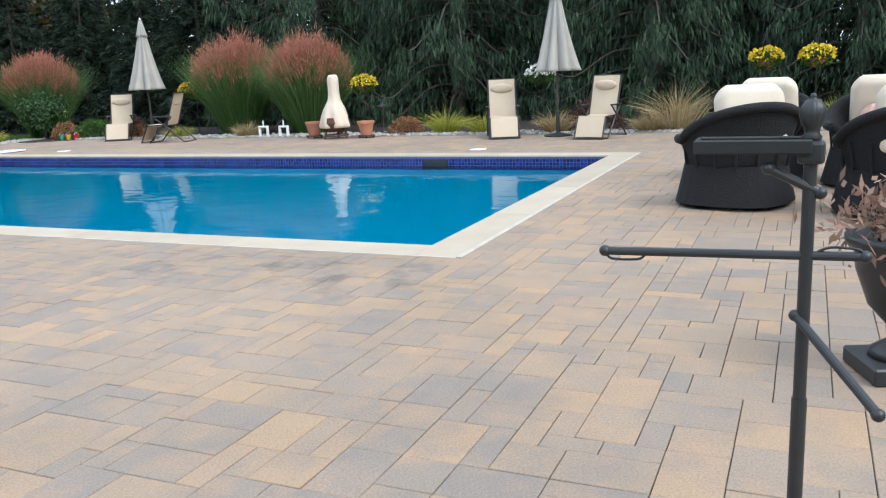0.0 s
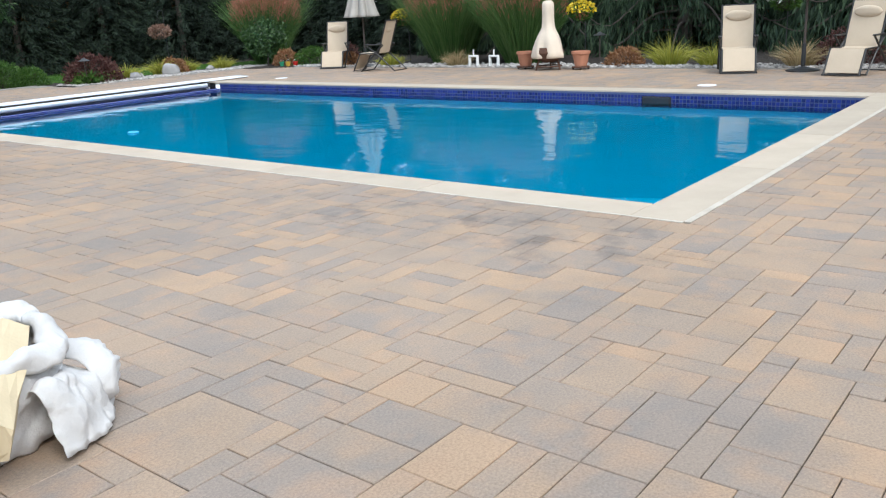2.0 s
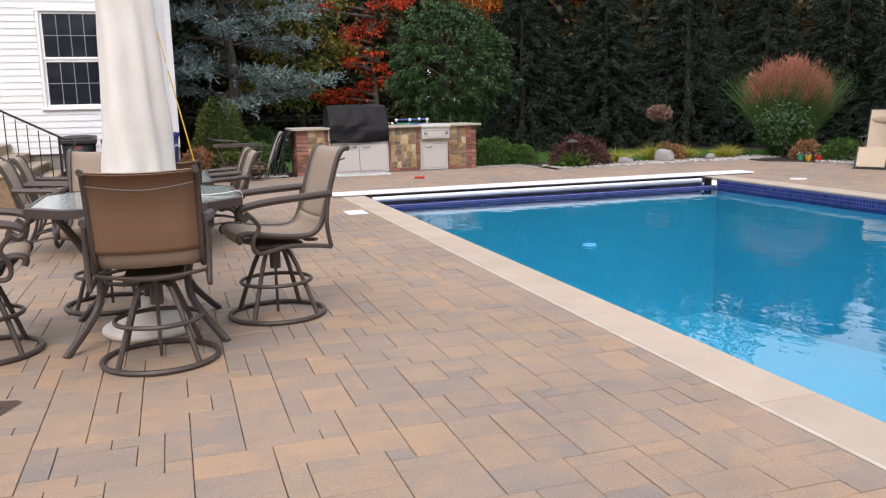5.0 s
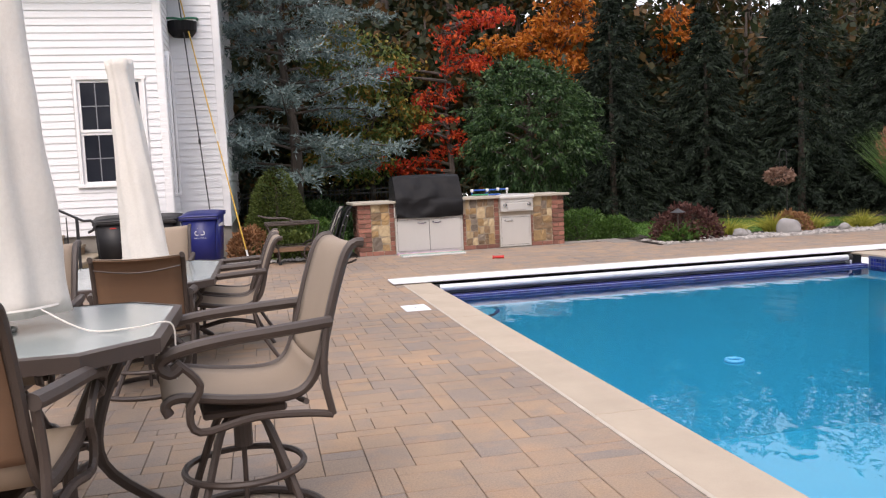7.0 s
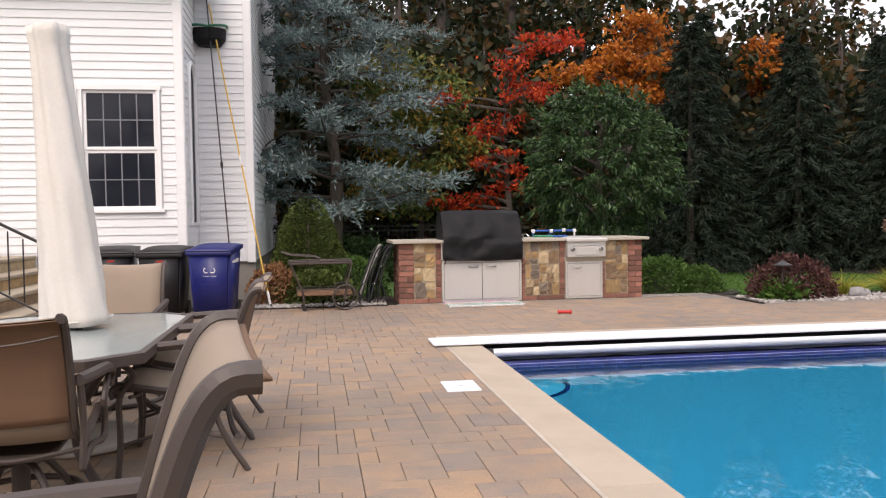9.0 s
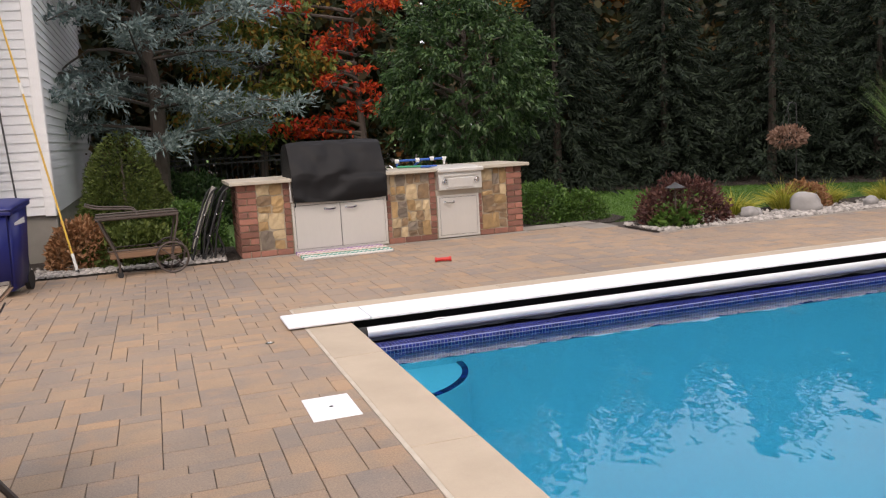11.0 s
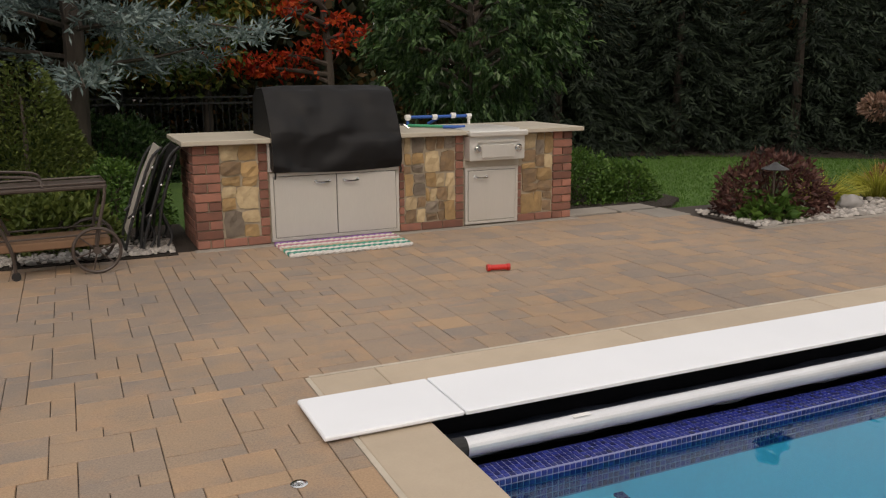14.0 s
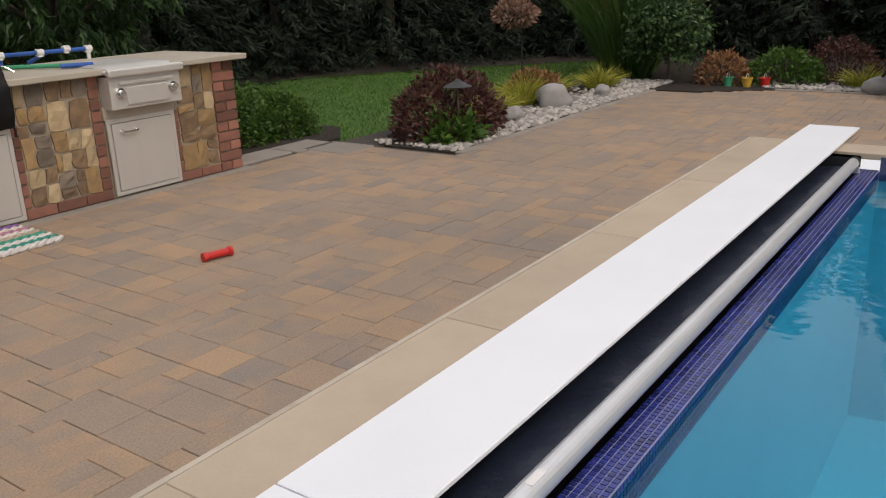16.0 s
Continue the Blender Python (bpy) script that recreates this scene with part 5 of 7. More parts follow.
lau = thing("laurel_tree", "dense rounded green broadleaf tree behind the grill island", "tree", (4.2, 20.2, -0.08))
rs = np.random.RandomState(12)
bm = TUBE(curve([(0, 0, -0.1), (0.04, 0.03, 1.1), (-0.05, 0.02, 2.2), (0.02, 0, 3.3)], 5), [0.10 - 0.0055 * k for k in range(16)], 8)
for k in range(26):
    a, z = k * 2.4, 0.7 + 2.3 * k / 25
    r = 1.3 * math.sin(0.5 + 2.2 * k / 25)
    tube(bm, [(0, 0, z), (math.cos(a) * r * 0.5, math.sin(a) * r * 0.5, z + 0.3), (math.cos(a) * r, math.sin(a) * r, z + 0.42)], [0.035, 0.024, 0.008], 5)
part("trunk", bm, M["bark"], lau)
P, D = [], []
for k in range(560):
    u = unit(rs.normal(size=(1, 3)))[0]
    lump = 1 + 0.13 * noise.noise(Vector(u) * 2.3) + 0.10 * noise.noise(Vector(u) * 5.5 + Vector((4, 0, 0)))
    rad = rs.uniform(0.45, 1.0) ** 0.45 * lump
    zr = 1.50 if u[2] > 0 else 1.45
    c = np.array([u[0] * 1.22, u[1] * 1.25, u[2] * zr * 0.97]) * rad + [0, 0, 2.35]
    m = rs.randint(20, 38)
    w = rs.uniform(0, 1, (m, 1))
    tip = u * [0.34, 0.34, 0.2] + rs.normal(size=3) * 0.10 + [0, 0, -0.08]
    P.append(c + tip * w + rs.normal(size=(m, 3)) * 0.035)
    D.append(u * 0.7 + rs.normal(size=(m, 3)) * 0.55 + [0, 0, -0.65])
leaves("crown", np.concatenate(P), np.concatenate(D), 0.12, 0.050, L["laurel"], lau, fold=0.14)
rs = np.random.RandomState(61)
sprays = []
for k in range(24):
    z = 1.55 + 3.9 * (k + rs.uniform(-0.4, 0.4)) / 23
    w = rs.uniform(0.26, 0.62)
    sprays.append((rs.normal() * 0.62 + (z - 2.6) * 0.22 - 0.35, rs.normal() * 0.3 - 0.15, z, w, w * 0.8, rs.uniform(0.10, 0.20)))
limb_tree("red_maple", "Japanese maple with sprays of scarlet leaves", (3.3, 24.2, -0.08), 5.2, sprays, 2500, 0.13, 0.075, L["red"], 0.11, 7, True, limbs=4)
limb_tree("orange_maple", "sugar maple in bright orange autumn leaf", (7.0, 25.8, -0.08), 7.0, [(0.0, 0, 4.5, 0.9, 0.8, 0.4), (0.5, 0, 5.2, 0.8, 0.7, 0.4), (-0.3, 0, 5.6, 0.6, 0.6, 0.3), (0.3, 0, 6.2, 0.7, 0.6, 0.4), (-1.7, 0, 5.0, 0.7, 0.6, 0.22), (-0.9, 0, 5.0, 0.5, 0.5, 0.3), (1.2, 0, 5.7, 0.4, 0.4, 0.3)], 4400, 0.15, 0.085, L["orange"], 0.17, 9, True)
limb_tree("orange_maple", "slender maple with orange-red autumn leaf", (10.5, 25.6, -0.08), 6.2, [(0.1, 0, 4.9, 0.7, 0.6, 0.5), (0.2, 0, 5.7, 0.4, 0.4, 0.5)], 1300, 0.18, 0.1, L["orange"], 0.12, 19, True)
limb_tree("understory_tree", "small tree with mixed green and russet leaves", (1.2, 24.4, -0.08), 5.6, [(-0.6, 0, 1.9, 1.3, 1.0, 0.6), (0.2, 0, 3.0, 1.3, 1.0, 0.7), (-0.2, 0, 4.3, 1.4, 1.1, 0.9)], 6500, 0.15, 0.08, leaf_mat("green_russet_leaves", [(0.15, (0.035, 0.065, 0.018)), (0.48, (0.10, 0.15, 0.035)), (0.66, (0.26, 0.18, 0.03)), (0.9, (0.50, 0.12, 0.02))], patch=0.6), 0.1, 31, True)

# far woods: trunks and leaf clumps behind everything, plus added unseen ones, joined
woods = thing("far_woods", "mixed dark autumn woods behind the garden", "woods", kind="stuff")
rs = np.random.RandomState(17)
bm = bmesh.new()
P, S = [], []
spots = [(rs.uniform(-14, 10), rs.uniform(29, 40), rs.uniform(9.0, 12.5)) for _ in range(70)]
spots += [(rs.uniform(10, 26), rs.uniform(29, 40), rs.uniform(7.8, 10.2)) for _ in range(36)]
spots += [(rs.uniform(-8, 5), rs.uniform(26.5, 29), rs.uniform(5.0, 8.5)) for _ in range(18)]
spots += [(rs.uniform(9, 23), rs.uniform(25, 31), rs.uniform(5.6, 7.0)) for _ in range(20)]
spots += [(rs.uniform(19, 27), rs.uniform(-16, 26), rs.uniform(5.0, 6.6)) for _ in range(46)]
# two unseen stands added behind the camera, to block sky and darken window reflections
spots += [(rs.uniform(-34, -18), rs.uniform(-26, 14), rs.uniform(6, 9)) for _ in range(26)]
spots += [(rs.uniform(-20, 20), rs.uniform(-30, -18), rs.uniform(6, 9)) for _ in range(26)]
for x, y, h in spots:
    r = h * 0.012 + 0.05
    lean = rs.uniform(-0.3, 0.3, 2)
    tube(bm, [(x, y, -0.1), (x + lean[0] * 0.4, y + lean[1] * 0.4, h * 0.5), (x + lean[0], y + lean[1], h)], [r, r * 0.8, r * 0.25], 6)
    for _ in range(5):
        z = rs.uniform(0.35, 0.95) * h
        a = rs.uniform(0, 6.28)
        rod(bm, (x, y, z), (x + math.cos(a) * 1.3, y + math.sin(a) * 1.3, z + 0.6), r * 0.3, r * 0.08, 4)
    m = 62
    u = unit(rs.normal(size=(m, 3))) * rs.uniform(0.2, 1, (m, 1)) ** 0.5
    cc = np.array([x, y, h * 0.52]) + u * np.array([1.9, 1.9, h * 0.5])
    for c in cc:
        if c[2] > 0.2:
            P.append(c + rs.normal(size=(20, 3)) * np.array([0.40, 0.40, 0.24]))
P = np.concatenate(P)
part("trunks", bm, M["bark"], woods)
leaves("leaf_clumps", P, rs.normal(size=P.shape) + [0, 0, -0.4], 0.30, 0.19, L["woods"], woods)
# undergrowth along the wood's edge
P = np.stack([rs.uniform(-9, 17, 16000), rs.uniform(24.5, 28.5, 16000), rs.uniform(-0.05, 1, 16000) ** 2 * 1.5], 1)
P2 = np.stack([rs.uniform(16.5, 20, 9000), rs.uniform(-14, 22, 9000), rs.uniform(-0.05, 1, 9000) ** 2 * 1.4], 1)
P = np.concatenate([P, P2])
leaves("undergrowth", P, rs.normal(size=P.shape), 0.2, 0.11, L["woods"], woods)
raw("forest_floor", [(-40, 23.4, -0.06), (3, 23.4, -0.06), (8.4, 22.0, -0.06), (10.6, 20.6, -0.06), (12.9, 18.6, -0.06), (14.0, 15, -0.06), (13.6, -16, -0.06), (60, -16, -0.06), (60, 70, -0.06), (-40, 70, -0.06)], [tuple(range(10))], M["mulch"], woods, "dark leaf-littered forest floor")

# iron fence at the wood's edge
fence = thing("iron_fence", "black iron picket fence", "fence", (-4.5, 24.2, -0.08))
for k in range(60):
    part("picket", ROD((k * 0.11, 0, 0.05), (k * 0.11, 0, 1.22), 0.011, 0.011, 5), M["black_metal"], fence)
for z in (0.2, 1.05, 1.15):
    part("rail", BOX((6.6, 0.025, 0.03), (3.25, 0, z)), M["black_metal"], fence)
for k in range(4):
    part("post", BOX((0.05, 0.05, 1.35), (k * 2.18, 0, 0.65), 0.005), M["black_metal"], fence)


def shrub(name, label, at, size, n, lf, lw, material, seed, stems=None, flat=0.0, group=""):
    """A clipped or loose shrub: leaves in an uneven shell round woody stems."""
    t = thing(name, label, "shrub", at, group=group)
    rs = np.random.RandomState(seed)
    bm = bmesh.new()
    for k in range(9):
        a = k * 2.4
        rr = rs.uniform(0.2, 0.7)
        tube(bm, [(0.03 * math.cos(a), 0.03 * math.sin(a), -0.06), (size[0] * rr * 0.5 * math.cos(a), size[1] * rr * 0.5 * math.sin(a), size[2] * 0.4), (size[0] * rr * math.cos(a), size[1] * rr * math.sin(a), size[2] * 0.78)], [0.014, 0.011, 0.005], 5)
    part("stems", bm, stems or M["bark"], t)
    u = unit(rs.normal(size=(n, 3)))
    u[:, 2] = np.abs(u[:, 2])
    lump = np.array([1 + 0.16 * noise.noise(Vector(v) * 3.1 + Vector((seed, 0, 0))) + 0.07 * noise.noise(Vector(v) * 8) for v in u])[:, None]
    rad = rs.uniform(0.45, 1.0, (n, 1)) ** 0.35 * lump
    P = u * rad * np.array(size)
    D = u * 0.8 + rs.normal(size=(n, 3)) * 0.6
    leaves("foliage", P, D, lf, lw, material, t, fold=0.1)
    return t


def cone_shrub(name, label, at, r, h, n, material, seed):
    t = thing(name, label, "shrub", at)
    rs = np.random.RandomState(seed)
    part("stems", ROD((0, 0, -0.06), (0, 0, h * 0.8), 0.05, 0.01, 6), M["bark"], t)
    f = 1 - np.sqrt(rs.uniform(0, 1, n))
    a = rs.uniform(0, 2 * math.pi, n)
    lump = np.array([1 + 0.14 * noise.noise(Vector((math.cos(x) * 2.5, math.sin(x) * 2.5, y * 6))) for x, y in zip(a, f)])
    rr = r * np.sqrt(np.clip(1 - f ** 1.25, 0, 1)) * lump * rs.uniform(0.8, 1.0, n)
    P = np.stack([np.cos(a) * rr, np.sin(a) * rr, f * h], 1)
    D = np.stack([np.cos(a), np.sin(a), np.full(n, 0.5)], 1) + rs.normal(size=(n, 3)) * 0.5
    leaves("foliage", P, D, 0.06, 0.022, material, t)


cone_shrub("dwarf_spruce", "conical dwarf Alberta spruce", (-1.35, 18.7, -0.08), 0.70, 1.68, 15000, L["cone"], 3)
shrub("boxwood", "rounded green boxwood beside the island", (4.45, 18.05, -0.08), (0.62, 0.6, 0.62), 6000, 0.05, 0.028, L["boxwood"], 5, group="boxwoods")
shrub("boxwood", "small rounded green boxwood beside the island", (5.05, 17.85, -0.08), (0.42, 0.42, 0.46), 4000, 0.05, 0.028, L["boxwood"], 8, group="boxwoods")
shrub("boxwood", "low rounded green shrub behind the folded chairs", (-0.65, 18.6, -0.08), (0.62, 0.5, 0.72), 5000, 0.05, 0.03, L["boxwood"], 9)
shrub("hedge", "dark clipped hedge by the fence", (-0.6, 22.4, -0.08), (1.3, 0.6, 1.0), 6000, 0.08, 0.05, L["laurel"], 10)
shrub("low_shrub", "loose shrub with bronze and green leaves beside the house", (-1.85, 17.55, -0.05), (0.42, 0.4, 0.62), 2600, 0.07, 0.04, L["russet"], 11)
shrub("low_shrub", "leafy green ground cover behind the cart", (-1.25, 17.5, -0.05), (0.65, 0.4, 0.5), 3000, 0.08, 0.045, L["cone"], 13)


def grass_clump(name, label, at, r, h, n, material, seed, plume=0, bend=0.5, lean=0.55, bw=0.012, group=""):
    t = thing(name, label, "grass clump", at, group=group)
    rs = np.random.RandomState(seed)
    a = rs.uniform(0, 2 * math.pi, n)
    q = rs.uniform(0, 1, n) ** 0.6
    P = np.stack([np.cos(a) * q * r * 0.35, np.sin(a) * q * r * 0.35, np.full(n, -0.05)], 1)
    D = np.stack([np.cos(a) * q * lean, np.sin(a) * q * lean, np.full(n, 1.0)], 1) + rs.normal(size=(n, 3)) * 0.07
    blades("foliage", P, D, h, bw, material, t, bend=bend)
    if plume:
        m = plume
        a = rs.uniform(0, 2 * math.pi, m)
        q = rs.uniform(0, 1, m) ** 0.5
        z = h * (0.99 - 0.32 * q ** 2.2) + rs.normal(size=m) * h * 0.055
        P = np.stack([np.cos(a) * q * r * 0.92, np.sin(a) * q * r * 0.92, z], 1)
        P = np.repeat(P, 16, 0) + rs.normal(size=(m * 16, 3)) * np.array([0.05, 0.05, 0.10])
        D = rs.normal(size=P.shape) * 0.35 + np.stack([np.cos(np.repeat(a, 16)) * 0.4, np.sin(np.repeat(a, 16)) * 0.4, np.ones(m * 16)], 1)
        leaves("plumes", P, D, 0.13, 0.012, L["plume"], t, "feathery pink plumes")
    return t


grass_clump("maiden_grass", "tall ornamental grass with pink plumes", (11.2, 16.6, -0.05), 0.98, 1.98, 3200, L["grass"], 1, 560, bend=0.36, lean=0.44, group="maiden grasses")
grass_clump("maiden_grass", "tall ornamental grass with pink plumes", (11.2, 10.2, -0.05), 1.08, 2.02, 3400, L["grass"], 2, 620, bend=0.36, lean=0.44, group="maiden grasses")
grass_clump("maiden_grass", "tall ornamental grass with pink plumes", (11.1, 8.15, -0.05), 1.0, 1.95, 3200, L["grass"], 3, 560, bend=0.36, lean=0.44, group="maiden grasses")
for k, (x, y, r, h, m, lab) in enumerate([(10.45, 4.55, 0.55, 0.62, "lime", "low tuft of yellow-green grass"), (10.35, 3.7, 0.45, 0.5, "lime", "low tuft of yellow-green grass"), (10.2, 2.2, 0.4, 0.55, "straw", "tuft of straw-coloured grass"), (10.3, 0.0, 0.65, 1.05, "straw", "tall tuft of straw-coloured grass"), (10.2, 0.45, 0.4, 0.5, "straw", "tuft of straw-coloured grass"),
                                           (10.2, 9.3, 0.35, 0.45, "straw", "tuft of straw-coloured grass"), (9.25, 16.2, 0.32, 0.42, "lime", "low tuft of yellow-green grass"), (6.55, 16.25, 0.34, 0.45, "lime", "low tuft of yellow-green grass"), (7.5, 16.35, 0.2, 0.5, "lime", "low tuft of yellow-green grass"), (10.4, 13.2, 0.4, 0.38, "lime", "low tuft of yellow-green grass"), (10.2, 11.2, 0.4, 0.38, "lime", "low tuft of yellow-green grass"), (10.8, -2.6, 0.5, 0.6, "lime", "low tuft of yellow-green grass"), (8.4, 16.5, 0.3, 0.42, "lime", "low tuft of yellow-green grass")]):
    grass_clump("grass_tuft", lab, (x, y, -0.02), r, h, 420 if h < 0.8 else 320, L[m], 40 + k, bend=0.8, lean=0.8, bw=0.012, group="grass tufts")
shrub("burgundy_shrub", "dark burgundy shrub with spent flower heads", (5.62, 16.1, 0), (0.66, 0.5, 0.62), 2400, 0.07, 0.035, L["burgundy"], 21)
shrub("green_undershrub", "glossy green leaves under the burgundy shrub", (5.35, 15.85, 0), (0.3, 0.26, 0.22), 420, 0.11, 0.07, L["boxwood"], 22)
for k, (x, y, sx, sz) in enumerate([(7.95, 16.45, 0.38, 0.36), (10.3, 5.4, 0.36, 0.34), (10.6, 1.55, 0.55, 0.6), (10.3, 12.6, 0.3, 0.3), (11.0, 13.6, 0.5, 0.55), (10.3, 14.9, 0.35, 0.4), (10.7, -1.3, 0.5, 0.5)]):
    shrub("autumn_shrub", "low russet autumn shrub in the gravel bed", (x, y, 0), (sx, sx, sz), 1300, 0.06, 0.03, L["burgundy"] if k in (2, 4) else L["russet"], 50 + k, group="autumn shrubs")
for k, (x, y) in enumerate([(10.6, 14.2)]):
    shrub("green_shrub", "low green and yellow garden shrub", (x, y, -0.02), (0.5, 0.5, 0.45), 1600, 0.07, 0.04, L["boxwood"], 70 + k, group="green shrubs")
sb2 = limb_tree("topiary_shrub", "small green shrub tree with orange-tinged top", (10.3, 15.65, 0), 1.1, [(0.1, 0.1, 0.85, 0.42, 0.42, 0.28), (-0.15, -0.3, 0.62, 0.3, 0.3, 0.26), (0.1, 0.35, 0.6, 0.3, 0.3, 0.24)], 2600, 0.09, 0.05, L["laurel"], 0.03, 33, limbs=5)

# lawn blades where the camera looks over the grass
rs = np.random.RandomState(3)
n = 44000
P = np.stack([rs.uniform(4.0, 14, n), rs.uniform(16.6, 22.2, n), np.full(n, -0.08)], 1)
P = P[(P[:, 1] > 16.9 - (P[:, 0] > 10) * 1.0) & (P[:, 1] < 24.3 - 0.28 * P[:, 0]) & (P[:, 1] < 18.6 + 0.9 * (12.9 - P[:, 0]))]
D = rs.normal(size=P.shape) * 0.45 + [0, 0, 1]
g = thing("lawn_grass", "short mown grass blades", "grass", kind="stuff")
tagged(blades("blades", P, D, 0.055, 0.008, L["blade"], g, bend=0.5), kind="stuff")


# ---- gravel beds, edging, boulders ----
def bed(name, label, poly, z, material):
    bm = bmesh.new()
    f = bm.faces.new([bm.verts.new((x, y, z)) for x, y in poly])
    r = bmesh.ops.extrude_face_region(bm, geom=[f])
    for v in r["geom"]:
        if isinstance(v, bmesh.types.BMVert):
            v.co.z -= 0.09
    ob = part(name, bm, material)
    return tagged(ob, label, "planting bed", kind="structure")


far_bed = bed("planting_bed_1", "river gravel planting bed along the patio", [(9.85, -14), (9.85, 14.05), (9.35, 14.95), (9.35, 15.5), (13.6, 17.2), (13.6, -14)], 0.004, M["mulch"])
side_bed = bed("planting_bed_2", "river gravel planting bed by the lawn", [(4.86, 15.52), (9.35, 15.5), (10.2, 15.9), (10.2, 16.9), (7.4, 16.75), (5.3, 16.62), (4.86, 16.3)], 0.003, M["mulch"])
bed("planting_bed_3", "gravel strip beside the house", [(-3.0, 16.74), (-0.04, 16.74), (-0.04, 18.2), (-2.15, 18.2), (-2.15, 18.35), (-3.0, 18.35)], -0.004, M["mulch"])
bed("planting_bed_4", "mulched bed round the boxwoods", [(3.65, 16.95), (5.15, 17.1), (5.6, 17.5), (5.7, 18.4), (5.0, 19.2), (3.65, 19.4)], -0.03, M["mulch"])


def pebbles(name, label, parent, spots, rs):
    base = [(0, 0, 1)] + [(math.cos(a) * 0.9, math.sin(a) * 0.9, 0.35) for a in np.arange(6) * 1.047] + [(math.cos(a + 0.5), math.sin(a + 0.5), -0.3) for a in np.arange(6) * 1.047]
    faces = [(0, 1 + k, 1 + (k + 1) % 6) for k in range(6)] + [(1 + k, 7 + k, 1 + (k + 1) % 6) for k in range(6)] + [(1 + (k + 1) % 6, 7 + k, 7 + (k + 1) % 6) for k in range(6)]
    base = np.array(base)
    V, F = [], []
    for x, y, s in spots:
        a = rs.uniform(0, 6.28)
        sc = np.array([s * rs.uniform(0.8, 1.3), s * rs.uniform(0.6, 0.9), s * rs.uniform(0.45, 0.7)])
        p = base * sc * rs.uniform(0.85, 1.15, (13, 1))
        c, sn = math.cos(a), math.sin(a)
        p = np.stack([p[:, 0] * c - p[:, 1] * sn + x, p[:, 0] * sn + p[:, 1] * c + y, p[:, 2] + 0.006 + s * 0.25], 1)
        b = len(V)
        V += p.tolist()
        F += [tuple(b + k for k in q) for q in faces]
    ob = raw(name, V, F, M["pebble"], parent, label)
    ob.data.shade_smooth()
    return tagged(ob, kind="stuff")


rs = np.random.RandomState(8)
pebs = thing("river_pebbles", "pale grey rounded river pebbles", "gravel", kind="stuff")
sp = []
for _ in range(2600):
    x, y = rs.uniform(4.9, 10.2), 15.54 + abs(rs.normal()) * 0.36
    if y < 16.55:
        sp.append((x, y, rs.uniform(0.018, 0.042)))
pebbles("side_pebbles", "pale river pebbles", pebs, sp, rs)
sp = [(9.9 + abs(rs.normal()) * 0.35, rs.uniform(-4, 14.3), rs.uniform(0.02, 0.048)) for _ in range(3600)]
pebbles("far_pebbles", "pale river pebbles", pebs, sp, rs)
sp = [(rs.uniform(-2.9, -0.25), 16.78 + abs(rs.normal()) * 0.35, rs.uniform(0.015, 0.035)) for _ in range(1500)]
pebbles("house_pebbles", "pale river pebbles", pebs, sp, rs)
for x, y, s, sd in ((7.55, 15.98, 0.23, 3), (6.55, 15.92, 0.13, 7), (6.75, 16.02, 0.10, 11), (9.9, 13.0, 0.16, 5), (8.6, 15.85, 0.12, 2)):
    b = thing("boulder", "grey rounded garden boulder in the gravel", "rock", (x, y, 0), R.uniform(0, 180), "boulders")
    part("rock", blob(bmesh.new(), (0, 0, s * 0.45), (s, s * 0.75, s * 0.72), 0.35, 1.4, 3, sd), M["rock"], b, smooth=True)

edge = thing("stone_edging", "grey edging slabs round the patio", "edging", kind="structure")
for k in range(11):
    part("slab", BOX((0.40, 0.09, 0.06), (5.07 + k * 0.405, 15.485, -0.022), 0.006), M["edging"], edge)
for k in range(46):
    part("slab", BOX((0.09, 0.40, 0.06), (9.86, -4.3 + k * 0.405, -0.022), 0.006), M["edging"], edge)
for x, y, sx, sy in ((3.95, 17.02, 0.6, 0.32), (4.52, 17.0, 0.5, 0.36), (4.6, 16.62, 0.42, 0.5)):
    part("slab", BOX((sx, sy, 0.05), (x, y, -0.018), 0.008), M["edging"], edge)
part("slab", BOX((3.75, 0.10, 0.06), (1.78, 16.735, -0.024), 0.006), M["edging"], edge)


def path_light(x, y, h):
    t = thing("path_light", "low metal garden path light", "path light", (x, y, 0), 0, "path lights")
    part("stake", ROD((0, 0, -0.05), (0, 0, h - 0.06), 0.011, seg=8), M["bronze"], t)
    part("shade", LATHE([(0.13, h - 0.055), (0.132, h - 0.05), (0.05, h - 0.01), (0.012, h + 0.015), (0.0005, h + 0.02)], 20), M["lounge_frame"], t)


path_light(5.27, 15.75, 0.56)
path_light(10.45, 6.0, 0.62)


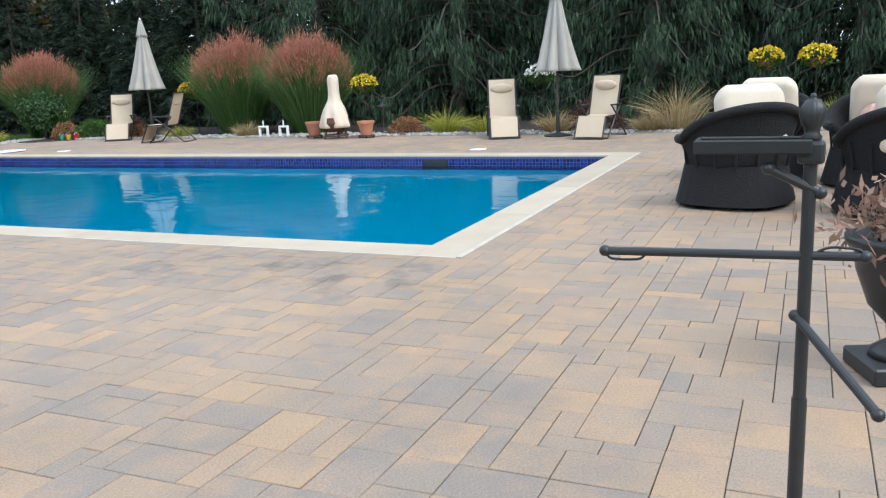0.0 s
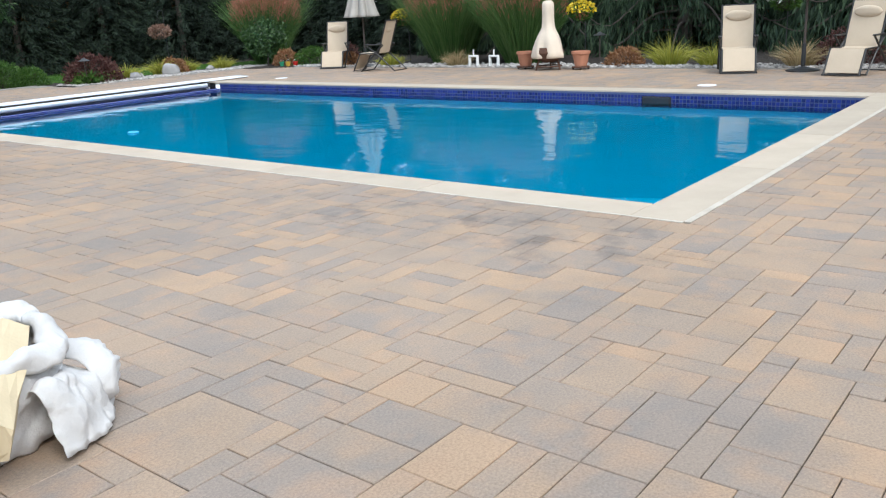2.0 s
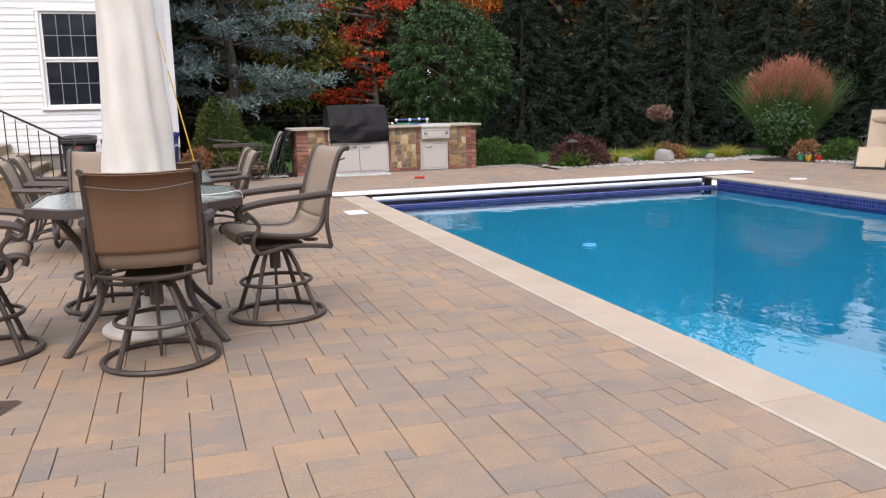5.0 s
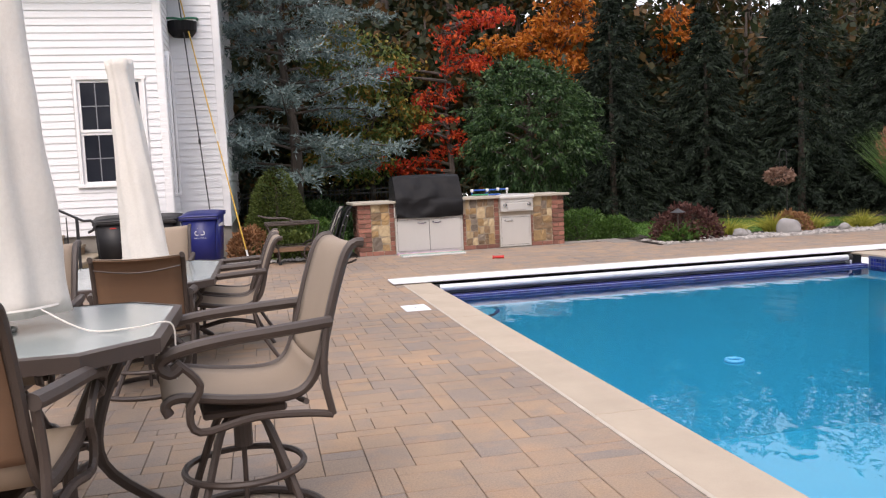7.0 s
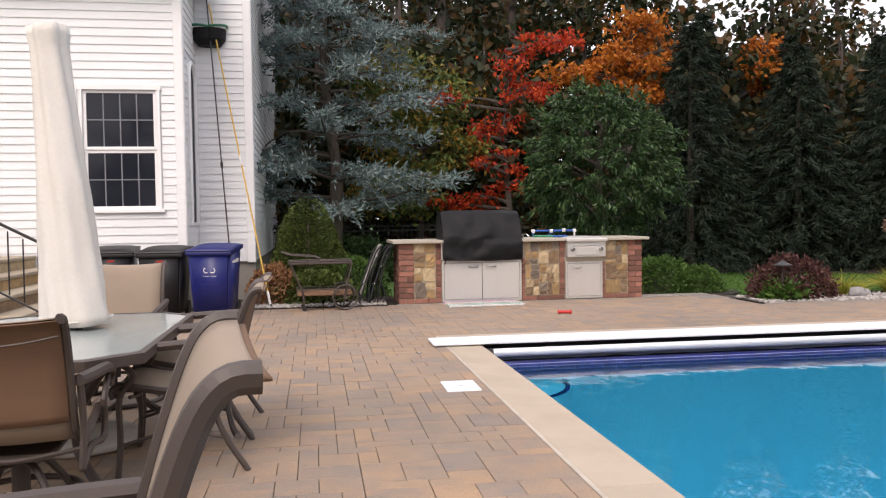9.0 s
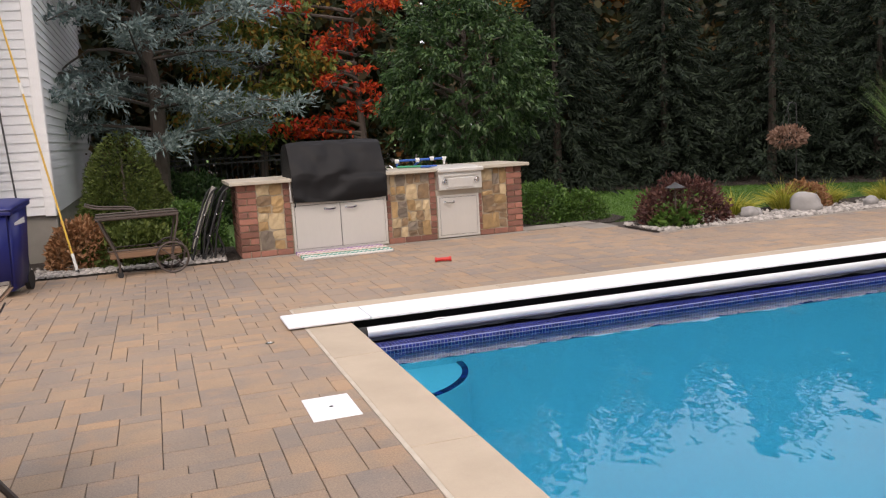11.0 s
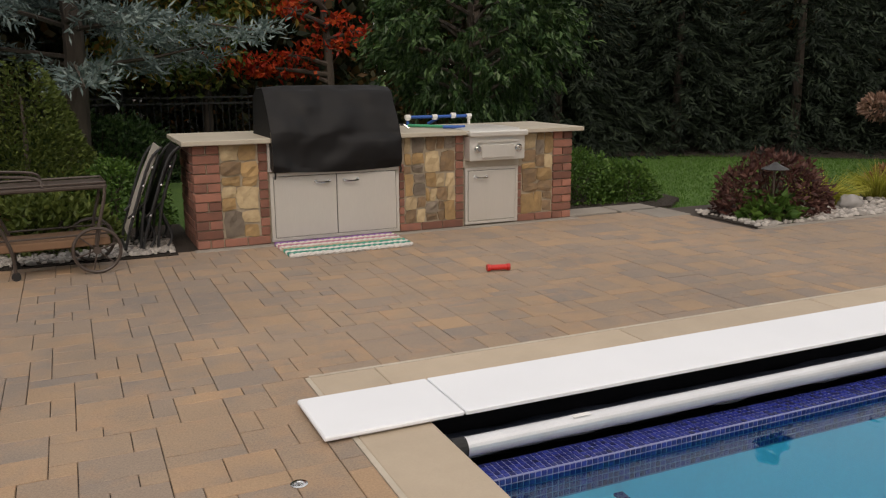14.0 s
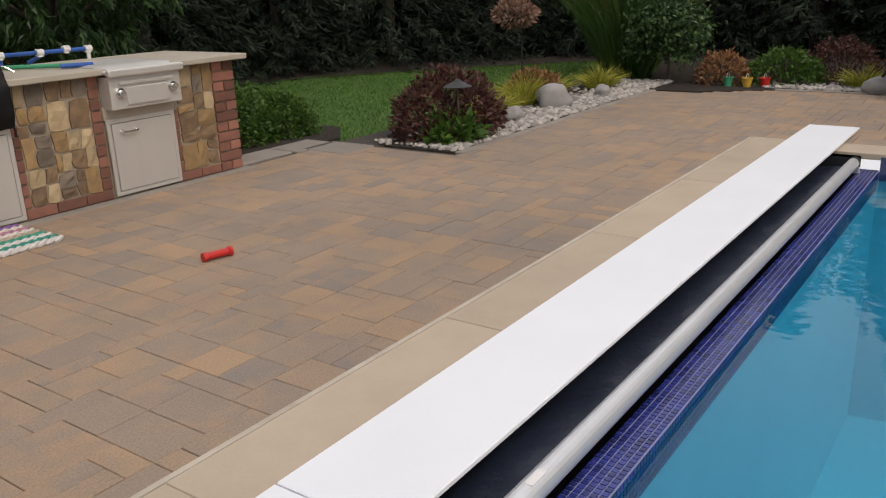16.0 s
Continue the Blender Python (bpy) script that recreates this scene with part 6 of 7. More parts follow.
def hanging_basket(x, y, zb, kind, extra=0.0):
    t = thing("hanging_basket", {"dead": "hanging basket of dried brown flowers on a hook", "mum": "hanging basket of yellow mums on a shepherd hook", "white_fl": "hanging basket of white flowers on a hook"}[kind], "flower basket", (x, y, 0), 0, "hanging baskets")
    rs = np.random.RandomState(int(x * 10 + y * 7) % 1000)
    part("hook", TUBE(curve([(0.16, 0, -0.05), (0.16, 0, zb + 0.35), (0.12, 0, zb + 0.52), (0.03, 0, zb + 0.52), (0.0, 0, zb + 0.44)], 4), 0.009, 6), M["black_metal"], t)
    part("basket", LATHE([(0.06, zb - 0.14), (0.14, zb - 0.08), (0.17, zb), (0.16, zb), (0.0005, zb - 0.02)], 18), M["terracotta"] if kind == "mum" else M["bark"], t)
    wires = bmesh.new()
    for k in range(3):
        a = k * 2.1
        rod(wires, (math.cos(a) * 0.16, math.sin(a) * 0.16, zb), (0, 0, zb + 0.44), 0.003, seg=4)
    part("wires", wires, M["black_metal"], t)
    n = 900
    u = unit(rs.normal(size=(n, 3)))
    P = u * rs.uniform(0.5, 1, (n, 1)) ** 0.4 * np.array([0.25, 0.25, 0.14]) + [0, 0, zb + 0.04]
    if kind != "dead":
        leaves("foliage", P * [0.9, 0.9, 1] - [0, 0, 0.03], u + rs.normal(size=(n, 3)) * 0.5, 0.06, 0.03, L["boxwood"], t)
        u2 = u[u[:, 2] > -0.2][::2]
        P2 = u2 * np.array([0.26, 0.26, 0.16]) + [0, 0, zb + 0.05]
        leaves("bloom", P2, u2 + rs.normal(size=u2.shape) * 0.8, 0.055, 0.05, L[kind], t)
    else:
        leaves("bloom", P, u + rs.normal(size=(n, 3)) * 0.6, 0.07, 0.03, L["dead"], t)


hanging_basket(7.84, 16.65, 0.98, "dead")
hanging_basket(10.9, 11.35, 1.02, "mum")
hanging_basket(10.9, 6.65, 1.0, "mum")
hanging_basket(10.4, 2.55, 1.05, "white_fl")
hanging_basket(10.4, -1.45, 1.16, "mum")
hanging_basket(10.4, -2.25, 1.16, "mum")

# ---- patio dining sets ----
def sling_chair(name, label, at, rz, swivel, seat_z, back_z, group):
    """Sling armchair facing +y: one curved sling in two side rails, arms, and a swivel ring base or four legs."""
    c = thing(name, label, "chair", at, rz, group)
    w = 0.245
    dz, bh = seat_z - 0.57, back_z - 1.13
    prof = [(0.265, 0.535 + dz), (0.275, 0.572 + dz), (0.22, 0.592 + dz), (0.05, 0.562 + dz), (-0.13, 0.55 + dz), (-0.215, 0.585 + dz), (-0.265, 0.70 + dz + bh * 0.2), (-0.315, 0.90 + bh * 0.6 + dz * 0.4), (-0.365, 1.07 + bh), (-0.40, 1.122 + bh), (-0.44, 1.128 + bh)]
    line = curve([(0, y, z) for y, z in prof], 4)
    n = len(line) - 1
    cut = next(k for k, p in enumerate(line) if p.z > seat_z + 0.08 and p.y < -0.2)

    def pt(u, v, k0, k1):
        k = k0 + v * (k1 - k0)
        i = min(int(k), n - 1)
        p = line[i].lerp(line[i + 1], k - i)
        return Vector(((u - 0.5) * 2 * w, p.y, p.z - 0.012 * (1 - (2 * u - 1) ** 2)))

    part("seat_sling", sheet(lambda u, v: pt(u, v, 0, cut), 6, 22, 0.007), M["sling"], c, "tan woven sling seat", True)
    # the back is tan in front and brown behind
    part("back_sling", sheet(lambda u, v: pt(u, v, cut, n), 6, 22, 0.004), M["sling"], c, "tan woven sling back", True)
    bk = sheet(lambda u, v: pt(u, v, cut, n) + Vector((0, -0.012, -0.008)), 6, 22, 0.004)
    part("back_sling_rear", bk, M["sling_back"], c, "brown woven rear of the sling", True)
    part("back_cord", TUBE([Vector(((u / 8 - 0.5) * 2 * w, line[n - 5].y - 0.024, line[n - 5].z - 0.05 - 0.03 * math.sin(u / 8 * math.pi))) for u in range(9)], 0.004, 5), M["bronze"], c)
    for s in (-1, 1):
        part("side_rail", TUBE([(s * (w + 0.012), p.y, p.z) for p in line], 0.016, 8, flat=1.25), M["bronze"], c)
        az = seat_z + 0.215
        arm = curve([(s * 0.285, -0.30, az + 0.02), (s * 0.30, -0.15, az + 0.012), (s * 0.31, 0.10, az - 0.004), (s * 0.305, 0.245, az - 0.03), (s * 0.30, 0.285, az - 0.065), (s * 0.30, 0.255, az - 0.095), (s * 0.298, 0.222, az - 0.075)], 5)
        part("armrest", TUBE(arm, [0.021] * 18 + [0.019] * (len(arm) - 18), 8, flat=1.2), M["bronze"], c)
        if swivel:
            sup = curve([(s * 0.298, 0.235, az - 0.06), (s * 0.29, 0.16, az - 0.15), (s * 0.285, 0.20, seat_z - 0.02), (s * 0.28, 0.17, seat_z - 0.10), (s * 0.275, -0.02, seat_z - 0.075), (s * 0.28, -0.20, seat_z - 0.085), (s * 0.285, -0.29, seat_z - 0.10)], 4)
            part("arm_support", TUBE(sup, 0.014, 7), M["bronze"], c)
            part("rear_support", TUBE(curve([(s * 0.285, -0.285, az + 0.01), (s * 0.29, -0.265, seat_z + 0.05), (s * 0.285, -0.29, seat_z - 0.10)], 4), 0.014, 7), M["bronze"], c)
        else:
            part("front_leg", TUBE(curve([(s * 0.30, 0.235, az - 0.07), (s * 0.285, 0.17, az - 0.14), (s * 0.285, 0.235, seat_z - 0.03), (s * 0.29, 0.235, 0.18), (s * 0.295, 0.25, 0.0)], 4), 0.015, 7), M["bronze"], c)
            part("rear_leg", TUBE(curve([(s * 0.285, -0.28, az + 0.015), (s * 0.285, -0.20, seat_z - 0.02), (s * 0.285, -0.24, 0.20), (s * 0.29, -0.36, 0.0)], 4), 0.015, 7), M["bronze"], c)
            part("stretcher", TUBE(curve([(s * 0.29, 0.235, 0.16), (s * 0.287, -0.02, 0.215), (s * 0.287, -0.255, 0.17)], 4), 0.010, 6), M["bronze"], c)
    for y, z in ((0.19, seat_z - 0.03), (-0.20, seat_z - 0.045)):
        part("cross_bar", TUBE(curve([(-0.27, y, z), (0, y, z - 0.035), (0.27, y, z)], 4), 0.011, 6), M["bronze"], c)
    if swivel:
        hz = seat_z - 0.10
        part("swivel_plate", BOX((0.30, 0.30, 0.03), (0, 0, hz + 0.015), 0.008), M["bronze"], c)
        part("hub", LATHE([(0.035, hz - 0.15), (0.035, hz - 0.02), (0.06, hz - 0.01), (0.06, hz + 0.005), (0.001, hz + 0.005)], 14), M["bronze"], c)
        fr = 0.5 * hz
        for k in range(4):
            a = radians(45 + 90 * k)
            cx, sy = math.cos(a), math.sin(a)
            part("leg", TUBE(curve([(cx * 0.035, sy * 0.035, hz - 0.03), (cx * 0.11, sy * 0.11, hz - 0.05), (cx * 0.20, sy * 0.20, fr), (cx * 0.285, sy * 0.285, 0.02)], 4), 0.015, 7), M["bronze"], c)
        part("foot_ring", ring(bmesh.new(), (0, 0, fr), 0.222, 0.013, 36, 7), M["bronze"], c)
        part("base_ring", ring(bmesh.new(), (0, 0, 0.016), 0.30, 0.016, 40, 7), M["bronze"], c)
        part("spindle", ROD((0, 0, 0.02), (0, 0, hz - 0.14), 0.010, seg=8), M["bronze"], c)
    return c


def patio_table(label, at, sx, sy, h, cham, rz=0):
    t = thing("patio_table", label, "table", at, rz)
    o = [(sx - cham, -sy), (sx, -sy + cham), (sx, sy - cham), (sx - cham, sy), (-sx + cham, sy), (-sx, sy - cham), (-sx, -sy + cham), (-sx + cham, -sy)]
    bm = bmesh.new()
    f = bm.faces.new([bm.verts.new((x * 0.965, y * 0.965, h - 0.004)) for x, y in o])
    r = bmesh.ops.extrude_face_region(bm, geom=[f])
    for v in r["geom"]:
        if isinstance(v, bmesh.types.BMVert):
            v.co.z -= 0.008
    part("glass_top", bm, M["glass"], t, "frosted grey-green glass top")
    bm = bmesh.new()
    rings = []
    for k, (s, z) in enumerate(((0.955, h), (1.0, h - 0.004), (1.0, h - 0.05), (0.955, h - 0.05))):
        rings.append([bm.verts.new((x * s, y * s, z)) for x, y in o])
    for a, b in zip(rings, rings[1:] + rings[:1]):
        for k in range(8):
            bm.faces.new((a[k], a[(k + 1) % 8], b[(k + 1) % 8], b[k]))
    part("rim", bm, M["bronze"], t)
    for s in (-1, 1):
        for e in (-1, 1):
            part("leg", TUBE(curve([(s * (sx - 0.16), e * (sy - 0.16), h - 0.05), (s * (sx - 0.30), e * (sy - 0.30), h * 0.6), (s * (sx - 0.32), e * (sy - 0.32), h * 0.3), (s * (sx - 0.14), e * (sy - 0.14), 0.0)], 5), 0.022, 8), M["bronze"], t)
    part("brace_ring", TUBE([(math.cos(k * math.pi / 14) * (sx - 0.30), math.sin(k * math.pi / 14) * (sy - 0.30), h * 0.42) for k in range(28)], 0.012, 6, True), M["bronze"], t)
    part("umbrella_ring", ring(bmesh.new(), (0, 0, h + 0.003), 0.05, 0.008, 20, 6), M["pvc"], t, "white plastic umbrella ring")
    return t


def covered_umbrella(at, z0, z1, r0, r1, seed, lean=0.0):
    u = thing("covered_umbrella", "closed patio umbrella in a white cloth cover", "umbrella", at, 0, "covered umbrellas")
    u.matrix_basis = u.matrix_basis @ pose(0, 0, 0, 0, lean, 0)
    n = 34
    prof, rs = [], random.Random(seed)
    for k in range(n + 1):
        f = k / n
        r = r0 + (r1 - r0) * f ** 0.9
        if f > 0.93:
            r *= 1.0 + 0.18 * math.sin((f - 0.93) / 0.07 * 1.9)
        prof.append((r, z0 + (z1 - z0) * f))
    prof.append((r1 * 0.55, z1 + 0.012))
    prof.append((0.001, z1 - 0.01))
    part("cloth_cover", LATHE(prof, 48, wave=lambda a, i: 1 + 0.13 * math.sin(a * 3 + seed + i * 0.05) + 0.07 * math.sin(a * 7 + i * 0.14 + seed) + 0.08 * noise.noise(Vector((math.cos(a) * 2, math.sin(a) * 2, i * 0.22 + seed)))), M["canvas"], u, "white canvas cover", True)
    part("pole", ROD((0, 0, 0.06), (0, 0, z1 - 0.15), 0.019, seg=12), M["bronze"], u)
    part("base", LATHE([(0.26, 0.0), (0.275, 0.02), (0.27, 0.045), (0.235, 0.055), (0.225, 0.075), (0.17, 0.082), (0.16, 0.10), (0.10, 0.108), (0.09, 0.13), (0.045, 0.14), (0.04, 0.22), (0.001, 0.22)], 36), M["base_cream"], u, "ridged cream resin base", True)
    part("hem_cord", ring(bmesh.new(), (0, 0, z0 + 0.03), r0 * 1.02, 0.006, 30, 5), M["canvas"], u)
    return u


T1, T2 = (-2.56, 5.98, 0), (-2.62, 9.55, 0)
patio_table("rectangular patio table with frosted glass top", T1, 0.57, 0.57, 0.83, 0.20)
patio_table("long patio dining table with frosted glass top", T2, 0.62, 0.95, 0.66, 0.20)
covered_umbrella(T1, 0.885, 2.75, 0.20, 0.112, 1.0)
covered_umbrella((-2.49, 9.80, 0), 0.675, 2.31, 0.172, 0.088, 4.0, -4.2)
ST, DC = "tan sling swivel bar stool with brown bronze frame", "tan sling patio dining armchair with brown bronze frame"
sling_chair("swivel_stool", ST, (-1.775, 6.08, 0), 98, True, 0.56, 1.07, "swivel bar stools")
sling_chair("swivel_stool", ST, (-2.49, 5.34, 0), -3, True, 0.56, 1.05, "swivel bar stools")
sling_chair("swivel_stool", ST, (-3.44, 5.82, 0), -84, True, 0.56, 1.05, "swivel bar stools")
sling_chair("swivel_stool", ST, (-2.82, 6.79, 0), 176, True, 0.56, 1.05, "swivel bar stools")
sling_chair("swivel_chair", "low swivel sling dining chair with brown frame", (-2.42, 8.48, 0), 4, True, 0.42, 0.90, "dining chairs")
sling_chair("swivel_chair", "low swivel sling dining chair with brown frame", (-2.62, 10.95, 0), 178, True, 0.42, 0.93, "dining chairs")
for x, y, rz in ((-1.96, 9.42, 92), (-1.97, 10.10, 88), (-3.42, 9.15, -90), (-3.42, 9.95, -88)):
    sling_chair("dining_chair", DC, (x, y, 0), rz, False, 0.42, 0.89, "dining chairs")
cord = thing("umbrella_cord", "loose white umbrella cord over the table edge", "cord")
part("cord", TUBE(curve([(-2.39, 5.86, 0.91), (-2.24, 5.81, 0.836), (-2.09, 5.78, 0.838), (-1.983, 5.84, 0.836), (-1.973, 5.86, 0.74), (-1.978, 5.88, 0.63)], 5), 0.0032, 6), M["canvas"], cord)

# ---- far side: loungers, umbrellas, chiminea ----
def lounger(at, rz):
    c = thing("zero_gravity_lounger", "beige sling folding recliner with grey frame", "lounge chair", at, rz, "folding recliners")
    c.matrix_basis = c.matrix_basis @ Matrix.Diagonal((0.87, 0.9, 0.9, 1))
    w = 0.27
    foot = lambda u, v: Vector(((u - .5) * 2 * w, 0.60 - 0.17 * v, 0.05 + 0.36 * v + 0.012 * math.sin(v * 3.1)))
    seat = lambda u, v: Vector(((u - .5) * 2 * w, 0.43 - 0.50 * v, 0.415 - 0.03 * math.sin(v * 3.1)))
    back = lambda u, v: Vector(((u - .5) * 2 * w, -0.08 - 0.24 * v, 0.42 + 0.72 * v))
    for nm, f in (("footrest", foot), ("seat", seat), ("backrest", back)):
        part(nm, sheet(f, 6, 8, 0.012), M["lounge_sling"], c)
    part("pillow", blob(bmesh.new(), (0, -0.225, 0.97), (0.23, 0.045, 0.095), 0.05, 2, 3), M["lounge_sling"], c, "padded head pillow", True)
    for s in (-1, 1):
        x = s * (w + 0.02)
        part("body_rail", TUBE([(x, 0.62, 0.02), (x, 0.43, 0.41), (x, -0.08, 0.42), (x, -0.33, 1.15)], 0.018, 7), M["lounge_frame"], c)
        part("leg", TUBE([(x + s * .02, 0.40, 0.0), (x + s * .02, 0.10, 0.33), (x + s * .02, -0.22, 0.60)], 0.017, 7), M["lounge_frame"], c)
        part("leg", TUBE([(x + s * .03, -0.50, 0.0), (x + s * .03, -0.12, 0.34), (x + s * .03, 0.22, 0.60)], 0.017, 7), M["lounge_frame"], c)
        part("armrest", BOX((0.06, 0.46, 0.028), (x + s * .03, 0.02, 0.615), 0.012, seg=2), M["lounge_frame"], c)
    for y, z in ((0.62, 0.02), (0.40, 0.012), (-0.50, 0.012)):
        part("cross_bar", ROD((-w - 0.05, y, z), (w + 0.05, y, z), 0.012, seg=7), M["lounge_frame"], c)
    part("top_bar", ROD((-w - 0.02, -0.33, 1.15), (w + 0.02, -0.33, 1.15), 0.013, seg=7), M["lounge_frame"], c)


lounger((9.35, 2.95, 0), 112)
lounger((9.15, 1.10, 0), 80)
lounger((9.85, 12.6, 0), 120)
lounger((9.1, 10.5, 0), 14)


def closed_umbrella(at, z0, z1, r0):
    u = thing("closed_umbrella", "closed grey market umbrella with scalloped hem", "umbrella", at, 0, "grey umbrellas")
    n = 26
    prof = [(r0 * (1 - 0.80 * (k / n) ** 0.85), z0 + (z1 - z0 - 0.28) * k / n) for k in range(n + 1)]
    fold = lambda a, i: 0.80 + 0.42 * (abs(math.cos(a * 4)) - 0.4) * (1 - i / 60) + 0.06 * math.sin(a * 3 + i * 0.12)
    part("canopy", LATHE(prof, 64, wave=fold), M["umb_grey"], u, "grey folded canopy", True)
    part("vent_cap", LATHE([(0.115, z1 - 0.42), (0.10, z1 - 0.36), (0.055, z1 - 0.16), (0.03, z1 - 0.06), (0.001, z1 - 0.05)], 48, wave=lambda a, i: 1 + 0.16 * math.cos(a * 8)), M["umb_grey"], u, "pleated top cap", True)
    part("pole", ROD((0, 0, 0.05), (0, 0, z1 - 0.05), 0.02, seg=10), M["bronze"], u)
    part("finial", LATHE([(0.012, z1 - 0.06), (0.026, z1 - 0.03), (0.012, z1), (0.001, z1 + 0.005)], 12), M["pvc"], u)
    part("base", LATHE([(0.25, 0), (0.25, 0.02), (0.10, 0.05), (0.035, 0.07), (0.03, 0.42), (0.001, 0.42)], 26), M["black_metal"], u)


closed_umbrella((10.0, 11.82, 0), 1.12, 2.72, 0.40)
closed_umbrella((9.45, 1.95, 0), 1.14, 2.78, 0.40)

ch = thing("covered_chiminea", "chiminea under a cream cloth cover on a rusty stand", "chiminea", (9.45, 6.55, 0))
part("cloth_cover", LATHE([(0.285, 0.22), (0.30, 0.26), (0.285, 0.34), (0.26, 0.44), (0.235, 0.54), (0.20, 0.63), (0.155, 0.71), (0.125, 0.78), (0.115, 0.88), (0.11, 1.0), (0.112, 1.12), (0.108, 1.20), (0.09, 1.245), (0.05, 1.26), (0.001, 1.262)], 60, wave=lambda a, i: 1 + (0.11 * math.sin(a * 3 + 1 + i * 0.12) + 0.07 * math.sin(a * 7 + i * 0.35) + 0.10 * noise.noise(Vector((math.cos(a) * 2.2, math.sin(a) * 2.2, i * 0.5)))) * max(0.25, 1 - i / 10)), M["cushion"], ch, "cream fitted cloth cover", True)
part("bowl", LATHE([(0.10, 0.14), (0.24, 0.20), (0.29, 0.32), (0.26, 0.42), (0.001, 0.43)], 24), M["rust"], ch)
for k in range(3):
    a = 2.1 * k + 0.4
    part("leg", TUBE([(math.cos(a) * .18, math.sin(a) * .18, 0.22), (math.cos(a) * .24, math.sin(a) * .24, 0.08), (math.cos(a) * .26, math.sin(a) * .26, 0.0)], 0.02, 6), M["rust"], ch)
part("stand_ring", ring(bmesh.new(), (0, 0, 0.07), 0.24, 0.014, 24, 6), M["rust"], ch)
for x, y in ((9.62, 7.18), (9.55, 5.92)):
    p = thing("terracotta_pot", "terracotta flower pot on a wheeled stand", "flower pot", (x, y, 0), 0, "terracotta pots")
    part("pot", LATHE([(0.11, 0.06), (0.155, 0.28), (0.175, 0.285), (0.175, 0.335), (0.155, 0.335), (0.14, 0.29), (0.001, 0.28)], 24), M["terracotta"], p)
    part("stand", LATHE([(0.17, 0.035), (0.17, 0.058), (0.001, 0.058)], 20), M["rust"], p)
    for k in range(4):
        a = k * math.pi / 2 + 0.5
        part("caster", blob(bmesh.new(), (math.cos(a) * .14, math.sin(a) * .14, 0.02), (0.02, 0.02, 0.02), 0, 1, 2), M["rubber"], p)
vf = thing("pvc_water_toy", "white pvc pipe fittings standing at the gravel edge", "pipe frame", (10.0, 8.45, 0))
for s in (-0.26, 0.26):
    part("loop", TUBE([(0, s - 0.1, 0.0), (0, s - 0.1, 0.22), (0, s + 0.1, 0.22), (0, s + 0.1, 0.0)], 0.035, 8), M["pvc"], vf)
    part("riser", ROD((0, s, 0.22), (0, s, 0.36), 0.016, seg=8), M["pvc"], vf)
for k, (x, y, m) in enumerate(((10.0, 14.75, "pipe_green"), (9.98, 14.5, "yellow_pole"), (10.05, 14.3, "red_paint"))):
    t = thing("toy_bucket", ("green", "yellow", "red")[k] + " plastic toy bucket at the bed's edge", "toy", (x, y, 0), 0, "toy buckets")
    t.matrix_basis = t.matrix_basis @ Matrix.Diagonal((0.65, 0.65, 0.65, 1))
    part("bucket", LATHE([(0.07, 0.0), (0.10, 0.16), (0.108, 0.165), (0.108, 0.185), (0.095, 0.185), (0.066, 0.02), (0.001, 0.02)], 20), M[m], t)
    part("bail", TUBE([(math.cos(k * math.pi / 10) * .10, 0, 0.17 + math.sin(k * math.pi / 10) * .09) for k in range(11)], 0.005, 5), M["pvc"], t)


# ---- wicker seating ----
def wicker_chair(at, rz, pillow=False):
    c = thing("wicker_armchair", "black wicker swivel armchair with cream cushions", "armchair", at, rz, "wicker armchairs")
    A = radians(118)

    def shell(u, v):
        a = -A + 2 * A * u
        back = max(0, math.cos(a)) ** 0.8
        top = 0.57 + 0.28 * back
        z = 0.34 + (top - 0.34) * v
        r = 0.40 + 0.05 * v + 0.03 * v * v
        return Vector((math.sin(a) * r, -math.cos(a) * r * 1.0 - 0.04 * v * back, z))

    part("shell", sheet(shell, 40, 10, 0.045), M["wicker"], c, "woven black wicker shell", True)
    part("rim", TUBE([shell(k / 40, 1.0) for k in range(41)], 0.04, 8), M["wicker"], c, "rolled wicker rim", True)
    part("skirt", LATHE([(0.49, 0.035), (0.47, 0.12), (0.43, 0.30), (0.42, 0.36), (0.30, 0.37), (0.001, 0.37)], 32, wave=lambda a, i: 1 + 0.05 * math.cos(4 * a)), M["wicker"], c, "flared wicker skirt")
    part("swivel_base", LATHE([(0.30, 0.0), (0.30, 0.02), (0.24, 0.045), (0.001, 0.05)], 24), M["black_metal"], c)
    part("seat_cushion", BOX((0.60, 0.60, 0.16), (0, 0.06, 0.45), 0.078, seg=5), M["cushion"], c, "cream seat cushion", True)
    bc = BOX((0.58, 0.21, 0.60), (0, -0.26, 0.77), 0.10, Matrix.Rotation(radians(-12), 4, "X"), 6)
    for v in bc.verts:
        top = max(0.0, (v.co.z - 0.66) / 0.40)
        v.co.z -= 0.10 * top * (v.co.x / 0.29) ** 2
    part("back_cushion", bc, M["cushion"], c, "cream back cushion", True)
    for k in range(9):
        a = -A * 0.8 + 1.6 * A * k / 8
        part("stake", ROD((math.sin(a) * .425, -math.cos(a) * .425, 0.34), (math.sin(a) * .455, -math.cos(a) * .455, 0.58), 0.012, seg=5), M["wicker"], c)
    if pillow:
        part("scatter_pillow", blob(bmesh.new(), (0.02, -0.12, 0.62), (0.19, 0.07, 0.15), 0.06, 2, 3), mat("floral_pillow", (0.60, 0.45, 0.36), (0.42, 0.12, 0.12), 22, 0.9), c, "floral scatter pillow", True)


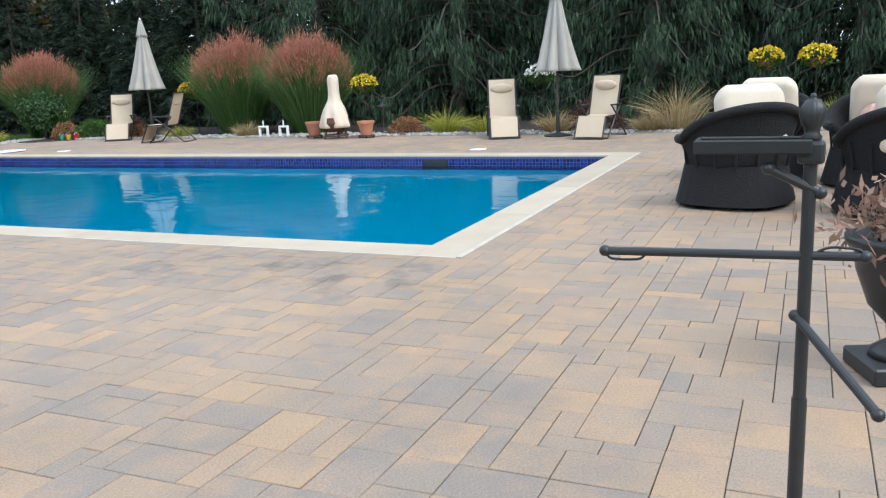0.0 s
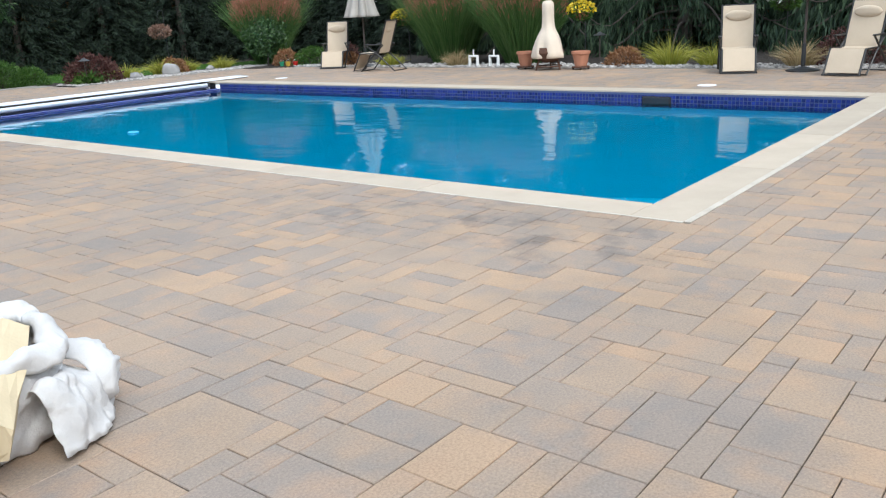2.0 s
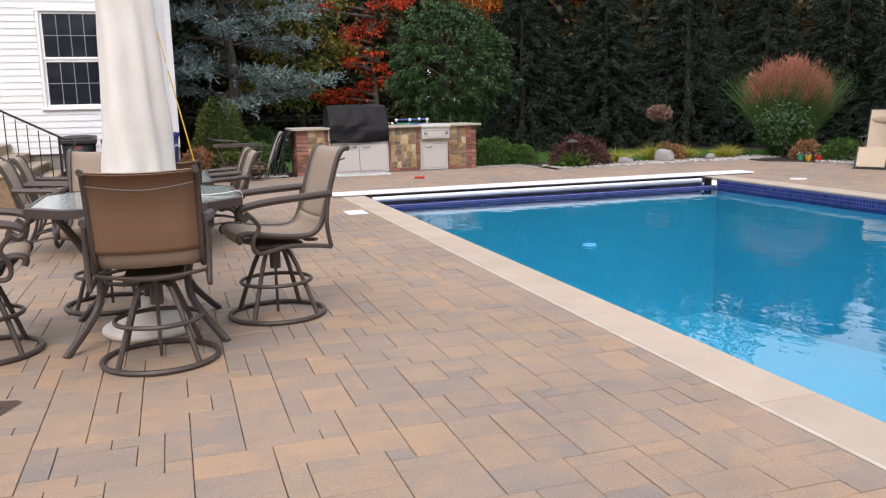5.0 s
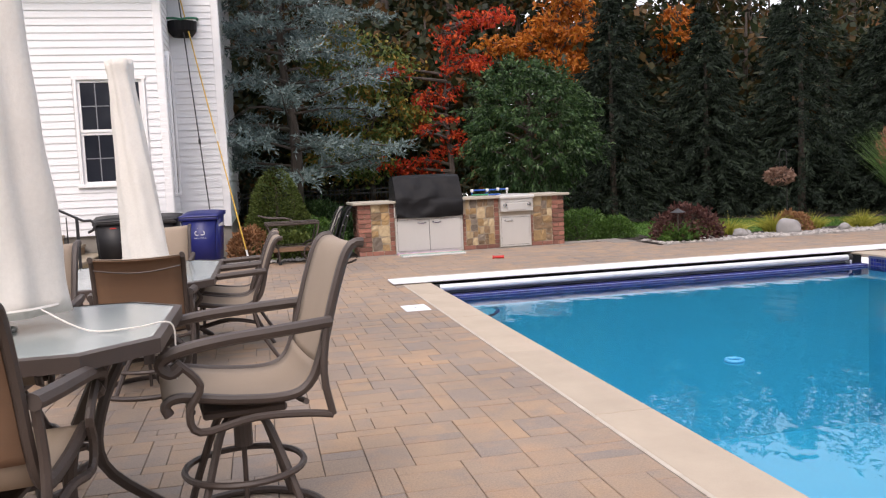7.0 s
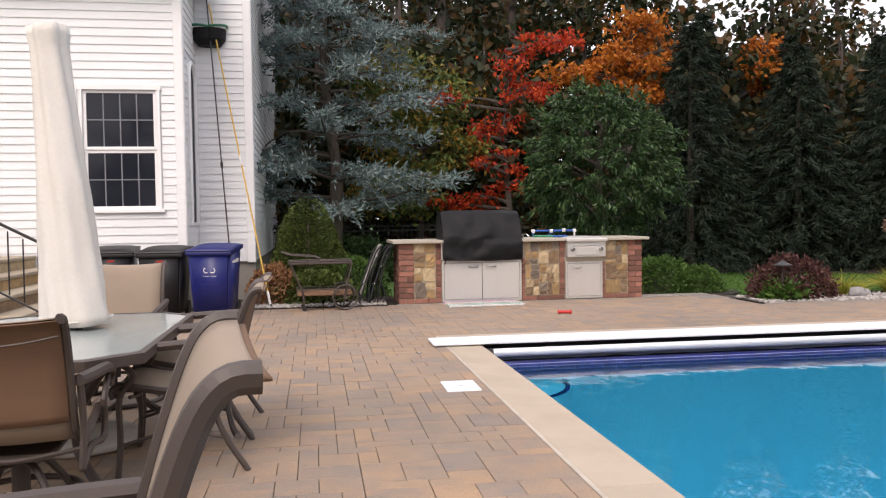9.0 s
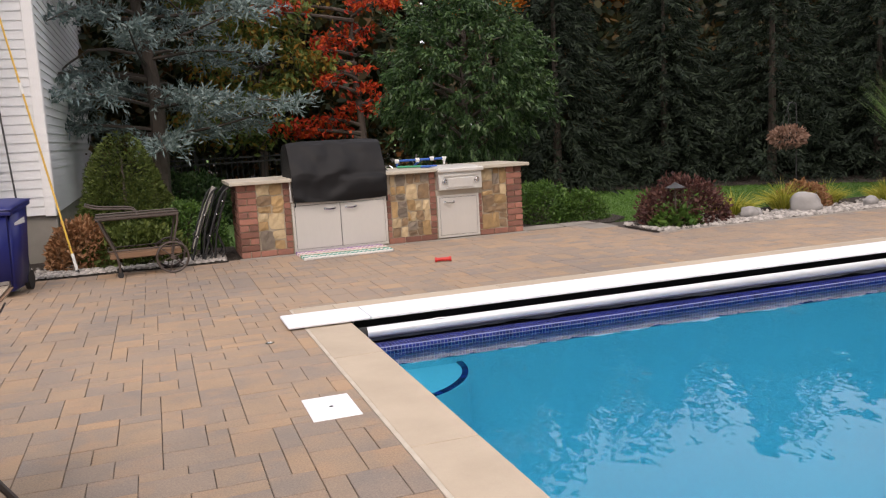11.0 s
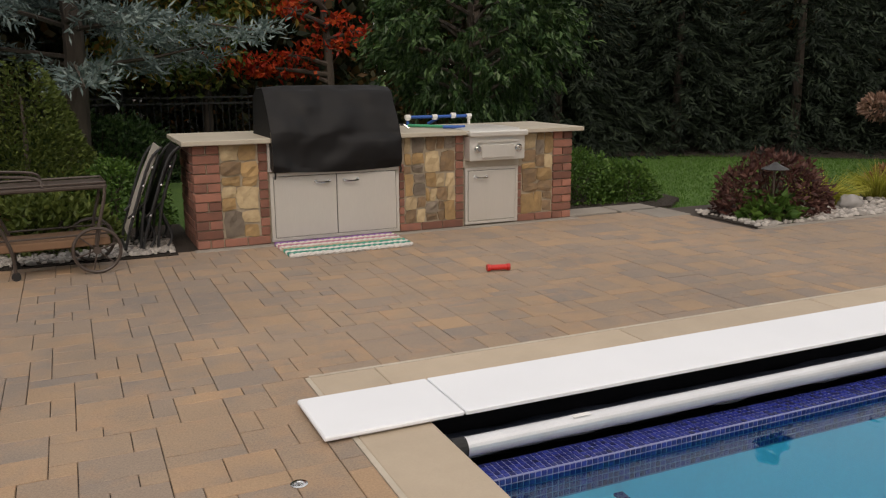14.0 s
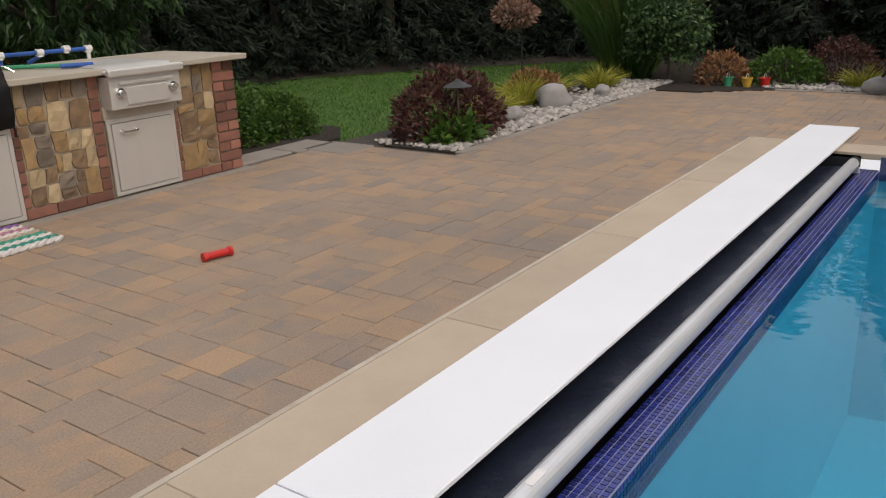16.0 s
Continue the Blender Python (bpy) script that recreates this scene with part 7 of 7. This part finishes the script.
wicker_chair((2.50, -1.60, 0), -62)
wicker_chair((4.0, -1.72, 0), 78)
wicker_chair((2.2, -2.85, 0), -78)
wicker_chair((3.65, -2.80, 0), 88, True)
covered_umbrella((3.0, -3.02, 0), 0.98, 2.7, 0.20, 0.11, 7.0)

# ---- near the start: towel tree, urn, firewood bag ----
tt = thing("towel_tree", "black metal towel tree with swing arms and finial", "towel stand", (-3.30, -2.165, 0))
part("post", ROD((0, 0, 0.55), (0, 0, 1.06), 0.0128, seg=16), M["black_metal"], tt)
part("sleeve", ROD((0, 0, 0.03), (0, 0, 0.56), 0.0152, seg=16), M["black_metal"], tt)
part("foot", LATHE([(0.21, 0), (0.21, 0.018), (0.19, 0.03), (0.05, 0.04), (0.03, 0.07), (0.001, 0.07)], 30), M["black_metal"], tt)
part("finial", LATHE([(0.015, 1.085), (0.019, 1.093), (0.014, 1.10), (0.015, 1.110), (0.020, 1.118), (0.0235, 1.134), (0.022, 1.15), (0.013, 1.163), (0.005, 1.166), (0.006, 1.170), (0.004, 1.175), (0.001, 1.176)], 40, wave=lambda a, i: 1 + (0.06 * math.cos(a * 14) if 4 <= i <= 7 else 0)), M["black_metal"], tt, "fluted finial", True)
part("tray_hub", BOX((0.05, 0.05, 0.045), (0, 0, 1.065), 0.008, seg=2), M["black_metal"], tt)
tray = BOX((0.08, 0.215, 0.016), (0, 0.105, 1.072), 0.006, seg=2)
for x in (-0.038, 0.038):
    box(tray, (0.008, 0.215, 0.028), (x, 0.105, 1.078), 0.003)
box(tray, (0.08, 0.008, 0.028), (0, 0.211, 1.078), 0.003)
part("tray", tray, M["lounge_frame"], tt, "grey metal tray arm")
for (x0, y0, z0), (x1, y1, z1), nm in (((0, 0.40, 0.852), (0, -0.105, 0.862), "long_arm"), ((0.0, -0.02, 0.985), (-0.02, 0.075, 1.035), "peg"), ((0, 0.015, 0.735), (-0.17, -0.13, 0.61), "swing_arm")):
    part(nm, ROD((x0, y0, z0), (x1, y1, z1), 0.0095, seg=12), M["black_metal"], tt)
    for p in ((x0, y0, z0), (x1, y1, z1)):
        part("arm_cap", blob(bmesh.new(), p, (0.013, 0.013, 0.013), 0, 1, 2), M["black_metal"], tt, smooth=True)
part("towel_clip", TUBE(curve([(0, 0.395, 0.846), (0, 0.385, 0.835), (0, 0.33, 0.836), (0, 0.315, 0.846)], 4), 0.003, 5), M["black_metal"], tt)
part("towel_clip", TUBE(curve([(0, -0.02, 0.868), (0, -0.045, 0.878), (0, -0.09, 0.876), (0, -0.10, 0.868)], 4), 0.003, 5), M["black_metal"], tt)

urn = thing("urn_planter", "dark metal urn planter with withered plants", "planter", (-1.52, -2.52, 0), 20)
part("plinth", BOX((0.30, 0.30, 0.07), (0, 0, 0.035), 0.008), M["black_metal"], urn)
part("bowl", LATHE([(0.11, 0.07), (0.10, 0.10), (0.045, 0.14), (0.05, 0.20), (0.12, 0.28), (0.17, 0.42), (0.18, 0.50), (0.215, 0.535), (0.215, 0.555), (0.19, 0.56), (0.16, 0.50), (0.001, 0.49)], 28), M["black_metal"], urn, "footed urn bowl", True)
rs = np.random.RandomState(77)
P = rs.normal(size=(700, 3)) * [0.13, 0.13, 0.08] + [0, 0, 0.60]
leaves("withered_plant", P, rs.normal(size=P.shape) + [0, 0, 0.3], 0.06, 0.02, L["dead"], urn, "dry brown foliage")
bm = bmesh.new()
for k in range(14):
    a = k * 2.4
    tube(bm, [(0, 0, 0.48), (math.cos(a) * .10, math.sin(a) * .10, 0.60), (math.cos(a) * .20, math.sin(a) * .20, 0.66 + 0.05 * math.sin(k))], [0.006, 0.005, 0.003], 5)
part("dry_stems", bm, M["bark"], urn)

bag = thing("firewood_bag", "white canvas log carrier holding split firewood", "bag", (-3.48, 0.80, 0), 20)
bag.matrix_basis = bag.matrix_basis @ Matrix.Diagonal((0.88, 0.90, 0.78, 1))


def crumple(p, k=1.0):
    return Vector((noise.noise(p * 9), noise.noise(p * 9 + Vector((7, 1, 3))), noise.noise(p * 9 + Vector((2, 8, 5))))) * 0.034 * k + Vector((noise.noise(p * 24), noise.noise(p * 24 + Vector((3, 3, 3))), noise.noise(p * 24 + Vector((9, 4, 1))))) * 0.010 * k


def sack(u, v):
    """The upright wall of the carrier, its collar turned over outward."""
    a = u * 2 * math.pi
    rx, ry = 0.26 + 0.02 * math.sin(3 * a), 0.20 + 0.02 * math.cos(2 * a + 1)
    if v < 0.72:
        k = v / 0.72
        q = Vector((math.cos(a) * rx * (1 + 0.16 * math.sin(k * 3.0)), math.sin(a) * ry * (1 + 0.16 * math.sin(k * 3.0)), 0.015 + 0.37 * k + 0.03 * k * math.sin(2 * a + 0.8)))
    else:
        k = (v - 0.72) / 0.28
        th = k * 3.6
        q = Vector((math.cos(a) * (rx - 0.03 + 0.045 * (1 - math.cos(th))), math.sin(a) * (ry - 0.03 + 0.045 * (1 - math.cos(th))), 0.385 + 0.055 * math.sin(th) + 0.03 * math.sin(2 * a + 0.8)))
    return q + crumple(q)


part("canvas", sheet(sack, 110, 46, 0.006), M["bag_cloth"], bag, "rumpled white canvas with turned collar", True)
part("lining", LATHE([(0.10, 0.03), (0.155, 0.05), (0.165, 0.35), (0.155, 0.35), (0.145, 0.06), (0.001, 0.05)], 28), M["log_bark"], bag, "brown lining")
for k, (p, q, r) in enumerate((((-0.34, -0.34, 0.27), (0.17, 0.02, 0.40), 0.105), ((-0.16, 0.08, 0.25), (0.14, 0.10, 0.32), 0.07), ((-0.14, -0.05, 0.20), (0.14, -0.03, 0.24), 0.07))):
    p, q = Vector(p), Vector(q)
    m = Matrix.Translation((p + q) / 2) @ (q - p).to_track_quat("Z", "Y").to_matrix().to_4x4()
    bm = bmesh.new()
    bmesh.ops.create_cone(bm, cap_ends=True, segments=5, radius1=r * 1.05, radius2=r * 0.80, depth=(q - p).length, matrix=m)
    bmesh.ops.subdivide_edges(bm, edges=bm.edges[:], cuts=3, use_grid_fill=True)
    for v in bm.verts:
        v.co += Vector((noise.noise(v.co * 11), noise.noise(v.co * 11 + Vector((5, 0, 0))), noise.noise(v.co * 11 + Vector((0, 5, 0))))) * 0.016
    part("log", bm, M["log"] if k == 0 else M["log_bark"], bag, "pale split firewood log" if k == 0 else "brown split firewood log")


def flap(u, v):
    """The loose front of the carrier, folded down to the ground with a gathered hem."""
    a = -1.75 + 2.35 * u
    r = 0.25 + 0.17 * v
    hem = max(0.0, v - 0.78) / 0.22
    q = Vector((math.cos(a) * r + 0.03 * v, math.sin(a) * r * 0.85, max(0.012, 0.25 * (1 - v) ** 0.8 + 0.13 * math.sin(v * 3.1) * (0.55 + 0.45 * math.sin(u * 6 + 1)) + 0.007 * hem * math.sin(u * 95))))
    c = crumple(q, 0.9)
    c.z = abs(c.z)
    return q + c


part("flap", sheet(flap, 150, 30, 0.005), M["bag_cloth"], bag, "loose canvas flap with gathered hem", True)

def mouth(u, v):
    """A second opening of the cloth lying on its side, its hem drawn up by elastic."""
    a = u * 2 * math.pi
    k = 1 - v
    gather = 0.006 * math.sin(u * 150) * v ** 4
    r = 0.10 + 0.055 * math.sin(v * 2.6) + gather
    q = Vector((0.24 + 0.17 * v + 0.02 * math.sin(a), -0.07 + math.cos(a) * r * 1.25 - 0.05 * k, max(0.012, 0.135 + math.sin(a) * r * 1.05 + 0.03 * k)))
    return q + crumple(q, 0.55)


part("side_mouth", sheet(mouth, 130, 20, 0.005), M["bag_cloth"], bag, "gathered elastic hem of the loose cloth", True)

# ---- by the island: serving cart and folded chairs ----
cart = thing("serving_cart", "brown metal serving cart with two big wheels", "cart", (-1.13, 16.5, 0), 3)
part("top_tray", BOX((0.86, 0.42, 0.035), (-0.05, 0, 0.645), 0.01), M["bronze"], cart)
part("top_rim", TUBE([(0.37, -0.20, 0.675), (0.37, 0.20, 0.675), (-0.47, 0.20, 0.675), (-0.47, -0.20, 0.675)], 0.010, 6, True), M["bronze"], cart)
part("shelf", BOX((0.74, 0.40, 0.06), (0, 0, 0.235), 0.008), M["sling_back"], cart)
part("shelf_rim", TUBE([(0.38, -0.20, 0.295), (0.38, 0.20, 0.295), (-0.38, 0.20, 0.295), (-0.38, -0.20, 0.295)], 0.008, 6, True), M["bronze"], cart)
for s in (-0.205, 0.205):
    part("front_leg", TUBE(curve([(0.36, s, 0.64), (0.35, s, 0.55), (0.28, s, 0.28), (0.27, s, 0.18)], 4), 0.013, 7), M["bronze"], cart)
    part("rear_leg", TUBE(curve([(-0.45, s, 0.64), (-0.40, s, 0.50), (-0.30, s, 0.25), (-0.28, s, 0.05)], 4), 0.013, 7), M["bronze"], cart)
    part("caster", ROD((-0.28, s - 0.012, 0.032), (-0.28, s + 0.012, 0.032), 0.032, seg=14), M["rubber"], cart)
    wy = s + (0.03 if s > 0 else -0.03)
    wh = part("wheel", TUBE([(0.27 + math.cos(k * math.pi / 16) * .165, wy, 0.178 + math.sin(k * math.pi / 16) * .165) for k in range(32)], 0.013, 7, True), M["bronze"], cart)
    hub = ROD((0.27, wy - 0.02, 0.178), (0.27, wy + 0.02, 0.178), 0.028, seg=12)
    part("hub", hub, M["bronze"], wh)
    for k in range(6):
        a = k * math.pi / 3 + 0.3
        part("spoke", ROD((0.27, wy, 0.178), (0.27 + math.cos(a) * .16, wy, 0.178 + math.sin(a) * .16), 0.006, seg=5), M["bronze"], wh)
    part("handle", TUBE(curve([(-0.05, s, 0.66), (-0.10, s * 0.9, 0.73), (-0.42, s * 0.9, 0.76), (-0.56, s * 0.9, 0.80)], 4), 0.011, 6), M["bronze"], cart)
part("axle", ROD((0.27, -0.24, 0.178), (0.27, 0.24, 0.178), 0.010, seg=8), M["bronze"], cart)
part("handle_bar", ROD((-0.56, -0.185, 0.80), (-0.56, 0.185, 0.80), 0.012, seg=8), M["bronze"], cart)

for k, dx in enumerate((-0.16, -0.30)):
    fc2 = thing("folded_recliner", "folded black-framed recliner leaning on the island", "folding chair", (dx - 0.02, 17.22, 0), 0, "folded recliners")
    top_x = 0.05
    for s in (-0.26, 0.26):
        part("rail", TUBE(curve([(-0.30, s, 0.03), (-0.22, s, 0.30), (-0.06, s, 0.74), (top_x, s, 0.86)], 4), 0.013, 7), M["black_metal"], fc2)
        part("rail", TUBE(curve([(-0.18, s * 0.92, 0.02), (-0.12, s * 0.92, 0.40), (0.02, s * 0.92, 0.80)], 4), 0.013, 7), M["black_metal"], fc2)
        part("leg", TUBE([(-0.26, s * 0.85, 0.28), (-0.10, s * 0.85, 0.42), (-0.04, s * 0.85, 0.66)], 0.010, 6), M["black_metal"], fc2)
        part("leg", TUBE(curve([(-0.10, s * 0.8, 0.02), (-0.06, s * 0.8, 0.12), (-0.14, s * 0.8, 0.34)], 4), 0.011, 6), M["black_metal"], fc2)
        for p in ((-0.22, 0.30), (-0.12, 0.55), (-0.04, 0.70)):
            part("rivet", blob(bmesh.new(), (p[0], s * 1.06, p[1]), (0.012, 0.008, 0.012), 0, 1, 1), M["chrome"], fc2)
    part("sling", sheet(lambda u, v: Vector((-0.26 + 0.30 * v - 0.02 * math.sin(v * 3), (u - .5) * 0.48, 0.12 + 0.74 * v)), 6, 12, 0.012), M["cover_black"] if k == 0 else M["umb_grey"], fc2, "folded mesh sling")
    part("cross_bar", ROD((-0.30, -0.26, 0.03), (-0.30, 0.26, 0.03), 0.012, seg=7), M["black_metal"], fc2)

fl = thing("floating_ring", "bright blue floating ring on the pool water", "pool float", (1.68, 8.3, WATER_Z + 0.006))
part("ring", ring(bmesh.new(), (0, 0, 0), 0.06, 0.014, 26, 8), mat("pale_blue_float", (0.05, 0.36, 0.62), None, 8, 0.5), fl, smooth=True)

stain = thing("wet_patch", "dark damp patch on the pavers by the table", "water stain", (-3.55, 4.72, 0.0035), 20)
bm = bmesh.new()
bm.faces.new([bm.verts.new((math.cos(k * math.pi / 18) * (0.42 + 0.10 * noise.noise(Vector((math.cos(k * math.pi / 18) * 1.7, math.sin(k * math.pi / 18) * 1.7, 4)))), math.sin(k * math.pi / 18) * (0.22 + 0.09 * noise.noise(Vector((math.cos(k * math.pi / 18) * 2.3, math.sin(k * math.pi / 18) * 2.3, 9)))), 0)) for k in range(36)])
part("film", bm, glass_mat("damp_film", (0.45, 0.40, 0.36), 0.35, 0.9), stain)

# ---- pavers, last: random ashlar on a 10 cm grid ----
U = 0.102
NX, NY = int((PX1 - PX0) / U), int((PY1 - PY0) / U)
taken = np.zeros((NX, NY), bool)
for i in range(NX):
    for j in range(NY):
        x, y = PX0 + (i + 0.5) * U, PY0 + (j + 0.5) * U
        if (-0.02 < x < PW + 0.02 and -0.02 < y < PL + 0.02) or (x > 4.8 and y > 15.45) or (x < -0.2 and y > 16.7) or (x > 9.3 and y > 14.9 - (x - 9.3) * 1.6):
            taken[i, j] = True
PR = random.Random(21)
placed = []
BIGS = [(3, 3), (3, 2), (2, 3), (2, 2), (3, 2), (2, 3), (4, 4), (2, 2), (3, 2), (2, 2), (3, 1), (1, 3), (2, 3), (3, 2), (2, 3), (2, 2)]


def put(i, j, w, h):
    if i + w <= NX and j + h <= NY and not taken[i:i + w, j:j + h].any():
        taken[i:i + w, j:j + h] = True
        placed.append((i, j, w, h))
        return True
    return False


for _ in range(int(NX * NY * 0.22)):
    put(PR.randrange(NX), PR.randrange(NY), *PR.choice(BIGS))
for i in range(NX):
    for j in range(NY):
        if not taken[i, j]:
            for w, h in PR.sample([(2, 2), (3, 2), (2, 3)], 3) + PR.sample([(2, 1), (1, 2), (3, 1), (1, 3)], 4) + [(1, 1)]:
                if put(i, j, w, h):
                    break


def paver_data(w, h):
    gx, gy, b = w*U/2 - 0.0017, h * U / 2 - 0.0017, 0.0026
    V = [(sx * gx, sy * gy, -0.03) for sx, sy in ((-1, -1), (1, -1), (1, 1), (-1, 1))]
    V += [(sx * gx, sy * gy, -b) for sx, sy in ((-1, -1), (1, -1), (1, 1), (-1, 1))]
    V += [(sx * (gx - b), sy * (gy - b), 0) for sx, sy in ((-1, -1), (1, -1), (1, 1), (-1, 1))]
    F = [(8, 9, 10, 11)]
    for s in (0, 4):
        F += [(s + k, s + (k + 1) % 4, s + 4 + (k + 1) % 4, s + 4 + k) for k in range(4)]
    return V, F


def near(p):
    x, y = PX0 + (p[0] + p[2] / 2) * U, PY0 + (p[1] + p[3] / 2) * U
    return abs(x + 0.9) * 1.6 + max(0, 9.2 - y) * 0.9 + max(0, y - 14.5) * 0.8


placed.sort(key=near)
meshes = {}
for i, j, w, h in placed[:300]:
    if (w, h) not in meshes:
        V, F = paver_data(w, h)
        me = bpy.data.meshes.new("paver")
        me.from_pydata(V, [], F)
        me.materials.append(M["paver_one"])
        meshes[w, h] = me
    ob = new("paver", meshes[w, h])
    ob.parent = patio
    ob.matrix_basis = pose(PX0 + (i + w / 2) * U, PY0 + (j + h / 2) * U, PR.uniform(-0.0015, 0.0015), PR.uniform(-0.25, 0.25), PR.uniform(-0.25, 0.25), PR.uniform(-0.3, 0.3))
V, F = [], []
for i, j, w, h in placed[300:]:
    v, f = paver_data(w, h)
    m = pose(PX0 + (i + w / 2) * U, PY0 + (j + h / 2) * U, PR.uniform(-0.0015, 0.0015), PR.uniform(-0.25, 0.25), PR.uniform(-0.25, 0.25), PR.uniform(-0.3, 0.3))
    b = len(V)
    V += [tuple(m @ Vector(p)) for p in v]
    F += [tuple(b + k for k in q) for q in f]
tagged(raw("paver_field", V, F, M["paver_many"], patio, "tan and grey concrete pavers"), kind="stuff")
